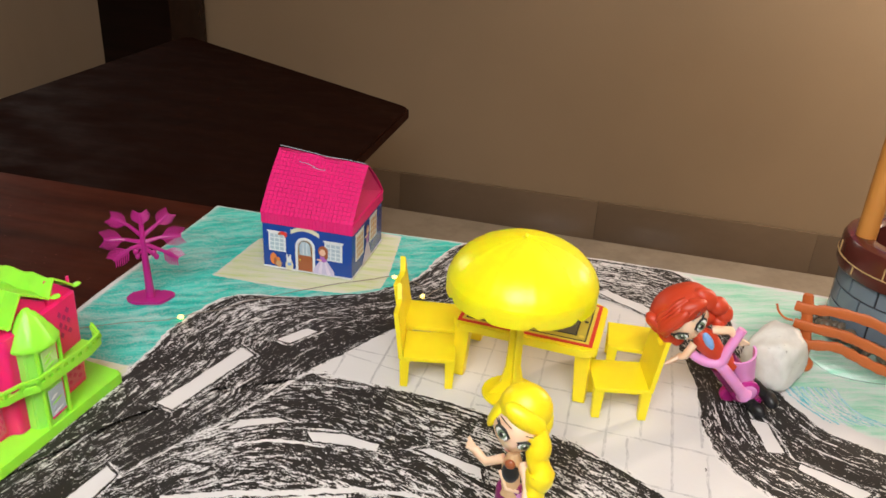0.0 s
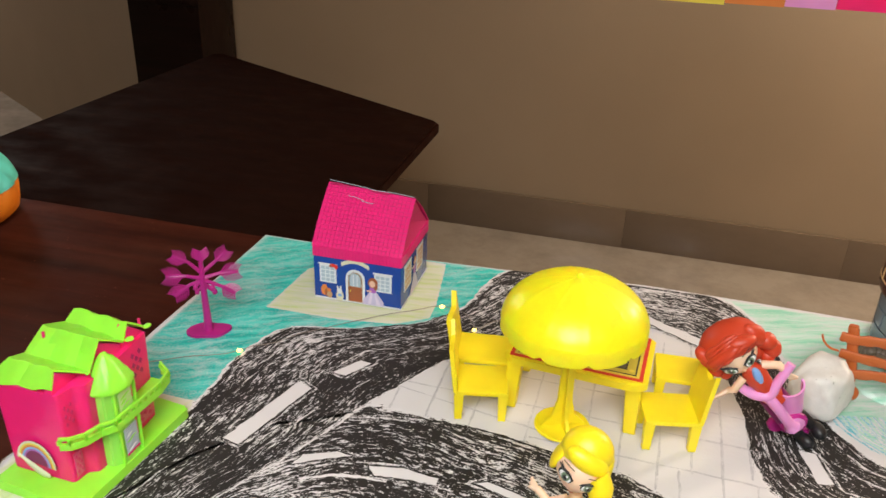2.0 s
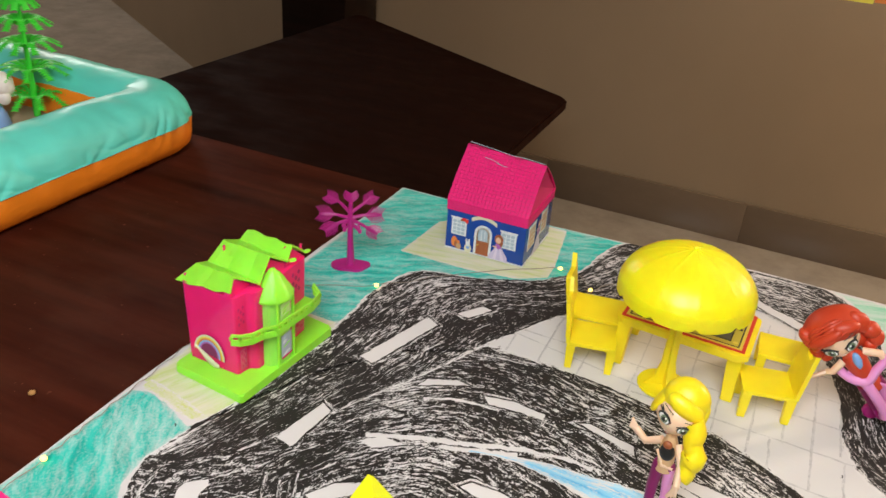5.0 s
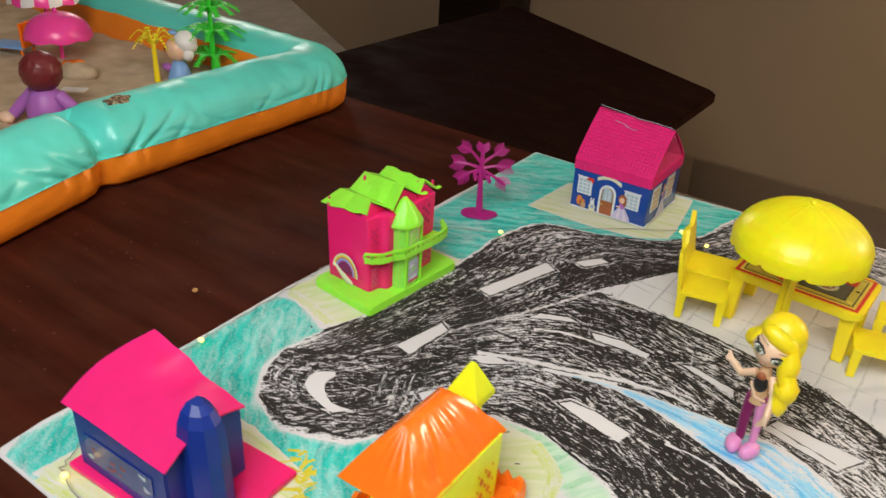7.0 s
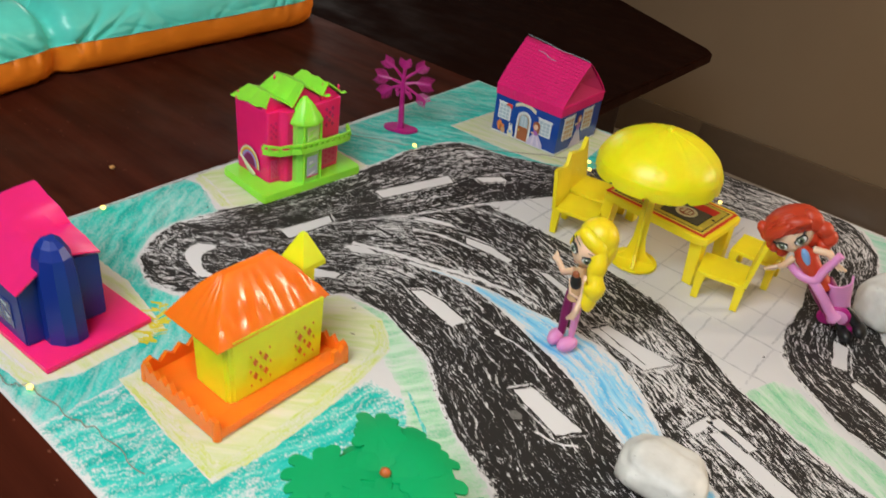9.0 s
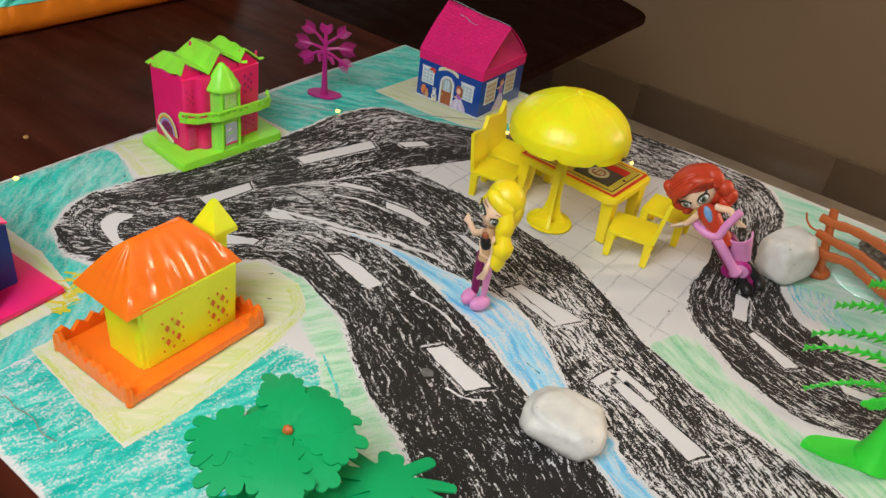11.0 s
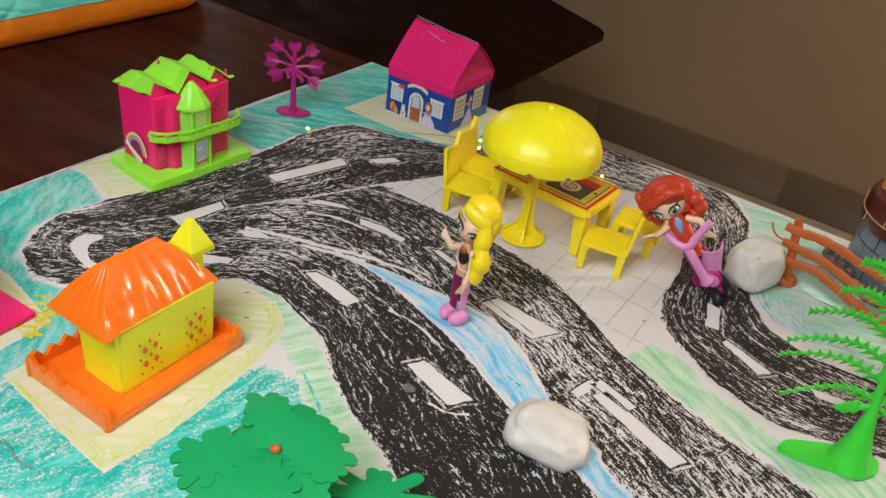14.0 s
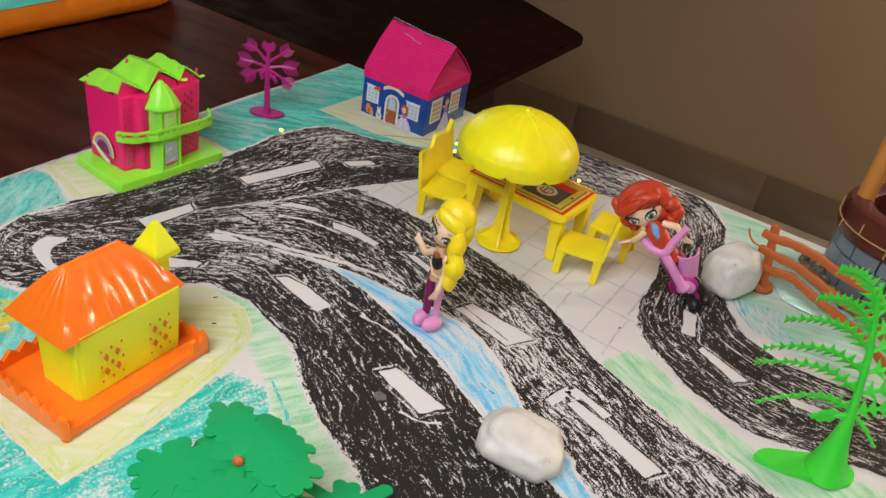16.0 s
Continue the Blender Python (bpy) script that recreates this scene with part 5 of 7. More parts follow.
prism(bm, [(-0.0048, 0.0342), (0.0148, 0.0342), (0.0148, 0.0518), (-0.0048, 0.0518)], 0.0590, 0.0765, taper=0.16)
part("chimney_cap", bm, M["citrus"], chim)

# ---- blue toy house with the pink roof ----
lodge = thing("toy_house", (0.0955, -0.5490, 0.0008), "dark blue plastic toy house with a pink roof", "toy house", "toy houses", turn=-3.0)
bm = bmesh.new()
box(bm, (-0.052, -0.0340, 0.0), (0.0535, 0.0350, 0.0040), 0.0012)
part("base", bm, M["hot_pink"], lodge, "pink base plate").matrix_basis = pose(0.001, 0.0005, 0, 0, 0, 6)
bm = bmesh.new()
prism(bm, [(-0.0300, 0.004), (0.0205, 0.004), (0.0205, 0.0480), (-0.0085, 0.0540), (-0.0300, 0.0435)], -0.0440, 0.0310)
for v in bm.verts:
    a, b, c = v.co
    v.co = (c, a, b)
bmesh.ops.recalc_face_normals(bm, faces=bm.faces)
bmesh.ops.bevel(bm, geom=[e for e in bm.edges if e.calc_length() > 0.03], offset=0.001, segments=2, affect="EDGES")
part("wall", bm, M["royal"], lodge).matrix_basis = pose(0, 0, 0, 0, 0, 4.5)
bm = bmesh.new()
rings = []
for z, wide, deep, lean in ((0.004, 1.0, 1.0, 0.0), (0.030, 0.97, 0.97, 0.0), (0.052, 0.92, 0.92, 0.001), (0.061, 0.80, 0.84, 0.002), (0.067, 0.58, 0.66, 0.003), (0.0705, 0.26, 0.40, 0.004)):
    rings.append([bm.verts.new((0.0285 + dx * deep, -0.0045 + dy * wide, z)) for dx, dy in ((0.0, -0.0125), (0.0105, -0.0120), (0.0175, -0.0060), (0.0190, 0.0010), (0.0165, 0.0080), (0.0060, 0.0120), (0.0, 0.0120))])
for r0, r1 in zip(rings, rings[1:]):
    for k in range(7):
        bm.faces.new((r0[k], r0[(k + 1) % 7], r1[(k + 1) % 7], r1[k]))
bm.faces.new(rings[-1])
bmesh.ops.recalc_face_normals(bm, faces=bm.faces)
part("tower", bm, M["royal"], lodge, "dark blue faceted tower bay", smooth=15)
bm = bmesh.new()
rows = []
for i in range(17):
    t = i / 16
    row = []
    for j in range(13):
        u = j / 12
        near = Vector((-0.0450 + 0.0815 * u, -0.0365 + 0.0070 * u, 0.0462 - 0.0020 * u))
        ridge = Vector((-0.0440 + 0.0800 * u, -0.0120 + 0.0080 * u, 0.0600 - 0.0010 * u))
        k = max(0.0, min(1.0, (u - 0.36) / 0.16))
        far = Vector((-0.0345 + 0.0695 * u, 0.0165 + 0.0050 * k, 0.0712 - 0.0060 * u - 0.0125 * k * k * (3 - 2 * k)))
        if t < 0.5:
            p = near.lerp(ridge, t / 0.5) + Vector((0, 0, 0.0012 * math.sin(math.pi * t / 0.5)))
        else:
            p = ridge.lerp(far, (t - 0.5) / 0.5) + Vector((0, 0, 0.0008 * math.sin(math.pi * (t - 0.5) / 0.5)))
        p.z += 0.0006 * math.sin(5 * u + 3 * t) + 0.0005 * math.sin(19 * u) * (t > 0.9)
        row.append(bm.verts.new(p))
    rows.append(row)
for r0, r1 in zip(rows, rows[1:]):
    for j in range(12):
        bm.faces.new((r0[j], r0[j + 1], r1[j + 1], r1[j]))
bmesh.ops.recalc_face_normals(bm, faces=bm.faces)
bmesh.ops.solidify(bm, geom=bm.faces[:], thickness=0.0011)
part("roof", bm, M["hot_pink"], lodge, "hot pink bent plastic roof")
peel = plate("sticker", lodge, rect(-0.036, 0.020, 0.012, 0.030), "y", -0.0302, "sticker_blue", "clear peeling sticker with red marks")
peel.matrix_basis = pose(0, 0, 0, 0, 0, 4.5)
rnd = random.Random(23)
for k in range(9):
    x, z, r = rnd.uniform(-0.033, 0.016), rnd.uniform(0.015, 0.027), rnd.uniform(0.0012, 0.0030)
    plate("sticker_mark", peel, [(x + r * (1 + 0.5 * math.sin(q * 2.3 + k)) * math.cos(q * 0.785), z + 0.7 * r * (1 + 0.4 * math.cos(q * 1.7 + k)) * math.sin(q * 0.785)) for q in range(8)], "y", -0.0306 - 0.00003 * k, "sticker_red" if k % 4 else "print_grey", thick=0.00002)

# ---- yellow garden table, parasol and chairs ----
gtable = thing("toy_table", (0.3230, -0.1680, 0.0010), "yellow plastic toy table with a printed top", "toy table", turn=-3.0)
bm = bmesh.new()
prism(bm, [(-0.046, -0.022), (-0.040, -0.029), (0.040, -0.031), (0.0475, -0.026), (0.0475, 0.026), (0.040, 0.031), (-0.040, 0.030), (-0.046, 0.024)], 0.0375, 0.0440)
bmesh.ops.bevel(bm, geom=bm.edges[:], offset=0.0008, segments=2, affect="EDGES")
part("tabletop", bm, M["yellow"], gtable)
for sx in (-1, 1):
    for sy in (-1, 1):
        bm = bmesh.new()
        x, y = sx * 0.0390, 0.0225 * sy + 0.0025
        prism(bm, [(x - 0.004, y - 0.004), (x + 0.004, y - 0.004), (x + 0.004, y + 0.004), (x - 0.004, y + 0.004)], 0.0, 0.0380, taper=1.25)
        for v in bm.verts:
            if v.co.z < 0.01:
                v.co.x += sx * 0.0015
        bmesh.ops.bevel(bm, geom=bm.edges[:], offset=0.0006, segments=1, affect="EDGES")
        part("leg", bm, M["yellow"], gtable)


def flat(name, parent, outline, z0, z1, mat, label=""):
    bm = bmesh.new()
    prism(bm, outline, z0, z1)
    return part(name, bm, M[mat], parent, label, smooth=0)


print_ = flat("printed_top", gtable, rect(-0.0420, 0.0440, -0.0270, 0.0270), 0.0440, 0.0444, "red", "printed sticker with a red border")
flat("print_field", print_, rect(-0.0395, 0.0415, -0.0245, 0.0245), 0.0444, 0.0446, "print_yellow")
flat("print_line", print_, rect(-0.0375, 0.0395, -0.0225, 0.0225), 0.0446, 0.0447, "black")
flat("print_field", print_, rect(-0.0365, 0.0385, -0.0215, 0.0215), 0.0447, 0.0448, "print_olive")
flat("print_line", print_, rect(0.0005, 0.0330, -0.0175, 0.0150), 0.0448, 0.0449, "black")
flat("print_field", print_, rect(0.0015, 0.0320, -0.0165, 0.0140), 0.0449, 0.0450, "print_slate")
flat("print_disc", print_, [(0.0165 + 0.0085 * math.cos(k * 0.3927), -0.004 + 0.0085 * math.sin(k * 0.3927)) for k in range(16)], 0.0450, 0.0452, "print_cream")
flat("print_disc", print_, [(0.0165 + 0.0058 * math.cos(k * 0.3927), -0.004 + 0.0058 * math.sin(k * 0.3927)) for k in range(16)], 0.0452, 0.0453, "print_brown")
for dx, dy, w, h in ((-0.0030, 0.0006, 0.0010, 0.0034), (0.0004, 0.0002, 0.0010, 0.0036), (0.0032, -0.0002, 0.0009, 0.0030)):
    flat("print_bar", print_, rect(0.0165 + dx - w, 0.0165 + dx + w, -0.004 + dy - h, -0.004 + dy + h), 0.0453, 0.0454, "print_cream")
flat("print_disc", print_, [(-0.010 + 0.0060 * math.cos(k * 0.5236), -0.0150 + 0.0050 * math.sin(k * 0.5236)) for k in range(12)], 0.0449, 0.0451, "red")
for cx, cy, r, key in ((-0.029, -0.0165, 0.0030, "print_yellow"), (0.036, -0.0180, 0.0018, "print_yellow"), (-0.021, 0.0180, 0.0026, "red"), (0.001, 0.0195, 0.0014, "print_cream"), (-0.004, -0.0005, 0.0022, "print_yellow"), (0.0365, 0.0010, 0.0014, "black"), (-0.033, 0.0010, 0.0024, "print_brown")):
    flat("print_disc", print_, [(cx + r * math.cos(k * 0.6283), cy + r * math.sin(k * 0.6283)) for k in range(10)], 0.0450, 0.0451, key)
flat("print_field", print_, rect(0.016, 0.034, 0.0075, 0.0175), 0.0450, 0.0451, "red")
flat("print_field", print_, [(-0.030, -0.004), (-0.022, -0.010), (-0.010, -0.008), (-0.006, 0.002), (-0.012, 0.012), (-0.026, 0.014)], 0.0449, 0.0450, "print_moss")

parasol = thing("toy_parasol", (0.3190, -0.1990, 0.0010), "yellow plastic toy parasol on a round foot", "parasol")
bm = bmesh.new()
lathe(bm, [(0.0, 0.0), (0.0175, 0.0), (0.0185, 0.0008), (0.0180, 0.0020), (0.0, 0.0024)], 36)
part("foot", bm, M["yellow"], parasol)
for turn in (25, 115):
    bm = bmesh.new()
    half = [(0.0150, 0.0022), (0.0075, 0.010), (0.0048, 0.022), (0.0042, 0.050), (0.0040, 0.076)]
    prism(bm, half + [(-r, z) for r, z in half[::-1]], -0.0011, 0.0011)
    for v in bm.verts:
        v.co = pose(0, 0, 0, 0, 0, turn) @ Vector((v.co.x, v.co.z, v.co.y))
    bmesh.ops.recalc_face_normals(bm, faces=bm.faces)
    part("stem", bm, M["yellow"], parasol, smooth=20)


def dome(radius, rise, z0, ribs, depth):
    prof = []
    for k in range(37):
        a = math.pi / 2 * k / 36
        r = radius * math.cos(a) ** 1.16
        z = z0 + rise * math.sin(a) ** 0.96
        prof.append((r if k < 36 else 0.0, z))
    prof.insert(0, (radius * 1.005, z0 - 0.0055))
    bm = bmesh.new()

    def wave(r, z, a):
        seam = abs(math.cos(ribs * a / 2)) ** 24
        k = 1 + depth * (r / radius) * (abs(math.sin(ribs * a / 2)) + 0.5 * seam)
        band = 0.010 * math.exp(-((z - z0 - 0.0010) / 0.0010) ** 2) + 0.010 * math.exp(-((z - z0 - 0.0046) / 0.0010) ** 2)
        drop = 0.0026 * abs(math.cos(ribs * a / 2)) ** 40 if z < z0 - 0.004 else 0.0
        return r * (k + band), z + drop + 0.0003 * seam * (z > z0 + 0.006)
    lathe(bm, prof, 160, wave=wave)
    return bm


bm = dome(0.0449, 0.0304, 0.0815, 10, 0.012)
part("canopy", bm, M["lemon"], parasol, "glossy lemon yellow dome canopy", smooth=60)
bm = bmesh.new()
blob(bm, (0, 0, 0.1122), (0.0019, 0.0019, 0.0026), level=2)
part("finial", bm, M["lemon"], parasol)


def toy_chair():
    c = thing("toy_chair", (0, 0, 0), "small yellow plastic toy chair at the toy table", "toy chair", "toy chairs")
    bm = bmesh.new()
    box(bm, (-0.0125, -0.0145, 0.0185), (0.0150, 0.0145, 0.0215), 0.0008)
    part("seat", bm, M["yellow"], c)
    for x, y in ((-0.0105, -0.0120), (-0.0105, 0.0120), (0.0125, -0.0120), (0.0125, 0.0120)):
        bm = bmesh.new()
        prism(bm, [(x - 0.0019, y - 0.0019), (x + 0.0019, y - 0.0019), (x + 0.0019, y + 0.0019), (x - 0.0019, y + 0.0019)], 0.0, 0.0190, taper=1.35)
        part("leg", bm, M["yellow"], c, smooth=0)
    bm = bmesh.new()
    n = 8
    cols = []
    for k in range(n + 1):
        t = k / n
        y = -0.0145 + 0.029 * t
        h = 0.0490 + 0.0015 * math.sin(7 * t) + 0.0050 * max(0.0, t - 0.75) / 0.25 + 0.0020 * max(0.0, 0.2 - t) / 0.2
        cols.append([bm.verts.new((x - (z - 0.02) * 0.10, y, z)) for x, z in ((-0.0135, 0.0200), (-0.0112, 0.0200), (-0.0112, h), (-0.0135, h))])
    for a, b in zip(cols, cols[1:]):
        for j in range(4):
            bm.faces.new((a[j], a[(j + 1) % 4], b[(j + 1) % 4], b[j]))
    bm.faces.new(cols[0][::-1])
    bm.faces.new(cols[-1])
    bmesh.ops.recalc_face_normals(bm, faces=bm.faces)
    part("backrest", bm, M["yellow"], c, smooth=0)
    return c


first = toy_chair()
BIG = Matrix.Diagonal((1.26, 1.12, 1.06, 1))
first.matrix_world = pose(0.2610, -0.1955, 0.001, 0, 0, 13) @ BIG
copy_thing(first, pose(0.2550, -0.1560, 0.001, 0, 0, 9) @ Matrix.Diagonal((1.26, 1.10, 0.96, 1)))
FIT = Matrix.Diagonal((1.0, 0.98, 1.0, 1))
copy_thing(first, pose(0.3860, -0.1875, 0.001, 0, 0, 193) @ FIT)
copy_thing(first, pose(0.3930, -0.1390, 0.001, 0, 0, 184) @ FIT)

# ---- dolls: one plain mesh each ----
def doll(name, place, turn, lean, label, keys, build, slim=1.0):
    bm = bmesh.new()
    build(bm)
    m = pose(0, 0, 0, *lean) @ Matrix.Diagonal((slim, slim, 1, 1))
    for v in bm.verts:
        v.co = m @ v.co
    ob = part(name, bm, [M[k] for k in keys], None, smooth=70)
    ob.matrix_world = pose(*place, 0, 0, turn)
    return tagged(ob, label, "doll")


def head(bm, centre, size):
    """Doll head that narrows to the chin."""
    old = len(bm.verts)
    blob(bm, centre, size, 0)
    bm.verts.ensure_lookup_table()
    for v in bm.verts[old:]:
        k = max(0.0, centre[2] - v.co.z) / size[2]
        v.co.x = centre[0] + (v.co.x - centre[0]) * (1 - 0.50 * k * k)


def face(bm, z, dark, pale, iris, shift=(0.0, 0.0), apart=0.0056, big=1.0):
    """Large drawn eyes with lashes."""
    old = len(bm.verts)
    for s in (-1, 1):
        def eye(dy, dx, dz, size, key, tilt=True):
            blob(bm, (s * (apart + dx), -0.0121 + dy, z + dz * big), (size[0] * big, 0.0005, size[1] * big), key, (0, s * -14 if tilt else 0, s * 24), 2)
        eye(0.0, 0.0, 0.0003, (0.0048, 0.0031), dark)
        eye(-0.0003, 0.0, -0.0002, (0.0040, 0.0023), pale)
        eye(-0.0007, -0.0002, 0.0, (0.0025, 0.0025), iris, False)
        eye(-0.0009, -0.0002, -0.0001, (0.0015, 0.0016), dark, False)
        eye(-0.0012, -0.0009, 0.0008, (0.0007, 0.0007), pale, False)
        tube(bm, [(s * (apart - 0.0046 * big), -0.0132, z), (s * (apart - 0.0014), -0.0136, z + 0.0028 * big), (s * (apart + 0.0028 * big), -0.0121, z + 0.0033 * big), (s * (apart + 0.0056 * big), -0.0100, z + 0.0048 * big)], [0.0003, 0.0006, 0.0006, 0.0002], 6, dark)
        tube(bm, [(s * (apart + 0.0026 * big), -0.0120, z + 0.0036 * big), (s * (apart + 0.0050 * big), -0.0108, z + 0.0062 * big)], [0.0005, 0.0002], 5, dark)
        tube(bm, [(s * (apart - 0.0026), -0.0132, z + 0.0058 * big), (s * (apart + 0.0008), -0.0129, z + 0.0070 * big), (s * (apart + 0.0040), -0.0112, z + 0.0076 * big)], 0.00024, 5, dark)
    bm.verts.ensure_lookup_table()
    for v in bm.verts[old:]:
        v.co.x += shift[0]
        v.co.y += shift[1]


BLOND = pose(0.3390, -0.3280, 0.0012, 0, 0, -6) @ Matrix.Diagonal((0.74, 0.74, 1, 1))


def head_place(ahead, tilt, centre):
    """Axes of a head that looks ahead and tips over by the tilt."""
    ahead = Vector(ahead).normalized()
    flat_x = Vector((-ahead.y, ahead.x, 0)).normalized()
    rise = flat_x.cross(-ahead)
    tilt = radians(tilt)
    place = Matrix((flat_x * math.cos(tilt) + rise * math.sin(tilt), -ahead, rise * math.cos(tilt) - flat_x * math.sin(tilt))).transposed().to_4x4()
    place.translation = Vector(centre)
    return place


def blond_doll(bm):
    # materials: skin, blond, plum, lilac, black, white, tan
    for s in (-1, 1):
        blob(bm, (s * 0.0068, -0.0050, 0.0052), (0.0064, 0.0108, 0.0052), 3, (0, 0, s * -14))
    tube(bm, [(-0.0050, 0.0, 0.008), (-0.0052, 0.0, 0.024), (-0.0040, 0.0, 0.040)], [0.0036, 0.0044, 0.0050], 10, 2)
    tube(bm, [(0.0058, 0.0, 0.008), (0.0055, 0.0, 0.020), (0.0042, 0.0, 0.040)], [0.0026, 0.0034, 0.0046], 10, 3)
    blob(bm, (0.0, 0.0, 0.0405), (0.0086, 0.0058, 0.0045), 2)
    tube(bm, [(0, 0, 0.038), (0, 0, 0.046), (0, 0, 0.054), (0, 0, 0.062)], [0.0072, 0.0058, 0.0070, 0.0036], 12, 6)
    blob(bm, (0.0, -0.0032, 0.0520), (0.0058, 0.0048, 0.0064), 4)
    blob(bm, (-0.0005, -0.0056, 0.0575), (0.0036, 0.0022, 0.0026), 8)
    tube(bm, [(-0.0076, -0.0020, 0.0500), (-0.0010, -0.0072, 0.0435), (0.0064, -0.0030, 0.0410)], 0.0011, 6, 0)
    # one arm held out, the other hanging in front of the hip
    tube(bm, [(-0.0060, 0.0, 0.0565), (-0.0180, 0.0020, 0.0500), (-0.0270, 0.0050, 0.0535)], [0.0028, 0.0026, 0.0026], 8, 0)
    for k in (-1, 0, 1):
        tube(bm, [(-0.0265, 0.0050, 0.0530), (-0.0325, 0.0050 + 0.0020 * k, 0.0570 + 0.0016 * k)], [0.0019, 0.0011], 6, 0)
    tube(bm, [(0.0062, 0.0, 0.0570), (0.0120, -0.0070, 0.0480), (0.0142, -0.0170, 0.0385)], [0.0028, 0.0027, 0.0028], 8, 0)
    for k in (-1, 0, 1):
        tube(bm, [(0.0142, -0.0170, 0.0385), (0.0125 + 0.0030 * k, -0.0205, 0.0335 + 0.001 * k)], [0.0022, 0.0012], 6, 0)
    first_vert = len(bm.verts)
    head(bm, (0.0, 0.0, -0.0005), (0.0122, 0.0112, 0.0112))
    face(bm, 0.0, 4, 5, 7, (0.0, 0.0018), apart=0.0062, big=0.95)
    tube(bm, [(-0.0014, -0.0098, -0.0072), (0.0, -0.0101, -0.0075), (0.0014, -0.0098, -0.0072)], 0.0004, 5, 8)
    blob(bm, (-0.0012, 0.0030, 0.0096), (0.0128, 0.0112, 0.0122), 1, (0, 0, 0), 4, 0.015, 60)
    blob(bm, (0.0000, -0.0052, 0.0100), (0.0112, 0.0058, 0.0058), 1, (0, 8, 6), 4, 0.015, 60)
    blob(bm, (0.0108, 0.0030, 0.0020), (0.0036, 0.0064, 0.0116), 1, (0, -4, 0), 4, 0.015, 60)
    blob(bm, (-0.0114, 0.0030, 0.0010), (0.0030, 0.0070, 0.0100), 1, (0, 6, 0), 3, 0.015, 60)
    blob(bm, (0.0020, 0.0072, -0.0020), (0.0108, 0.0052, 0.0118), 1, (0, 0, 0), 3, 0.015, 60)
    back = BLOND.inverted() @ head_place((-0.03, -0.995, 0.05), -20, (0.3390, -0.3226, 0.0735))
    bm.verts.ensure_lookup_table()
    for v in bm.verts[first_vert:]:
        v.co = back @ v.co
    lock = smooth_line([(0.0125, 0.0000, 0.0750), (0.0158, -0.0015, 0.0700), (0.0152, -0.0030, 0.0640), (0.0195, -0.0045, 0.0570), (0.0165, -0.0050, 0.0510), (0.0172, -0.0060, 0.0460), (0.0145, -0.0070, 0.0410)], 4)
    tube(bm, lock, [0.0070] * 4 + [0.0076] * 4 + [0.0066] * 4 + [0.0088] * 4 + [0.0064] * 4 + [0.0068] * 4 + [0.0030], 14, 1)


RED = pose(0.4750, -0.1590, 0.0012, 0, 0, 26) @ pose(0, 0, 0, 0, -42, 0)


def red_at(*place):
    """A place of the room in the leaning doll's own axes."""
    return RED.inverted() @ Vector(place)


def red_doll(bm):
    # materials: skin, red_hair, plum, lilac, black, white, sky
    for s in (-1, 1):
        blob(bm, (0.003 + s * 0.0052, -0.0070, 0.0050), (0.0046, 0.0074, 0.0046), 4, (0, 0, s * -10))
        tube(bm, [(0.003 + s * 0.0050, -0.004, 0.004), (0.002 + s * 0.0050, -0.002, 0.016), (s * 0.0050, 0.0, 0.024)], [0.0036, 0.0036, 0.0034], 10, 4)
        tube(bm, [(s * 0.0050, 0.0, 0.022), (s * 0.0048, 0.0, 0.032), (s * 0.0040, 0.0, 0.041)], [0.0040, 0.0044, 0.0048], 10, 2)
    tube(bm, [(0, 0, 0.038), (0, 0, 0.049), (0, 0, 0.061), (0, 0, 0.070)], [0.0076, 0.0062, 0.0078, 0.0036], 12, 1)
    blob(bm, (0.0005, -0.0052, 0.0630), (0.0028, 0.0032, 0.0062), 6, (0, 12, 0))
    for v in bm.verts:
        v.co.z *= 1.19
    # both arms reach for the bar
    left, right = red_at(0.4185, -0.1830, 0.0420), red_at(0.4500, -0.1765, 0.0570)
    tube(bm, [(-0.0068, 0.0, 0.0755), left.lerp(Vector((-0.0068, 0.0, 0.0755)), 0.45) + Vector((-0.003, -0.003, 0.0)), left], [0.0026, 0.0024, 0.0022], 8, 0)
    tube(bm, [(0.0068, 0.0, 0.0755), right.lerp(Vector((0.0068, 0.0, 0.0755)), 0.5) + Vector((0.004, -0.002, 0.002)), right], [0.0028, 0.0026, 0.0026], 8, 0)
    for hand, out in ((left, red_at(0.4110, -0.1870, 0.0370)), (right, red_at(0.4560, -0.1745, 0.0530))):
        for k in (-1, 0, 1):
            tip = hand.lerp(out, 0.9) + Vector((0.0018 * k, 0.0006 * k, -0.0016 * k))
            tube(bm, [hand, tip], [0.0019, 0.0011], 6, 0)
    # the head turns towards the front and tips over to the same side
    place = head_place((0.20, -0.975, -0.05), 41, (0.4182, -0.1785, 0.0658))
    first_vert = len(bm.verts)
    head(bm, (0.0, 0.0, 0.0), (0.0140, 0.0118, 0.0125))
    face(bm, -0.0010, 4, 5, 7, (0.0, 0.0012), apart=0.0068, big=1.05)
    tube(bm, [(-0.0014, -0.0112, -0.0078), (0.0002, -0.0115, -0.0081), (0.0018, -0.0112, -0.0078)], 0.0004, 5, 1)
    blob(bm, (0.0005, -0.0118, -0.0050), (0.0008, 0.0008, 0.0007), 0, level=2)
    # a full head of waved hair, parted to one side, the fringe swept across the brow
    blob(bm, (0.0010, 0.0045, 0.0078), (0.0190, 0.0160, 0.0118), 1, (0, 4, 0), 4, 0.05, 110)
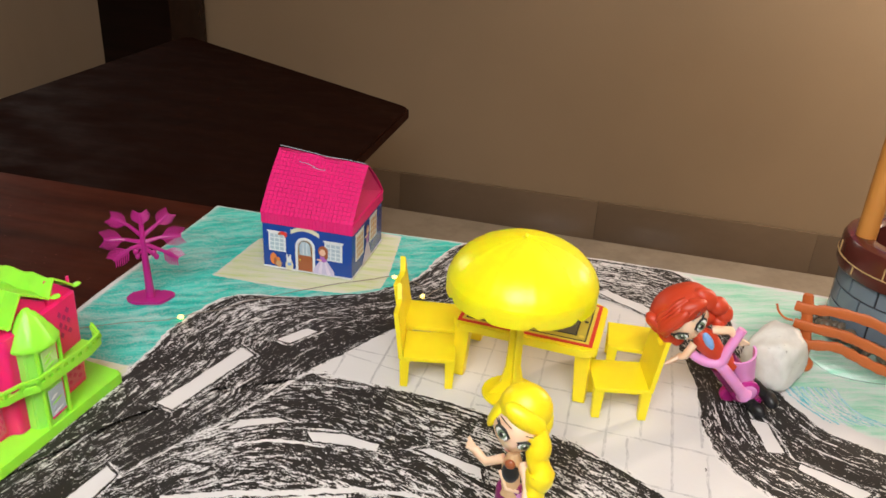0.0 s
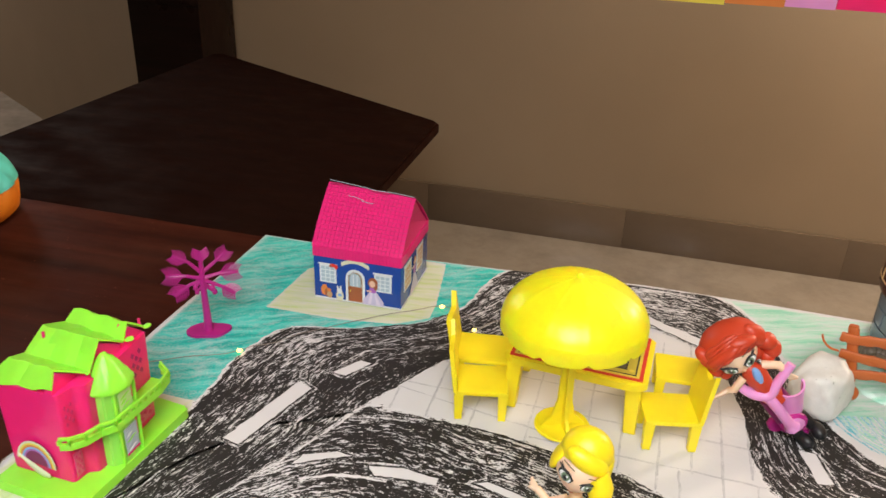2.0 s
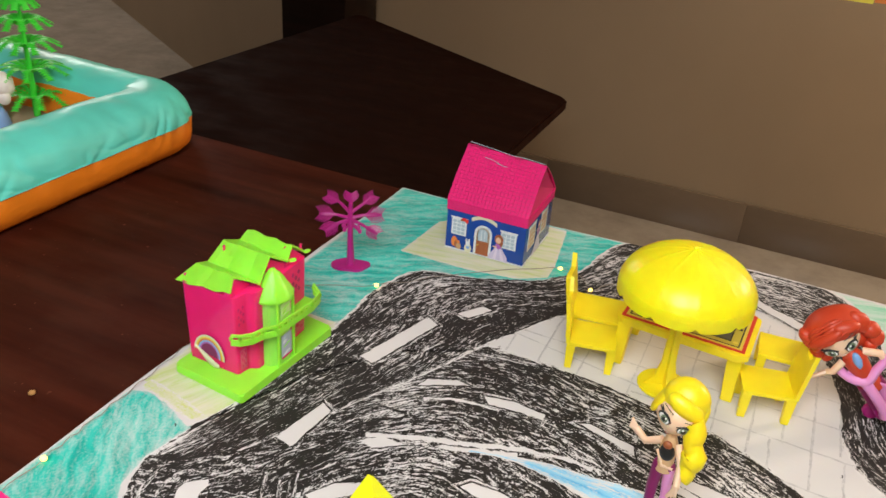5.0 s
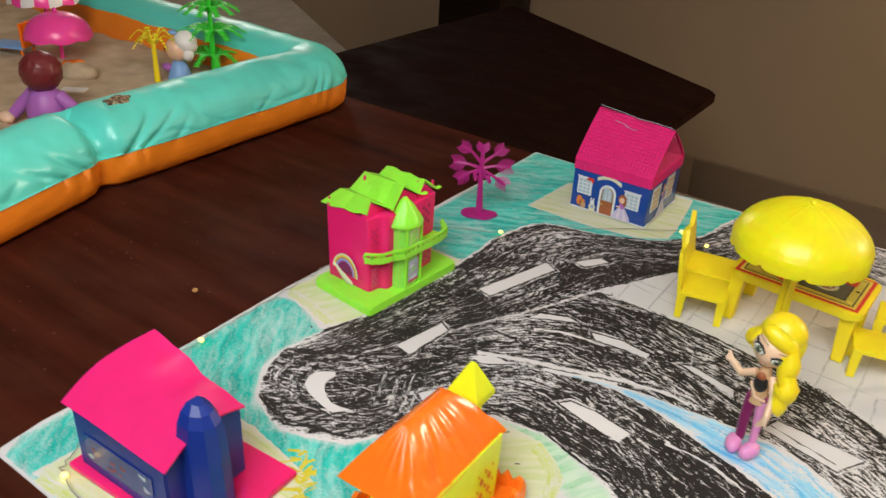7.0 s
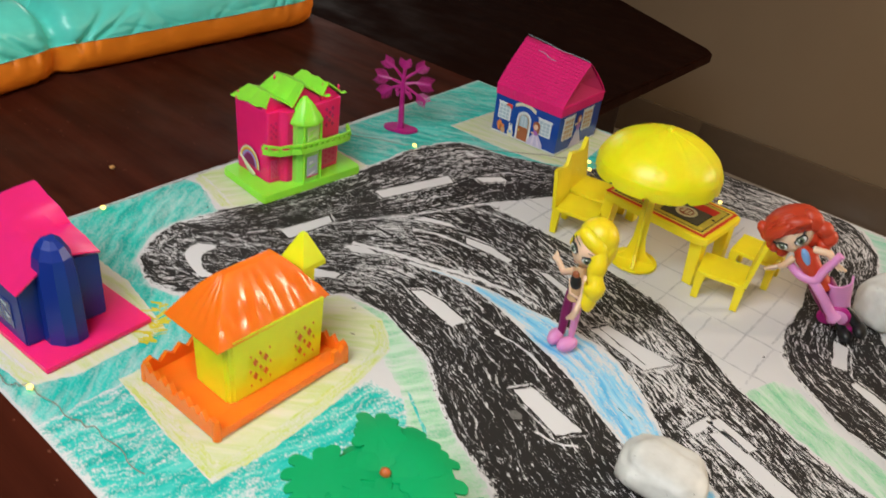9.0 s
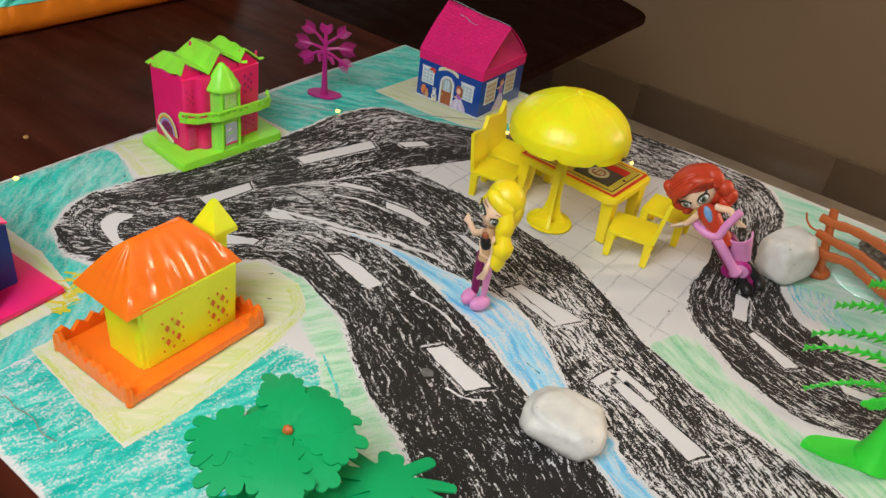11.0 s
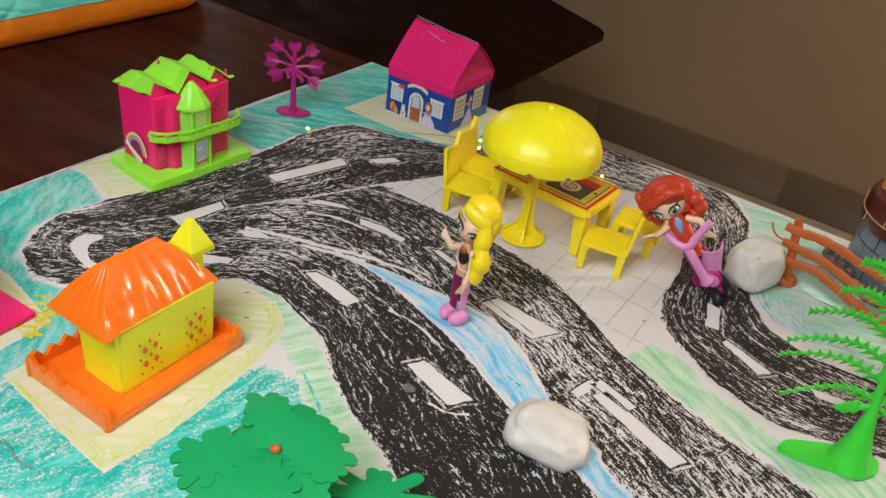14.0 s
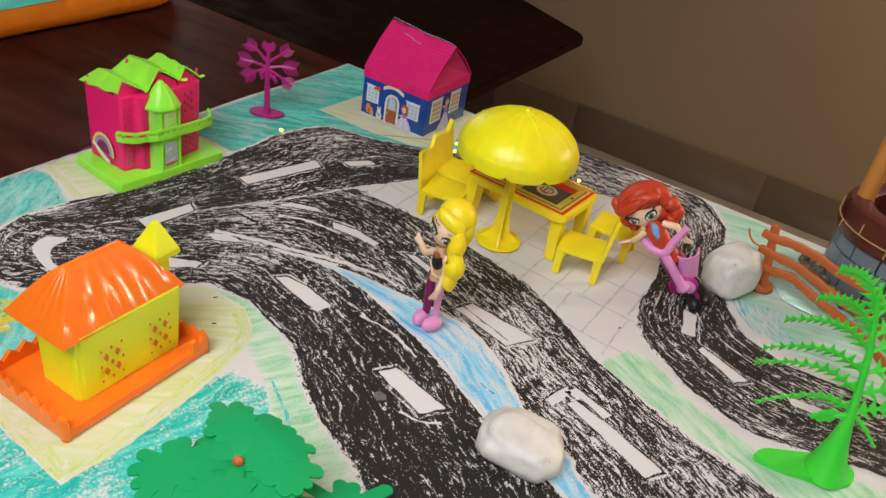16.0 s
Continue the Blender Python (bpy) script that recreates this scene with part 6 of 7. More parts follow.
    blob(bm, (-0.0055, -0.0078, 0.0088), (0.0128, 0.0056, 0.0044), 1, (0, -14, -14), 4, 0.06, 160)
    blob(bm, (0.0085, -0.0060, 0.0108), (0.0090, 0.0060, 0.0046), 1, (0, 24, 16), 4, 0.06, 160)
    for k, (x, y, z, r, tall) in enumerate(((-0.0150, 0.0000, 0.0080, 0.0052, 0.0095), (-0.0152, -0.0005, -0.0025, 0.0046, 0.0060), (-0.0118, 0.0010, -0.0090, 0.0046, 0.0046), (0.0162, 0.0005, 0.0060, 0.0062, 0.0090), (0.0198, 0.0010, -0.0030, 0.0058, 0.0064), (0.0200, 0.0020, -0.0105, 0.0056, 0.0060), (0.0150, 0.0030, -0.0140, 0.0052, 0.0050), (0.0040, 0.0095, -0.0050, 0.0150, 0.0110), (-0.0060, 0.0085, -0.0050, 0.0090, 0.0090))):
        blob(bm, (x, y, z), (r, max(r * 0.9, 0.0056), tall), 1, (0, 14 * (k % 3 - 1), 0), 3, 0.13, 190)
    for k in range(6):
        u = k / 5
        run = smooth_line([(0.0110 - 0.003 * u, -0.0096 + 0.0040 * u, 0.0112 + 0.0058 * u), (0.0010 - 0.004 * u, -0.0126 + 0.0052 * u, 0.0088 + 0.0086 * u), (-0.0100 - 0.003 * u, -0.0108 + 0.0060 * u, 0.0056 + 0.0080 * u), (-0.0158 - 0.0030 * u, -0.0050 + 0.0030 * u, 0.0010 + 0.0060 * u)], 5)
        tube(bm, run, [0.0014 + 0.0005 * math.sin(q * 1.1 + k) for q in range(len(run))], 7, 1)
    back = RED.inverted() @ place
    bm.verts.ensure_lookup_table()
    for v in bm.verts[first_vert:]:
        v.co = back @ v.co


doll("doll", (0.3390, -0.3280, 0.0012), -6, (0, 0, 0), "small plastic doll, long yellow hair, pink shoes", ["skin", "blond", "plum", "lilac", "black", "white", "tan", "iris", "print_brown"], blond_doll, 0.74)
doll("doll", (0.4750, -0.1590, 0.0012), 26, (0, -42, 0), "small plastic doll with red hair, leaning over a scooter", ["skin", "red_hair", "plum", "lilac", "black", "white", "sky", "iris"], red_doll)

scooter = thing("toy_scooter", (0.4650, -0.1580, 0.0012), "lilac plastic toy scooter held by the red-haired doll", "toy scooter")


def scooter_at(x, y, z):
    return Vector((x - 0.4650, y + 0.1580, z - 0.0012))


bm = bmesh.new()
prism(bm, rounded_outline([(-0.012, 0.000), (0.010, -0.006), (0.013, 0.004), (-0.010, 0.012)], 0.003), 0.002, 0.0075)
bmesh.ops.bevel(bm, geom=bm.edges[:], offset=0.0012, segments=2, affect="EDGES")
part("deck", bm, M["magenta"], scooter, "magenta deck")
# shield: a bent sheet, open at the back
low_, high_ = scooter_at(0.4630, -0.1660, 0.0200), scooter_at(0.4555, -0.1725, 0.0450)
axis = (high_ - low_).normalized()
ahead_ = Vector((0.25, -0.95, 0.10))
ahead_ = (ahead_ - axis * ahead_.dot(axis)).normalized()
across_ = axis.cross(ahead_)
bm = bmesh.new()
rings = []
for i in range(9):
    t = i / 8
    c, r = low_.lerp(high_, t), 0.0066 + 0.0030 * t ** 1.2
    rim_cut = 0.0030 * (t ** 4)
    rings.append([bm.verts.new(c + ahead_ * (r * 0.75 * math.cos(a) - 0.002) + across_ * r * math.sin(a) - axis * rim_cut * math.cos(a)) for a in [radians(-105 + 210 * k / 14) for k in range(15)]])
for r0, r1 in zip(rings, rings[1:]):
    for k in range(14):
        bm.faces.new((r0[k], r0[k + 1], r1[k + 1], r1[k]))
bmesh.ops.recalc_face_normals(bm, faces=bm.faces)
bmesh.ops.solidify(bm, geom=bm.faces[:], thickness=0.0012)
shield = part("shield", bm, M["lilac"], scooter, "glossy lilac leg shield", smooth=60)
bm = bmesh.new()
tube(bm, smooth_line([scooter_at(0.4625, -0.1725, 0.0160), scooter_at(0.4590, -0.1750, 0.0205), scooter_at(0.4513, -0.1780, 0.0303), scooter_at(0.4450, -0.1800, 0.0375), scooter_at(0.4400, -0.1790, 0.0415)], 4), [0.0052, 0.0050, 0.0044] + [0.0036] * 10 + [0.0038] * 3 + [0.0030], 12)
part("column", bm, M["lilac"], shield)
bm = bmesh.new()
bar = smooth_line([scooter_at(0.4221, -0.1817, 0.0473), scooter_at(0.4286, -0.1815, 0.0426), scooter_at(0.4359, -0.1815, 0.0405), scooter_at(0.4431, -0.1810, 0.0422), scooter_at(0.4457, -0.1800, 0.0512), scooter_at(0.4513, -0.1780, 0.0654)], 5)
tube(bm, bar, [0.0028 + 0.0005 * math.sin(math.pi * i / (len(bar) - 1)) for i in range(len(bar))], 10)
tube(bm, [scooter_at(0.4289, -0.1815, 0.0440), scooter_at(0.4360, -0.1800, 0.0462), scooter_at(0.4445, -0.1790, 0.0500)], [0.0014, 0.0011, 0.0014], 8)
part("handlebar", bm, M["lilac"], scooter, "lilac handlebar")


def wheel(place, radius, wide, key, name, parent, label=""):
    bm = bmesh.new()
    lathe(bm, [(0.0, -wide), (radius * 0.80, -wide), (radius, -wide * 0.55), (radius, wide * 0.55), (radius * 0.80, wide), (0.0, wide * 0.8)], 26)
    m = Matrix.Translation(place) @ ahead_.to_track_quat("Z", "Y").to_matrix().to_4x4()
    for v in bm.verts:
        v.co = m @ v.co
    return part(name, bm, M[key], parent, label)


hub_place = scooter_at(0.4640, -0.1690, 0.0160)
front_wheel = wheel(hub_place - ahead_ * 0.0015, 0.0088, 0.0030, "magenta", "wheel", scooter, "magenta front wheel")
wheel(hub_place + ahead_ * 0.0006, 0.0066, 0.0016, "lilac", "hub", front_wheel, "lilac hub")
wheel(scooter_at(0.4565, -0.1590, 0.0075), 0.0070, 0.0024, "magenta", "wheel", scooter, "magenta rear wheel")
bm = bmesh.new()
blob(bm, hub_place + across_ * -0.0065 - ahead_ * 0.002 + Vector((0, 0, 0.003)), (0.0050, 0.0036, 0.0046), 0, (0, 38, 0), 3)
part("fender", bm, M["magenta"], scooter, "magenta fender")

# ---- pebbles ----
def pebble(place, size, turn, label, seed):
    bm = bmesh.new()
    r = bmesh.ops.create_icosphere(bm, subdivisions=4, radius=1.0)
    for v in r["verts"]:
        p = v.co.copy()
        k = 1 + 0.16 * noise.noise(p * 1.5 + Vector((seed, 0, 0))) + 0.05 * noise.noise(p * 3.5 + Vector((0, seed, 0)))
        q = Vector([math.copysign(abs(c) ** 0.74, c) for c in p]) * k
        v.co = Vector((q.x * size[0], q.y * size[1], max(q.z, -0.80) * size[2] + 0.80 * size[2]))
    ob = part("pebble", bm, M["stone"], None, smooth=180)
    ob.matrix_world = pose(*place, 0, 0, turn)
    return tagged(ob, label, "pebble", "pebbles")


pebble((0.4430, -0.3905, 0.0012), (0.0240, 0.0190, 0.0120), 4, "smooth white pebble lying across the drawn stream", 1.7)
pebble((0.4850, -0.1235, 0.0012), (0.0172, 0.0215, 0.0212), -30, "smooth white pebble standing by the toy fence", 4.2)

# ---- palms and trees of plastic ----
def toothed_frond(bm, path, side, tooth, count, start=0.12, wide=0.0022, rib=0.0016, forward=0.45):
    """A flat moulded frond: a thick rib with pointed teeth along both margins, smaller towards the tip."""
    pts = smooth_line(path, 8)
    n = len(pts)
    tube(bm, pts, [rib * (1 - 0.55 * i / n) for i in range(n)], 6, flat=0.8)
    for i in range(count):
        t = start + (0.97 - start) * i / (count - 1)
        k = min(int(t * (n - 1)), n - 2)
        p = pts[k].lerp(pts[k + 1], t * (n - 1) - k)
        d = (pts[k + 1] - pts[k]).normalized()
        s = (side - d * side.dot(d)).normalized()
        up = d.cross(s)
        size = tooth * (1.0 - 0.45 * t) * (1 + 0.12 * math.sin(i * 2.7))
        for sgn in (-1, 1):
            tip = p + (s * sgn + d * forward) * size
            w = d * wide * (1 - 0.35 * t)
            a, b = bm.verts.new(p - w + up * 0.0007), bm.verts.new(p + w + up * 0.0007)
            c, e = bm.verts.new(p - w - up * 0.0007), bm.verts.new(p + w - up * 0.0007)
            v = bm.verts.new(tip)
            for f in ((a, b, v), (e, c, v), (c, a, v), (b, e, v)):
                bm.faces.new(f)
    bmesh.ops.recalc_face_normals(bm, faces=bm.faces)


def comb_leaf(bm, root, tip, half, count, lean=0.75):
    """A fan blade in the upright plane: solid heart round a rib, its margin cut into long thin teeth."""
    root, tip = Vector(root), Vector(tip)
    d = tip - root
    length = d.length
    d.normalize()
    n = Vector((-d.z, 0, d.x))
    heart = [(0.0, 0.0009), (0.22, half * 0.24), (0.45, half * 0.28), (0.75, half * 0.20), (1.0, 0.0004)]
    rim = [root + d * length * u + n * w for u, w in heart] + [root + d * length * u - n * w for u, w in heart[::-1]]
    front = [bm.verts.new(p + Vector((0, -0.0006, 0))) for p in rim]
    back = [bm.verts.new(p + Vector((0, 0.0006, 0))) for p in rim]
    bm.faces.new(front)
    bm.faces.new(back[::-1])
    for k in range(len(rim)):
        j = (k + 1) % len(rim)
        bm.faces.new((front[k], back[k], back[j], front[j]))
    for i in range(count):
        u = 0.14 + 0.74 * i / (count - 1)
        reach = half * (1.15 - 0.60 * abs(u - 0.35))
        for s in (-1, 1):
            p = root + d * length * u
            tube(bm, [p, p + n * s * reach * 0.55 + d * reach * lean * 0.5, p + n * s * reach + d * reach * lean], [0.00062, 0.00054, 0.00030], 5)
    tube(bm, [root, root + d * length * 0.6, tip], [0.0012, 0.0010, 0.0004], 6)
    bmesh.ops.recalc_face_normals(bm, faces=bm.faces)


palm = thing("toy_palm", (0.0400, -0.1700, 0.0008), "magenta plastic toy palm tree on a lobed foot", "toy tree", "toy trees", turn=33)
RISE = 0.90
bm = bmesh.new()
lobes = [(0.0170 * (0.70 + 0.30 * abs(math.cos(a)) ** 1.5 + 0.05 * math.sin(3 * a + 1)) * math.cos(a), 0.0125 * (0.70 + 0.30 * abs(math.cos(a + 0.5)) + 0.06 * math.sin(5 * a)) * math.sin(a)) for a in [2 * math.pi * k / 40 for k in range(40)]]
prism(bm, lobes, 0.0, 0.0021)
bmesh.ops.bevel(bm, geom=[e for e in bm.edges if min(v.co.z for v in e.verts) > 0.002], offset=0.0006, segments=2, affect="EDGES")
part("foot", bm, M["magenta"], palm)
bm = bmesh.new()
tube(bm, smooth_line([(0.0004, 0, 0.001), (0.0004, 0, 0.012), (0, 0, 0.027), (-0.0003, 0, 0.045), (0, 0, 0.061)], 4), [0.0046 - 0.0024 * (k / 16) ** 0.8 for k in range(17)], 12, flat=0.8)
part("trunk", bm, M["magenta"], palm)
# stalk and blade of each frond: foot, knee and tip in the upright plane
for (x0, z0), (x1, z1), (x2, z2), half in (((0, 0.062), (0, 0.066), (0, 0.0775), 0.0058),
                                          ((0.001, 0.058), (0.0098, 0.0660), (0.0192, 0.0755), 0.0056), ((-0.001, 0.058), (-0.0090, 0.0680), (-0.0198, 0.0752), 0.0056),
                                          ((0.001, 0.052), (0.0108, 0.0548), (0.0265, 0.0550), 0.0072), ((-0.001, 0.052), (-0.0120, 0.0555), (-0.0262, 0.0568), 0.0072),
                                          ((0.001, 0.050), (0.0122, 0.0430), (0.0232, 0.0345), 0.0064), ((-0.001, 0.050), (-0.0095, 0.0470), (-0.0215, 0.0375), 0.0064)):
    z0, z1, z2 = z0 * RISE, z1 * RISE, z2 * RISE
    bm = bmesh.new()
    tube(bm, [(x0, 0, z0), (x1, 0, z1)], [0.0017, 0.0013], 7)
    comb_leaf(bm, (x1, 0, z1), (x2, 0, z2), half, 7)
    part("frond", bm, M["magenta"], palm)
for x, z, r in ((-0.0058, 0.0445, 0.0020), (-0.0050, 0.0402, 0.0018), (0.0062, 0.0420, 0.0022), (0.0078, 0.0388, 0.0020)):
    z *= RISE
    bm = bmesh.new()
    tube(bm, [(0, -0.0005, z + 0.006), (x, -0.0012, z)], 0.0009, 5)
    blob(bm, (x, -0.0012, z), (r, r * 0.8, r * 1.3), level=2)
    part("fruit", bm, M["magenta"], palm)

bush = thing("toy_tree", (0.3600, -0.5300, 0.0006), "dark green plastic toy tree with broad scalloped leaves", "toy tree", "toy trees")
bm = bmesh.new()
tube(bm, [(0, 0, 0), (0.003, 0.0, 0.02), (0.008, -0.002, 0.058)], [0.006, 0.004, 0.0028], 10)
part("trunk", bm, M["rust"], bush, "reddish brown trunk")
bm = bmesh.new()
prism(bm, [(0.009 * math.cos(a), 0.009 * math.sin(a)) for a in [2 * math.pi * k / 24 for k in range(24)]], 0.0, 0.002)
part("foot", bm, M["rust"], bush)


def broad_leaf(angle, length, width, base_z, drop, seed, thick=0.0034):
    """A stiff flat leaf in one piece: a broad heart whose margin runs out into rounded fingers."""
    rnd = random.Random(seed)
    c, s = math.cos(radians(angle)), math.sin(radians(angle))
    mid = length * 0.52
    fingers = [(180.0, mid, 0.0036)]
    for k, turn in enumerate((-148, -112, -78, -44, -14, 14, 44, 78, 112, 148)):
        side = abs(math.sin(radians(turn)))
        reach = (length - mid) * (1 - side) + width * 0.5 * side
        fingers.append((turn + rnd.uniform(-6, 6), reach * rnd.uniform(0.80, 1.06), thick * rnd.uniform(0.82, 1.12)))

    def edge(a):
        far = width * 0.30
        for turn, reach, r in fingers:
            gap = radians(a - turn)
            along_, off = math.cos(gap), math.sin(gap)
            if along_ <= 0:
                continue
            hold_ = reach - r
            root = r * r - (hold_ * off) ** 2
            if root > 0:
                far = max(far, hold_ * along_ + math.sqrt(root))
            elif abs(off) > 1e-6 and r / abs(off) * along_ < hold_:
                far = max(far, r / abs(off))
        return far
    steps = 132
    shape = [(radians(360 * k / steps), edge(360 * k / steps)) for k in range(steps)]
    bm = bmesh.new()

    def put(u, w, dz):
        t = max(u, 0.0) / length
        z = base_z + 0.004 * math.sin(math.pi * min(t, 1.0)) - 0.5 * drop * t * t - 0.10 * w * w / width + dz
        return bm.verts.new((0.008 + c * u - s * w, -0.002 + s * u + c * w, max(z, 0.003)))
    layers = []
    for dz in (0.0, 0.0010):
        hub = put(mid, 0, dz)
        rings = [[put(mid + r * q * math.cos(a), r * q * math.sin(a), dz) for a, r in shape] for q in (0.35, 0.7, 1.0)]
        for k in range(steps):
            j = (k + 1) % steps
            bm.faces.new((hub, rings[0][k], rings[0][j]))
            for inner, outer in zip(rings, rings[1:]):
                bm.faces.new((inner[k], outer[k], outer[j], inner[j]))
        layers.append(rings[-1])
    for k in range(steps):
        j = (k + 1) % steps
        bm.faces.new((layers[0][k], layers[0][j], layers[1][j], layers[1][k]))
    bmesh.ops.recalc_face_normals(bm, faces=bm.faces)
    part("leaf", bm, M["leaf"], bush)


# one ring of leaves at the top, a lower ring that shows between them
for angle, length, width, base_z, drop, seed in ((142, 0.043, 0.025, 0.0562, 0.004, 2), (106, 0.036, 0.024, 0.0558, 0.004, 3), (66, 0.036, 0.026, 0.0564, 0.004, 8), (28, 0.038, 0.028, 0.0560, 0.004, 4), (188, 0.026, 0.022, 0.0556, 0.004, 13), (230, 0.050, 0.034, 0.0566, 0.006, 5),
                                                 (264, 0.050, 0.036, 0.0561, 0.006, 6), (306, 0.046, 0.034, 0.0567, 0.006, 7), (346, 0.040, 0.028, 0.0554, 0.006, 1), (30, 0.092, 0.036, 0.0350, 0.008, 9), (10, 0.076, 0.034, 0.0340, 0.008, 14), (330, 0.060, 0.036, 0.0360, 0.008, 12), (285, 0.060, 0.040, 0.0370, 0.008, 15)):
    broad_leaf(angle, length, width, base_z, drop, seed)
bm = bmesh.new()
blob(bm, (0.008, -0.002, 0.0595), (0.0026, 0.0022, 0.0024), level=2)
part("trunk_tip", bm, M["rust"], bush)

fern = thing("toy_palm", (0.5900, -0.2755, 0.0006), "neon green plastic toy palm with spiky fronds", "toy tree", "toy trees")


def fern_at(x, y, z):
    return Vector((x - 0.5900, y + 0.2755, z - 0.0006))


bm = bmesh.new()
prism(bm, rounded_outline([(-0.038, -0.0215), (-0.034, -0.0095), (-0.010, 0.006), (0.004, 0.016), (0.016, 0.014), (0.018, 0.000), (0.010, -0.012), (-0.008, -0.016), (-0.020, -0.020)], 0.005), 0.0, 0.0034)
bmesh.ops.bevel(bm, geom=[e for e in bm.edges if min(v.co.z for v in e.verts) > 0.003], offset=0.0010, segments=2, affect="EDGES")
part("foot", bm, M["neon_green"], fern)
bm = bmesh.new()
stem = [(fern_at(0.5915, -0.2765, 0.002), 0.0155), (fern_at(0.5912, -0.2760, 0.012), 0.0112), (fern_at(0.5905, -0.2752, 0.024), 0.0074), (fern_at(0.5895, -0.2742, 0.038), 0.0042), (fern_at(0.5885, -0.2737, 0.048), 0.0030), (fern_at(0.5865, -0.2748, 0.061), 0.0027), (fern_at(0.5840, -0.2760, 0.075), 0.0025), (fern_at(0.5810, -0.2780, 0.090), 0.0023), (fern_at(0.5748, -0.2810, 0.113), 0.0020), (fern_at(0.5700, -0.2832, 0.132), 0.0014)]
tube(bm, [p for p, r in stem], [r for p, r in stem], 14, flat=0.85)
part("trunk", bm, M["neon_green"], fern)
LEFT = [((0.5885, -0.2737, 0.048), (0.5415, -0.2990, 0.042)), ((0.5865, -0.2748, 0.061), (0.5326, -0.3036, 0.070)), ((0.5840, -0.2760, 0.075), (0.5330, -0.3030, 0.080)), ((0.5810, -0.2780, 0.090), (0.5370, -0.3010, 0.101)), ((0.5785, -0.2792, 0.100), (0.5467, -0.2960, 0.118)), ((0.5748, -0.2810, 0.113), (0.5500, -0.2930, 0.136))]
RIGHT = [((0.5885, -0.2737, 0.047), (0.6330, -0.2500, 0.040)), ((0.5865, -0.2748, 0.060), (0.6390, -0.2470, 0.060)), ((0.5840, -0.2760, 0.075), (0.6380, -0.2480, 0.078)), ((0.5810, -0.2780, 0.090), (0.6290, -0.2530, 0.100)), ((0.5785, -0.2792, 0.100), (0.6170, -0.2590, 0.120)), ((0.5748, -0.2810, 0.113), (0.6050, -0.2660, 0.136))]
for root, tip in LEFT + RIGHT:
    a, b = fern_at(*root), fern_at(*tip)
    d = (b - a).normalized()
    bm = bmesh.new()
    arch_ = Vector((0, 0, 0.0085))
    toothed_frond(bm, [a, a.lerp(b, 0.34) + arch_, a.lerp(b, 0.70) + arch_ * 0.8, b], Vector((0, 0, 1)).cross(d) * 0.35 + Vector((0, 0, 1)), 0.0074, 11)
    part("frond", bm, M["neon_green"], fern)
bm = bmesh.new()
a, b = fern_at(0.5885, -0.2737, 0.046), fern_at(0.6090, -0.2625, 0.024)
toothed_frond(bm, [a, a.lerp(b, 0.5) + Vector((0, 0, 0.002)), b], Vector((0, 0, 1)), 0.0030, 5, rib=0.0022)
part("frond", bm, M["neon_green"], fern)
bm = bmesh.new()
a, b = fern_at(0.5885, -0.2737, 0.044), fern_at(0.5760, -0.2805, 0.041)
tube(bm, [a, a.lerp(b, 0.6)], [0.0020, 0.0016], 7)
for k, (u, w, r) in enumerate(((0.72, 0.0018, 0.0034), (0.72, -0.0022, 0.0034), (1.02, 0.0010, 0.0034), (1.00, -0.0030, 0.0028), (1.28, -0.0006, 0.0030))):
    p = a.lerp(b, u)
    blob(bm, (p.x, p.y, p.z + w), (r, 0.0009, r * 0.92), 0, (0, 0, 28), 2)
part("leaf", bm, M["neon_green"], fern, "small lobed leaf")

# ---- rustic fence, stones and well ----
fence = thing("toy_fence", (0.5060, -0.0985, 0.0006), "rust-brown plastic rustic toy fence by the well", "toy fence")
bm = bmesh.new()
blob(bm, (0, 0, 0.0030), (0.0120, 0.0100, 0.0056), 0, (0, 0, 0), 3, 0.15, 120)
part("foot", bm, M["rust"], fence)
FENCE = Vector((0.5060, -0.0985, 0.0006))


def strap(points, tall, thick):
    """A flat upright strip that follows a line."""
    pts = smooth_line(points, 5)
    bm = bmesh.new()
    rows = []
    for k, p in enumerate(pts):
        d = pts[min(k + 1, len(pts) - 1)] - pts[max(k - 1, 0)]
        up = Vector((0, 0, 1)) if abs(d.normalized().z) < 0.7 else Vector((0.85, -0.5, 0.15))
        n = d.cross(up).normalized()
        up = n.cross(d).normalized()
        h = tall * (1 + 0.10 * math.sin(k * 1.7 + points[0][2] * 400)) * (0.75 if k in (0, len(pts) - 1) else 1.0)
        q = p - FENCE
        rows.append([bm.verts.new(q + n * a * thick + up * b * h) for a, b in ((-1, -0.6), (-0.6, -1), (0.6, -1), (1, -0.6), (1, 0.6), (0.6, 1), (-0.6, 1), (-1, 0.6))])
    for r0, r1 in zip(rows, rows[1:]):
        for j in range(8):
            bm.faces.new((r0[j], r0[(j + 1) % 8], r1[(j + 1) % 8], r1[j]))
    bm.faces.new(rows[0])
    bm.faces.new(rows[-1])
    bmesh.ops.recalc_face_normals(bm, faces=bm.faces)
    return bm


for line_ in ([(0.5090, -0.1030, 0.001), (0.5058, -0.1042, 0.0251), (0.5027, -0.1035, 0.0429), (0.5000, -0.1030, 0.0590)], [(0.6210, -0.1735, 0.001), (0.6190, -0.1735, 0.030), (0.6160, -0.1735, 0.060)]):
    part("post", strap([Vector(p) for p in line_], 0.0036, 0.0018), M["rust"], fence)
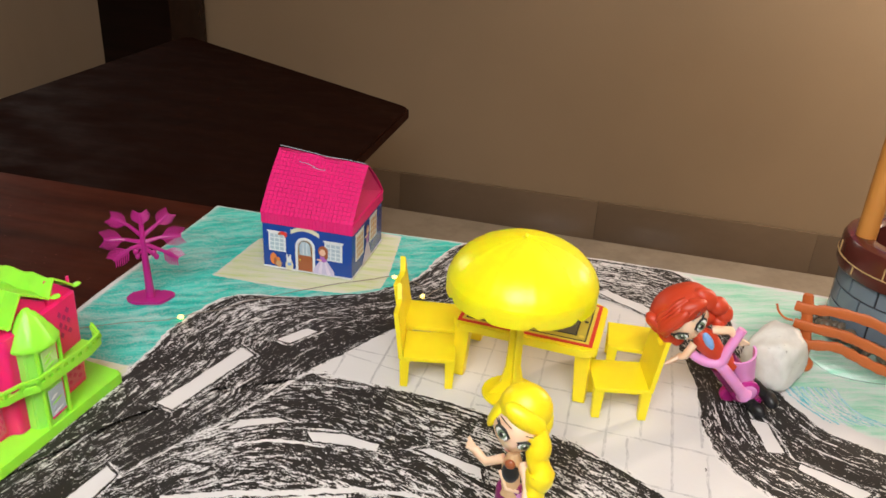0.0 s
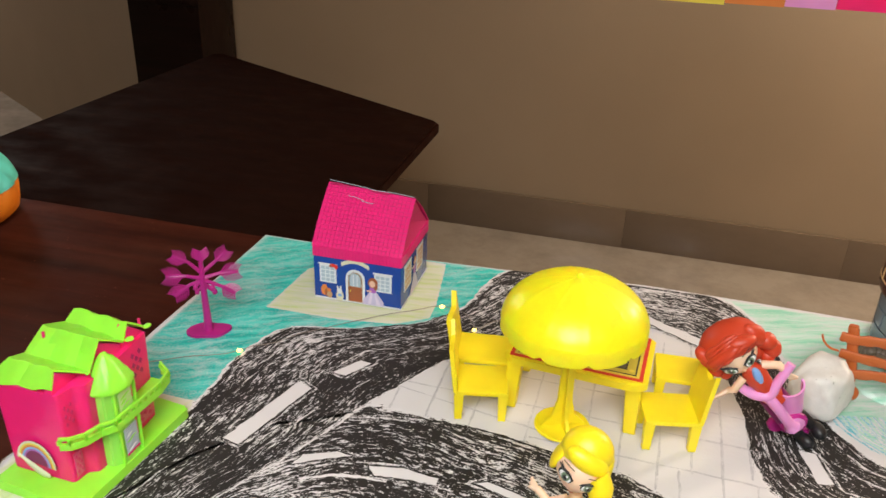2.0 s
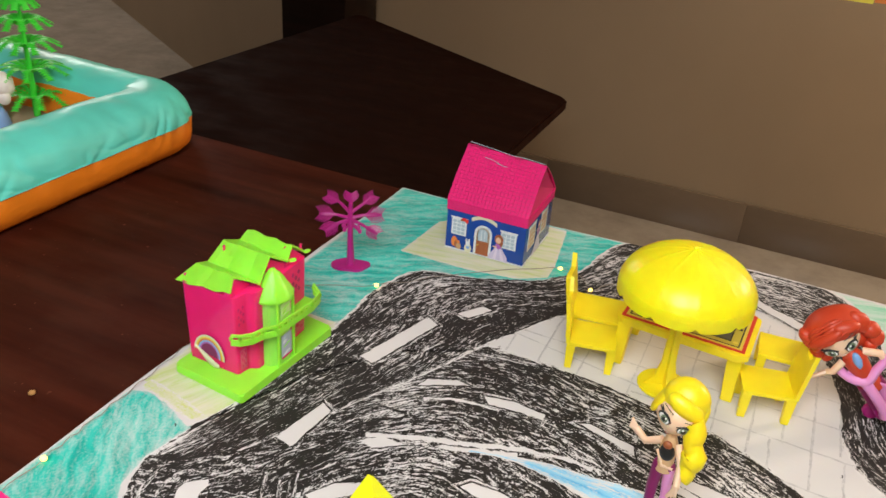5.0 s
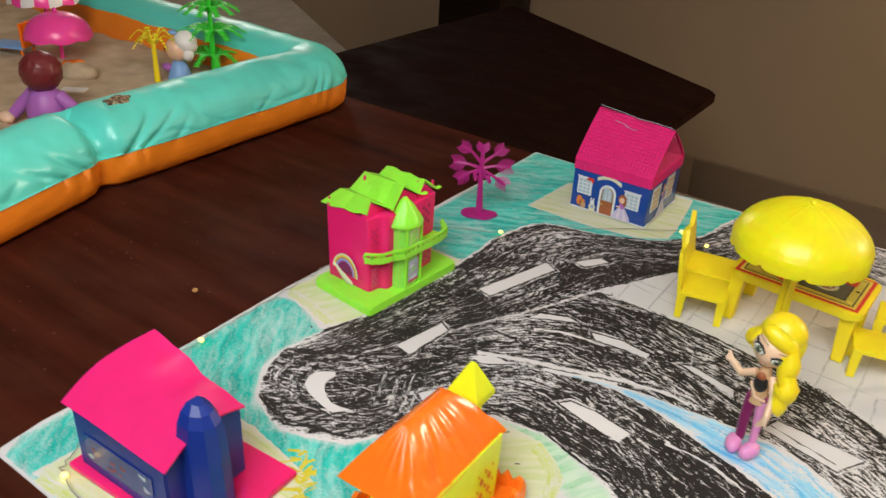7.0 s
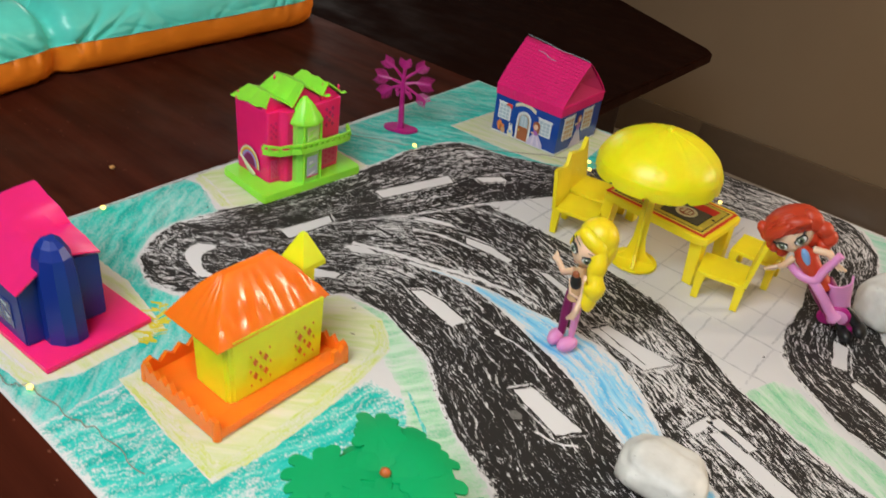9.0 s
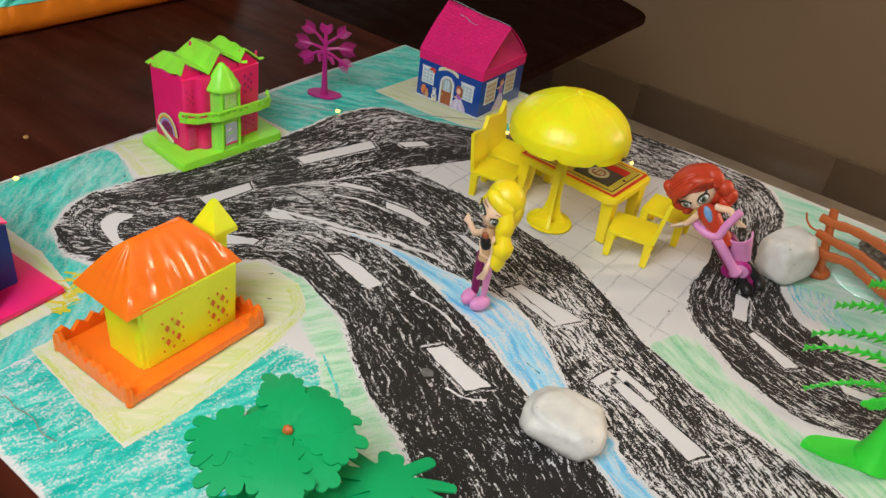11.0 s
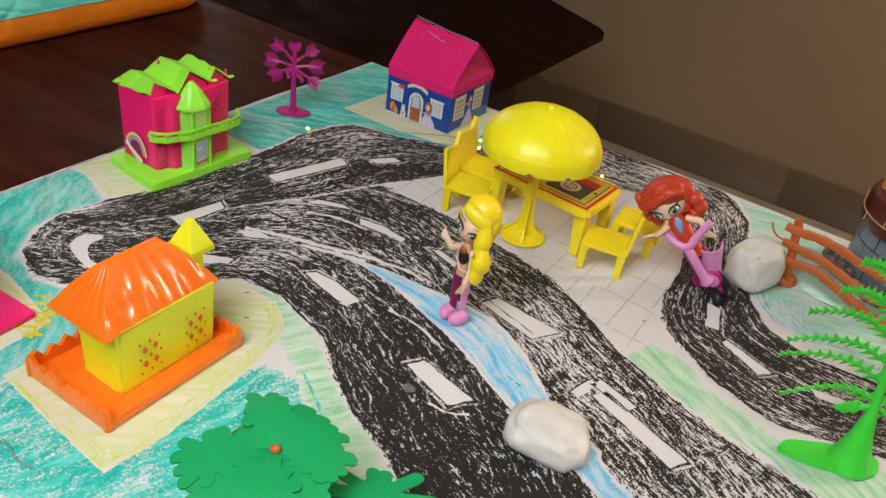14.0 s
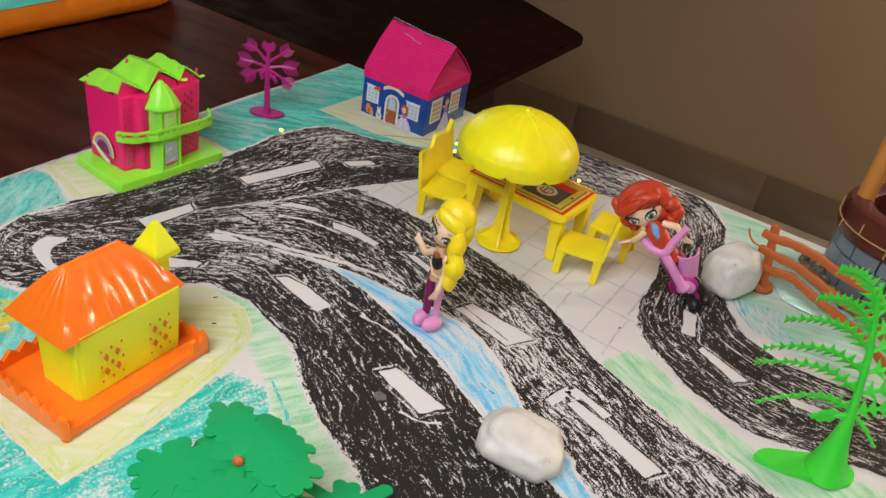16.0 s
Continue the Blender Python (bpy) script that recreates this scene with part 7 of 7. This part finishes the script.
for line_ in ([(0.4935, -0.1040, 0.0500), (0.5039, -0.1060, 0.0496), (0.5176, -0.1075, 0.0513), (0.5370, -0.1104, 0.0505), (0.5558, -0.1142, 0.0464), (0.5777, -0.1185, 0.0446), (0.6000, -0.1420, 0.0430), (0.6200, -0.1720, 0.0420)],
              [(0.4955, -0.1042, 0.0370), (0.5083, -0.1068, 0.0364), (0.5268, -0.1090, 0.0358), (0.5447, -0.1119, 0.0318), (0.5638, -0.1158, 0.0272), (0.5783, -0.1187, 0.0260), (0.6000, -0.1420, 0.0260), (0.6200, -0.1720, 0.0260)],
              [(0.4968, -0.1044, 0.0230), (0.5088, -0.1068, 0.0233), (0.5248, -0.1088, 0.0258), (0.5367, -0.1103, 0.0224), (0.5502, -0.1130, 0.0184), (0.5629, -0.1156, 0.0158), (0.5900, -0.1340, 0.0140), (0.6200, -0.1720, 0.0130)]):
    part("rail", strap([Vector(p) for p in line_], 0.0034, 0.0016), M["rust"], fence)
bm = bmesh.new()
tube(bm, smooth_line([Vector(p) - FENCE for p in ((0.4950, -0.1040, 0.0380), (0.4896, -0.1020, 0.0381), (0.4850, -0.1005, 0.0417), (0.4828, -0.1000, 0.0467))], 6), 0.0008, 5)
part("twig", bm, M["rust"], fence)

sheet = thing("clear_sheet", (0.548, -0.082, 0.0006), "clear glossy plastic sheet under the fence and pebbles", "plastic sheet")
bm = bmesh.new()
prism(bm, [(0.034 * math.cos(a) * (1 + 0.12 * math.sin(3 * a)), 0.026 * math.sin(a) * (1 + 0.10 * math.cos(2 * a))) for a in [2 * math.pi * k / 36 for k in range(36)]], 0.0, 0.0007, taper=0.995)
mat, nt, b = nodes_of("clear_plastic")
b.inputs["Base Color"].default_value = (0.94, 0.97, 0.95, 1)
b.inputs["Transmission Weight"].default_value = 1.0
b.inputs["Roughness"].default_value = 0.04
b.inputs["IOR"].default_value = 1.12
ob = part("film", bm, mat, sheet, smooth=20)
ob.visible_shadow = False

stones = thing("pebble_cluster", (0.551, -0.072, 0.0014), "glued brown pebbles with dry leaves by the fence", "pebbles", kind="stuff")
bm = bmesh.new()
rnd = random.Random(11)
for k in range(44):
    a, r = radians(196 + 88 * k / 43 + rnd.uniform(-3, 3)), 0.0590 + 0.0075 * (k % 2) + rnd.uniform(-0.001, 0.001)
    blob(bm, (0.0390 + r * math.cos(a), 0.0570 + r * math.sin(a), 0.0040 + rnd.uniform(0, 0.0045)), (rnd.uniform(0.0038, 0.0056), rnd.uniform(0.0032, 0.0046), 0.0042), 0, (0, 0, rnd.uniform(0, 180)), 2, 0.2, 150)
part("pebbles", bm, M["pebble_brown"], stones)
for a, r, turn in ((238, 0.0665, 20), (252, 0.0680, -30), (268, 0.0660, 60)):
    bm = bmesh.new()
    blob(bm, (0.0390 + r * math.cos(radians(a)), 0.0570 + r * math.sin(radians(a)), 0.0098), (0.0062, 0.0030, 0.0010), 0, (10, 15, turn), 2)
    part("dry_leaf", bm, M["print_yellow"], stones, "dry yellow leaf")

well = thing("toy_well", (0.5900, -0.0150, 0.0022), "glossy painted toy well, grey bricks, brown rim", "toy well")
bm = bmesh.new()
lathe(bm, [(0.0, 0.0), (0.0500, 0.0), (0.0505, 0.004), (0.0500, 0.044)], 48)
part("wall", bm, M["mortar"], well).data.materials[0] = M["black"]
for row in range(3):
    for k in range(14):
        a0 = 2 * math.pi * (k + 0.5 * (row % 2)) / 14
        bm = bmesh.new()
        z0, z1 = 0.0022 + 0.0145 * row, 0.0153 + 0.0145 * row
        ring = []
        for r in (0.0495, 0.0514):
            for z in (z0, z1):
                ring.append([bm.verts.new((r * math.cos(a0 + 0.418 * j / 5), r * math.sin(a0 + 0.418 * j / 5), z)) for j in range(6)])
        il, ih, ol, oh = ring
        for j in range(5):
            bm.faces.new((ol[j], ol[j + 1], oh[j + 1], oh[j]))
            bm.faces.new((oh[j], oh[j + 1], ih[j + 1], ih[j]))
            bm.faces.new((il[j], il[j + 1], ol[j + 1], ol[j]))
        bm.faces.new((il[0], ol[0], oh[0], ih[0]))
        bm.faces.new((ol[5], il[5], ih[5], oh[5]))
        part("brick", bm, M["grey_gloss"], well, smooth=30)
bm = bmesh.new()
lathe(bm, [(0.0490, 0.0440), (0.0545, 0.0450), (0.0555, 0.0480), (0.0550, 0.0660), (0.0530, 0.0700), (0.0490, 0.0715), (0.0385, 0.0715), (0.0350, 0.0690), (0.0345, 0.020), (0.0, 0.020)], 48)
rim = part("rim", bm, M["brown_gloss"], well, "glossy dark brown rim")
bm = bmesh.new()
for z in (0.0545,):
    pts = [(0.0556 * math.cos(2 * math.pi * k / 40), 0.0556 * math.sin(2 * math.pi * k / 40), z) for k in range(41)]
    tube(bm, pts, 0.0006, 5)
for k in range(14):
    a = 2 * math.pi * k / 14
    z0, z1 = ((0.0475, 0.0545), (0.0545, 0.0640))[k % 2]
    tube(bm, [(0.0556 * math.cos(a), 0.0556 * math.sin(a), z0), (0.0554 * math.cos(a), 0.0554 * math.sin(a), z1)], 0.0006, 5)
part("mortar_line", bm, M["mortar"], rim)
for s in (-1, 1):
    bm = bmesh.new()
    tube(bm, [(s * 0.042, -0.004, 0.066), (s * 0.042, -0.004, 0.10), (s * 0.042, -0.004, 0.260)], 0.0072, 14)
    part("post", bm, M["wood_stick"], well, "orange-brown wooden post")
# ---- string of tiny warm lights ----
spots = [(0.252, -0.582, 0.002), (0.213, -0.582, 0.002), (0.193, -0.587, 0.002), (0.157, -0.592, 0.003), (0.143, -0.599, 0.002), (0.105, -0.600, 0.002), (0.052, -0.591, 0.003), (0.040, -0.580, 0.002), (0.012, -0.53, 0.002), (0.008, -0.463, 0.003), (0.006, -0.430, 0.002), (0.004, -0.382, 0.002), (0.002, -0.333, 0.002), (0.004, -0.30, 0.002), (0.012, -0.235, 0.003), (0.077, -0.189, 0.003), (0.13, -0.132, 0.002), (0.202, -0.078, 0.003),
         (0.235, -0.10, 0.003), (0.2495, -0.168, 0.043), (0.29, -0.132, 0.047), (0.351, -0.139, 0.0475)]
string = thing("string_lights", (0, 0, 0), "thin wire string of tiny warm lights on the drawing", "string lights")
bm = bmesh.new()
wire = smooth_line(spots, 8)
tube(bm, [(p.x + 0.0012 * math.sin(i * 1.7), p.y + 0.0012 * math.cos(i * 1.3), max(p.z, 0.0022)) for i, p in enumerate(wire)], 0.0003, 5)
part("wire", bm, M["wire"], string)
for i in (3, 6, 9, 15, 17, 19, 21):
    bm = bmesh.new()
    blob(bm, spots[i], (0.0021, 0.0019, 0.0015) if spots[i][2] < 0.02 else (0.0015, 0.0015, 0.0015), level=2)
    part("bulb", bm, M["led"], string, "glowing warm white bulb")
# no bulb here: a glowing dot painted in for an amber reflection on the wood
bm = bmesh.new()
blob(bm, (-0.049, -0.4225, 0.0008), (0.0024, 0.0024, 0.0016), level=2)
part("bulb", bm, M["amber_spot"], string, "faint amber light reflection on the table, made as a glowing dot")

# ---- inflatable sand pool ----
pool = thing("inflatable_pool", (0, 0, 0.0), "teal and orange inflatable pool filled with sand", "inflatable pool")


def rounded(x0, x1, y0, y1, r, n=10, run=40):
    """Centre line of the ring, with the outward direction."""
    out = []
    for (cx, cy), a0 in (((x1 - r, y1 - r), 0), ((x0 + r, y1 - r), 90), ((x0 + r, y0 + r), 180), ((x1 - r, y0 + r), 270)):
        for k in range(n + 1):
            a = radians(a0 + 90 * k / n)
            out.append((Vector((cx + r * math.cos(a), cy + r * math.sin(a), 0)), Vector((math.cos(a), math.sin(a), 0))))
    full = []
    for (p, d), (q, e) in zip(out, out[1:] + out[:1]):
        m = max(1, int((q - p).length / 0.0022)) if p.x > -0.5 and q.x > -0.5 else max(1, int((q - p).length / 0.012))
        for k in range(m):
            t = k / m
            full.append((p.lerp(q, t), d.lerp(e, t).normalized()))
    return full


centre = rounded(-1.02, -0.292, -0.545, -0.040, 0.030)


def side_bend(p):
    """The near half of the side swings out beyond a pinched weld."""
    return max(0.0, -0.365 - p.y) * 0.25 if p.x > -0.5 else 0.0


# short creases that run up from the seam: along the side, depth, half width, slant
CREASES = [(-0.338, 0.0075, 0.0042, 1.3), (-0.322, 0.0046, 0.0030, 1.9), (-0.386, 0.0052, 0.0040, -1.4), (-0.409, 0.0036, 0.0032, -2.0), (-0.283, 0.0018, 0.0040, 1.2), (-0.236, 0.0016, 0.0050, -0.9), (-0.176, 0.0012, 0.0044, 1.5), (-0.121, 0.0014, 0.0034, -0.7), (-0.094, 0.0022, 0.0024, 0.8), (-0.079, 0.0026, 0.0020, 0.5), (-0.066, 0.0030, 0.0018, 0.2), (-0.054, 0.0034, 0.0018, -0.2)]


def ring_part(name, profile, mat, label, seed):
    if len(profile) > 8:
        profile = [(q.x, q.y) for q in smooth_line([(a, b, 0) for a, b in profile], 4)]
    bm = bmesh.new()
    rings = []
    for p, d in centre:
        ring = []
        pinch = math.exp(-((p.y + 0.362) / 0.010) ** 2) if p.x > -0.5 else 0.0
        corner = max(0.0, 1 - (Vector((-0.30, -0.045, 0)) - p).length / 0.10)
        for off, z in profile:
            top = max(0.0, min(1.0, (z - 0.02) / 0.05))
            fold = 0.0016 * noise.noise((p.x * 18, p.y * 18, off * 30 + seed)) + 0.0011 * noise.noise((p.x * 52, p.y * 52, off * 46 + z * 40 + seed)) * (z > 0.034)
            outer = max(0.0, min(1.0, (off + 0.005) / 0.05))
            crease = 0.0
            if p.x > -0.5:
                for at_y, deep, wide, slant in CREASES:
                    lean = at_y + (z - 0.033) * slant
                    crease -= deep * math.exp(-((p.y - lean) / (wide * (1 + 14 * max(0.0, z - 0.033)))) ** 2) * max(0.0, 1 - max(0.0, z - 0.033) / 0.036) * (1.0 if z > 0.032 else 0.45) * outer
            if p.x > -0.5 and z > 0.034:
                ridge_ = abs(noise.noise((p.y * 21 + z * 26, z * 30 - p.y * 6, seed + 4.0)))
                crease -= 0.0022 * max(0.0, 1 - ridge_ * 6.5) * outer * max(0.0, 1 - (z - 0.034) / 0.036) * (0.35 + 0.65 * abs(noise.noise((p.y * 9, 1.7, 0))) * 2)
            o = off * (1 - 0.24 * pinch) + fold + crease
            zz = z + fold * 1.2 - 0.016 * pinch * top * (off > -0.02) + crease * 0.5 - 0.003 * corner * top
            ring.append(bm.verts.new((p.x + d.x * o + side_bend(p), p.y + d.y * o, max(zz, 0.0))))
        rings.append(ring)
    for a, b in zip(rings, rings[1:] + rings[:1]):
        for k in range(len(profile) - 1):
            bm.faces.new((a[k], b[k], b[k + 1], a[k + 1]))
    bmesh.ops.recalc_face_normals(bm, faces=bm.faces)
    return part(name, bm, M[mat], pool, label, smooth=180)


ring_part("upper_ring", [(0.0490, 0.0330), (0.0492, 0.0350), (0.0480, 0.0410), (0.0450, 0.0490), (0.0390, 0.0570), (0.0300, 0.0640), (0.0180, 0.0690), (0.0050, 0.0710), (-0.0080, 0.0695), (-0.0190, 0.0645), (-0.0265, 0.0570), (-0.0300, 0.0490)], "teal_vinyl", "shiny creased teal vinyl ring", 1.0)
ring_part("lower_ring", [(0.0240, 0.0), (0.0415, 0.0008), (0.0470, 0.0055), (0.0494, 0.0150), (0.0496, 0.0260), (0.0490, 0.0332)], "orange_vinyl", "orange vinyl lower ring", 1.0)
ring_part("inner_wall", [(-0.0295, 0.0500), (-0.0330, 0.0440), (-0.0360, 0.0300), (-0.0370, 0.0100)], "orange_vinyl", "orange vinyl inner wall", 3.0)
ring_part("weld", [(0.0488, 0.0324), (0.0500, 0.0330), (0.0500, 0.0335), (0.0488, 0.0341)], "teal_vinyl", "flat weld seam", 1.0)
bm = bmesh.new()
prism(bm, [(0.008 * (1 + 0.25 * math.sin(3 * a)) * math.cos(a) - 0.283, 0.013 * (1 + 0.15 * math.sin(5 * a)) * math.sin(a) - 0.318) for a in [2 * math.pi * k / 22 for k in range(22)]], 0.066, 0.0712)
part("sandy_patch", bm, M["worn"], pool, "brown sandy worn patch")

mat, nt, b = nodes_of("damp_sand")
v = coords(nt)
nt.links.new(ramp(nt, noise_of(nt, v, 28.0, 4.0), [(0.3, (0.42, 0.31, 0.20)), (0.7, (0.64, 0.50, 0.35))]), b.inputs["Base Color"])
b.inputs["Roughness"].default_value = 0.9
bump(nt, b, noise_of(nt, v, 600.0, 3.0), 0.6, 0.002)
M["sand"] = mat
bm = bmesh.new()
NX, NY = 70, 52
grid = []
for j in range(NY + 1):
    grid.append([])
    for i in range(NX + 1):
        x, y = -0.995 + 0.678 * i / NX, -0.520 + 0.455 * j / NY
        z = 0.019 + 0.009 * noise.noise((x * 9, y * 9, 2)) + 0.004 * noise.noise((x * 34, y * 34, 5))
        grid[-1].append(bm.verts.new((x, y, z)))
for j in range(NY):
    for i in range(NX):
        bm.faces.new((grid[j][i], grid[j][i + 1], grid[j + 1][i + 1], grid[j + 1][i]))
tagged(part("sand", bm, M["sand"], None, smooth=180), "damp brown sand inside the inflatable pool", "sand", kind="stuff")

# ---- toys in the sand ----
def parasol_toy(place, radius, rise, z0, keys, label, tilt=(0, 0)):
    t = thing("toy_parasol", place, label, "parasol", "parasols in the sand")
    bm = bmesh.new()
    tube(bm, [(0, 0, -0.004), (0, 0, z0 + rise * 0.9)], 0.0026, 10)
    part("stem", bm, M[keys[0]], t)
    bm = bmesh.new()
    n = 64
    prof = [(radius * math.cos(math.pi / 2 * k / 12) ** 0.9 if k < 12 else 0.0, z0 + rise * math.sin(math.pi / 2 * k / 12)) for k in range(13)]
    lathe(bm, prof, n, wave=lambda r, z, a: (r * (1 + 0.03 * abs(math.sin(4 * a))), z - 0.0025 * abs(math.sin(4 * a)) * (r / radius) ** 3))
    if len(keys) > 1:
        for f in bm.faces:
            c = f.calc_center_median()
            f.material_index = int((math.atan2(c.y, c.x) + math.pi) / (2 * math.pi) * 16) % 2
    part("canopy", bm, [M[k] for k in keys], t, smooth=60)
    bm = bmesh.new()
    blob(bm, (0, 0, z0 + rise + 0.002), (0.003, 0.003, 0.004), level=2)
    part("finial", bm, M[keys[0]], t)
    return t


parasol_toy((-0.593, -0.192, 0.018), 0.0400, 0.0290, 0.0330, ["bubble_pink"], "hot pink plastic toy parasol standing in the sand")
parasol_toy((-0.690, -0.150, 0.018), 0.0450, 0.0330, 0.0560, ["bubble_pink", "white"], "pink and white striped toy parasol in the sand")

ypalm = thing("toy_palm", (-0.4400, -0.1620, 0.014), "small yellow plastic toy palm in the sand", "toy tree", "toy trees")
bm = bmesh.new()
tube(bm, [(0, 0, 0), (0, 0, 0.02), (0, 0, 0.048)], [0.0040, 0.0032, 0.0026], 10)
part("trunk", bm, M["yellow"], ypalm)
for k in range(11):
    a = 2 * math.pi * k / 11
    up = 0.010 if k % 2 else 0.002
    bm = bmesh.new()
    toothed_frond(bm, [(0, 0, 0.048), (0.013 * math.cos(a), 0.013 * math.sin(a), 0.057 + up), (0.026 * math.cos(a), 0.026 * math.sin(a), 0.047 + up)], Vector((-math.sin(a), math.cos(a), 0)), 0.0050, 8, wide=0.0012, rib=0.0010)
    part("frond", bm, M["yellow"], ypalm)

pine = thing("toy_tree", (-0.4240, -0.0880, 0.014), "green plastic toy tree with tiers of feathery branches", "toy tree", "toy trees")
bm = bmesh.new()
tube(bm, [(0, 0, 0), (0, 0, 0.06), (0, 0, 0.135)], [0.0040, 0.0030, 0.0016], 10)
part("trunk", bm, M["neon_green"], pine)
for tier, (z, length) in enumerate(((0.022, 0.046), (0.052, 0.042), (0.080, 0.036), (0.104, 0.030), (0.124, 0.020))):
    for k in range(11):
        a = 2 * math.pi * k / 11 + tier * 0.35
        c, s = math.cos(a), math.sin(a)
        bm = bmesh.new()
        toothed_frond(bm, [(0, 0, z), (c * length * 0.5, s * length * 0.5, z + 0.010), (c * length, s * length, z + 0.002)], Vector((-s, c, 0)), 0.0090, 13, wide=0.0018, rib=0.0012)
        part("branch", bm, M["neon_green"], pine)


def sand_doll_a(bm):
    # maroon hair, violet top, skin
    blob(bm, (0, 0, 0.058), (0.0205, 0.0200, 0.0205), 0, (0, 0, 0), 4, 0.10, 260)
    tube(bm, [(0, 0, 0.0), (0, 0, 0.018), (0, 0, 0.034), (0, 0, 0.042)], [0.020, 0.021, 0.017, 0.008], 16, 1)
    tube(bm, [(-0.014, -0.004, 0.034), (-0.024, -0.012, 0.022), (-0.030, -0.022, 0.010)], [0.0075, 0.0070, 0.0060], 10, 1)
    tube(bm, [(0.014, 0.006, 0.034), (0.024, 0.012, 0.024), (0.030, 0.018, 0.014)], [0.0075, 0.0070, 0.0060], 10, 1)
    blob(bm, (-0.032, -0.028, 0.008), (0.0100, 0.0070, 0.0065), 2)


def sand_doll_b(bm):
    # white hair, blue dress, skin, black
    blob(bm, (0, 0, 0.040), (0.0150, 0.0140, 0.0150), 2)
    blob(bm, (0.006, 0.007, 0.0475), (0.0160, 0.0145, 0.0150), 0, (0, 0, 0), 3, 0.10, 130)
    blob(bm, (0.015, 0.004, 0.036), (0.0065, 0.0070, 0.0085), 0, (0, 0, 0), 3, 0.10, 130)
    blob(bm, (-0.004, -0.002, 0.060), (0.0060, 0.0050, 0.0030), 1)
    tube(bm, [(0, 0, 0.0), (0, 0, 0.016), (0, 0, 0.028)], [0.016, 0.012, 0.006], 14, 1)
    blob(bm, (-0.0105, -0.0095, 0.040), (0.0026, 0.0022, 0.0034), 3, level=2)
    blob(bm, (-0.010, -0.010, 0.018), (0.0080, 0.0060, 0.0050), 4)


doll("doll", (-0.4000, -0.3250, 0.016), 0, (0, 0, 0), "doll with maroon hair and violet top in sand", ["maroon_hair", "violet", "skin"], sand_doll_a)
doll("doll", (-0.4340, -0.1330, 0.014), 0, (0, 0, 0), "doll with white hair and blue dress in sand", ["white", "sky", "skin", "black", "violet"], sand_doll_b)

lounger = thing("toy_lounger", (-0.660, -0.215, 0.018), "blue and orange plastic toy lounger in the sand", "toy lounger", turn=25)
bm = bmesh.new()
box(bm, (-0.030, -0.014, 0.010), (0.020, 0.014, 0.014), 0.001)
part("seat", bm, M["sky"], lounger)
bm = bmesh.new()
vs = box(bm, (0.018, -0.014, 0.012), (0.022, 0.014, 0.044), 0.001)
part("backrest", bm, M["orange"], lounger, "orange backrest")
for x in (-0.026, 0.016):
    for y in (-0.012, 0.012):
        bm = bmesh.new()
        tube(bm, [(x, y, 0.0), (x, y, 0.0105)], 0.0018, 8)
        part("leg", bm, M["orange"], lounger)
mound = thing("toy_bucket", (-0.535, -0.215, 0.018), "small orange toy bucket tipped over in sand", "toy bucket")
bm = bmesh.new()
tube(bm, [(-0.012, 0, 0.008), (0.012, 0.004, 0.010)], [0.007, 0.010], 14)
part("body", bm, M["orange"], mound)
bm = bmesh.new()
blob(bm, (0.010, 0.002, 0.004), (0.026, 0.018, 0.014), 0, (0, 0, 0), 3, 0.25, 60)
part("sand_mound", bm, M["sand"], mound)
tag_ = thing("paper_tag", (-0.455, -0.262, 0.0275), "small white paper tag lying on the sand", "tag", turn=35)
bm = bmesh.new()
box(bm, (-0.014, -0.007, 0), (0.014, 0.007, 0.0008))
part("card", bm, M["white"], tag_, smooth=0)
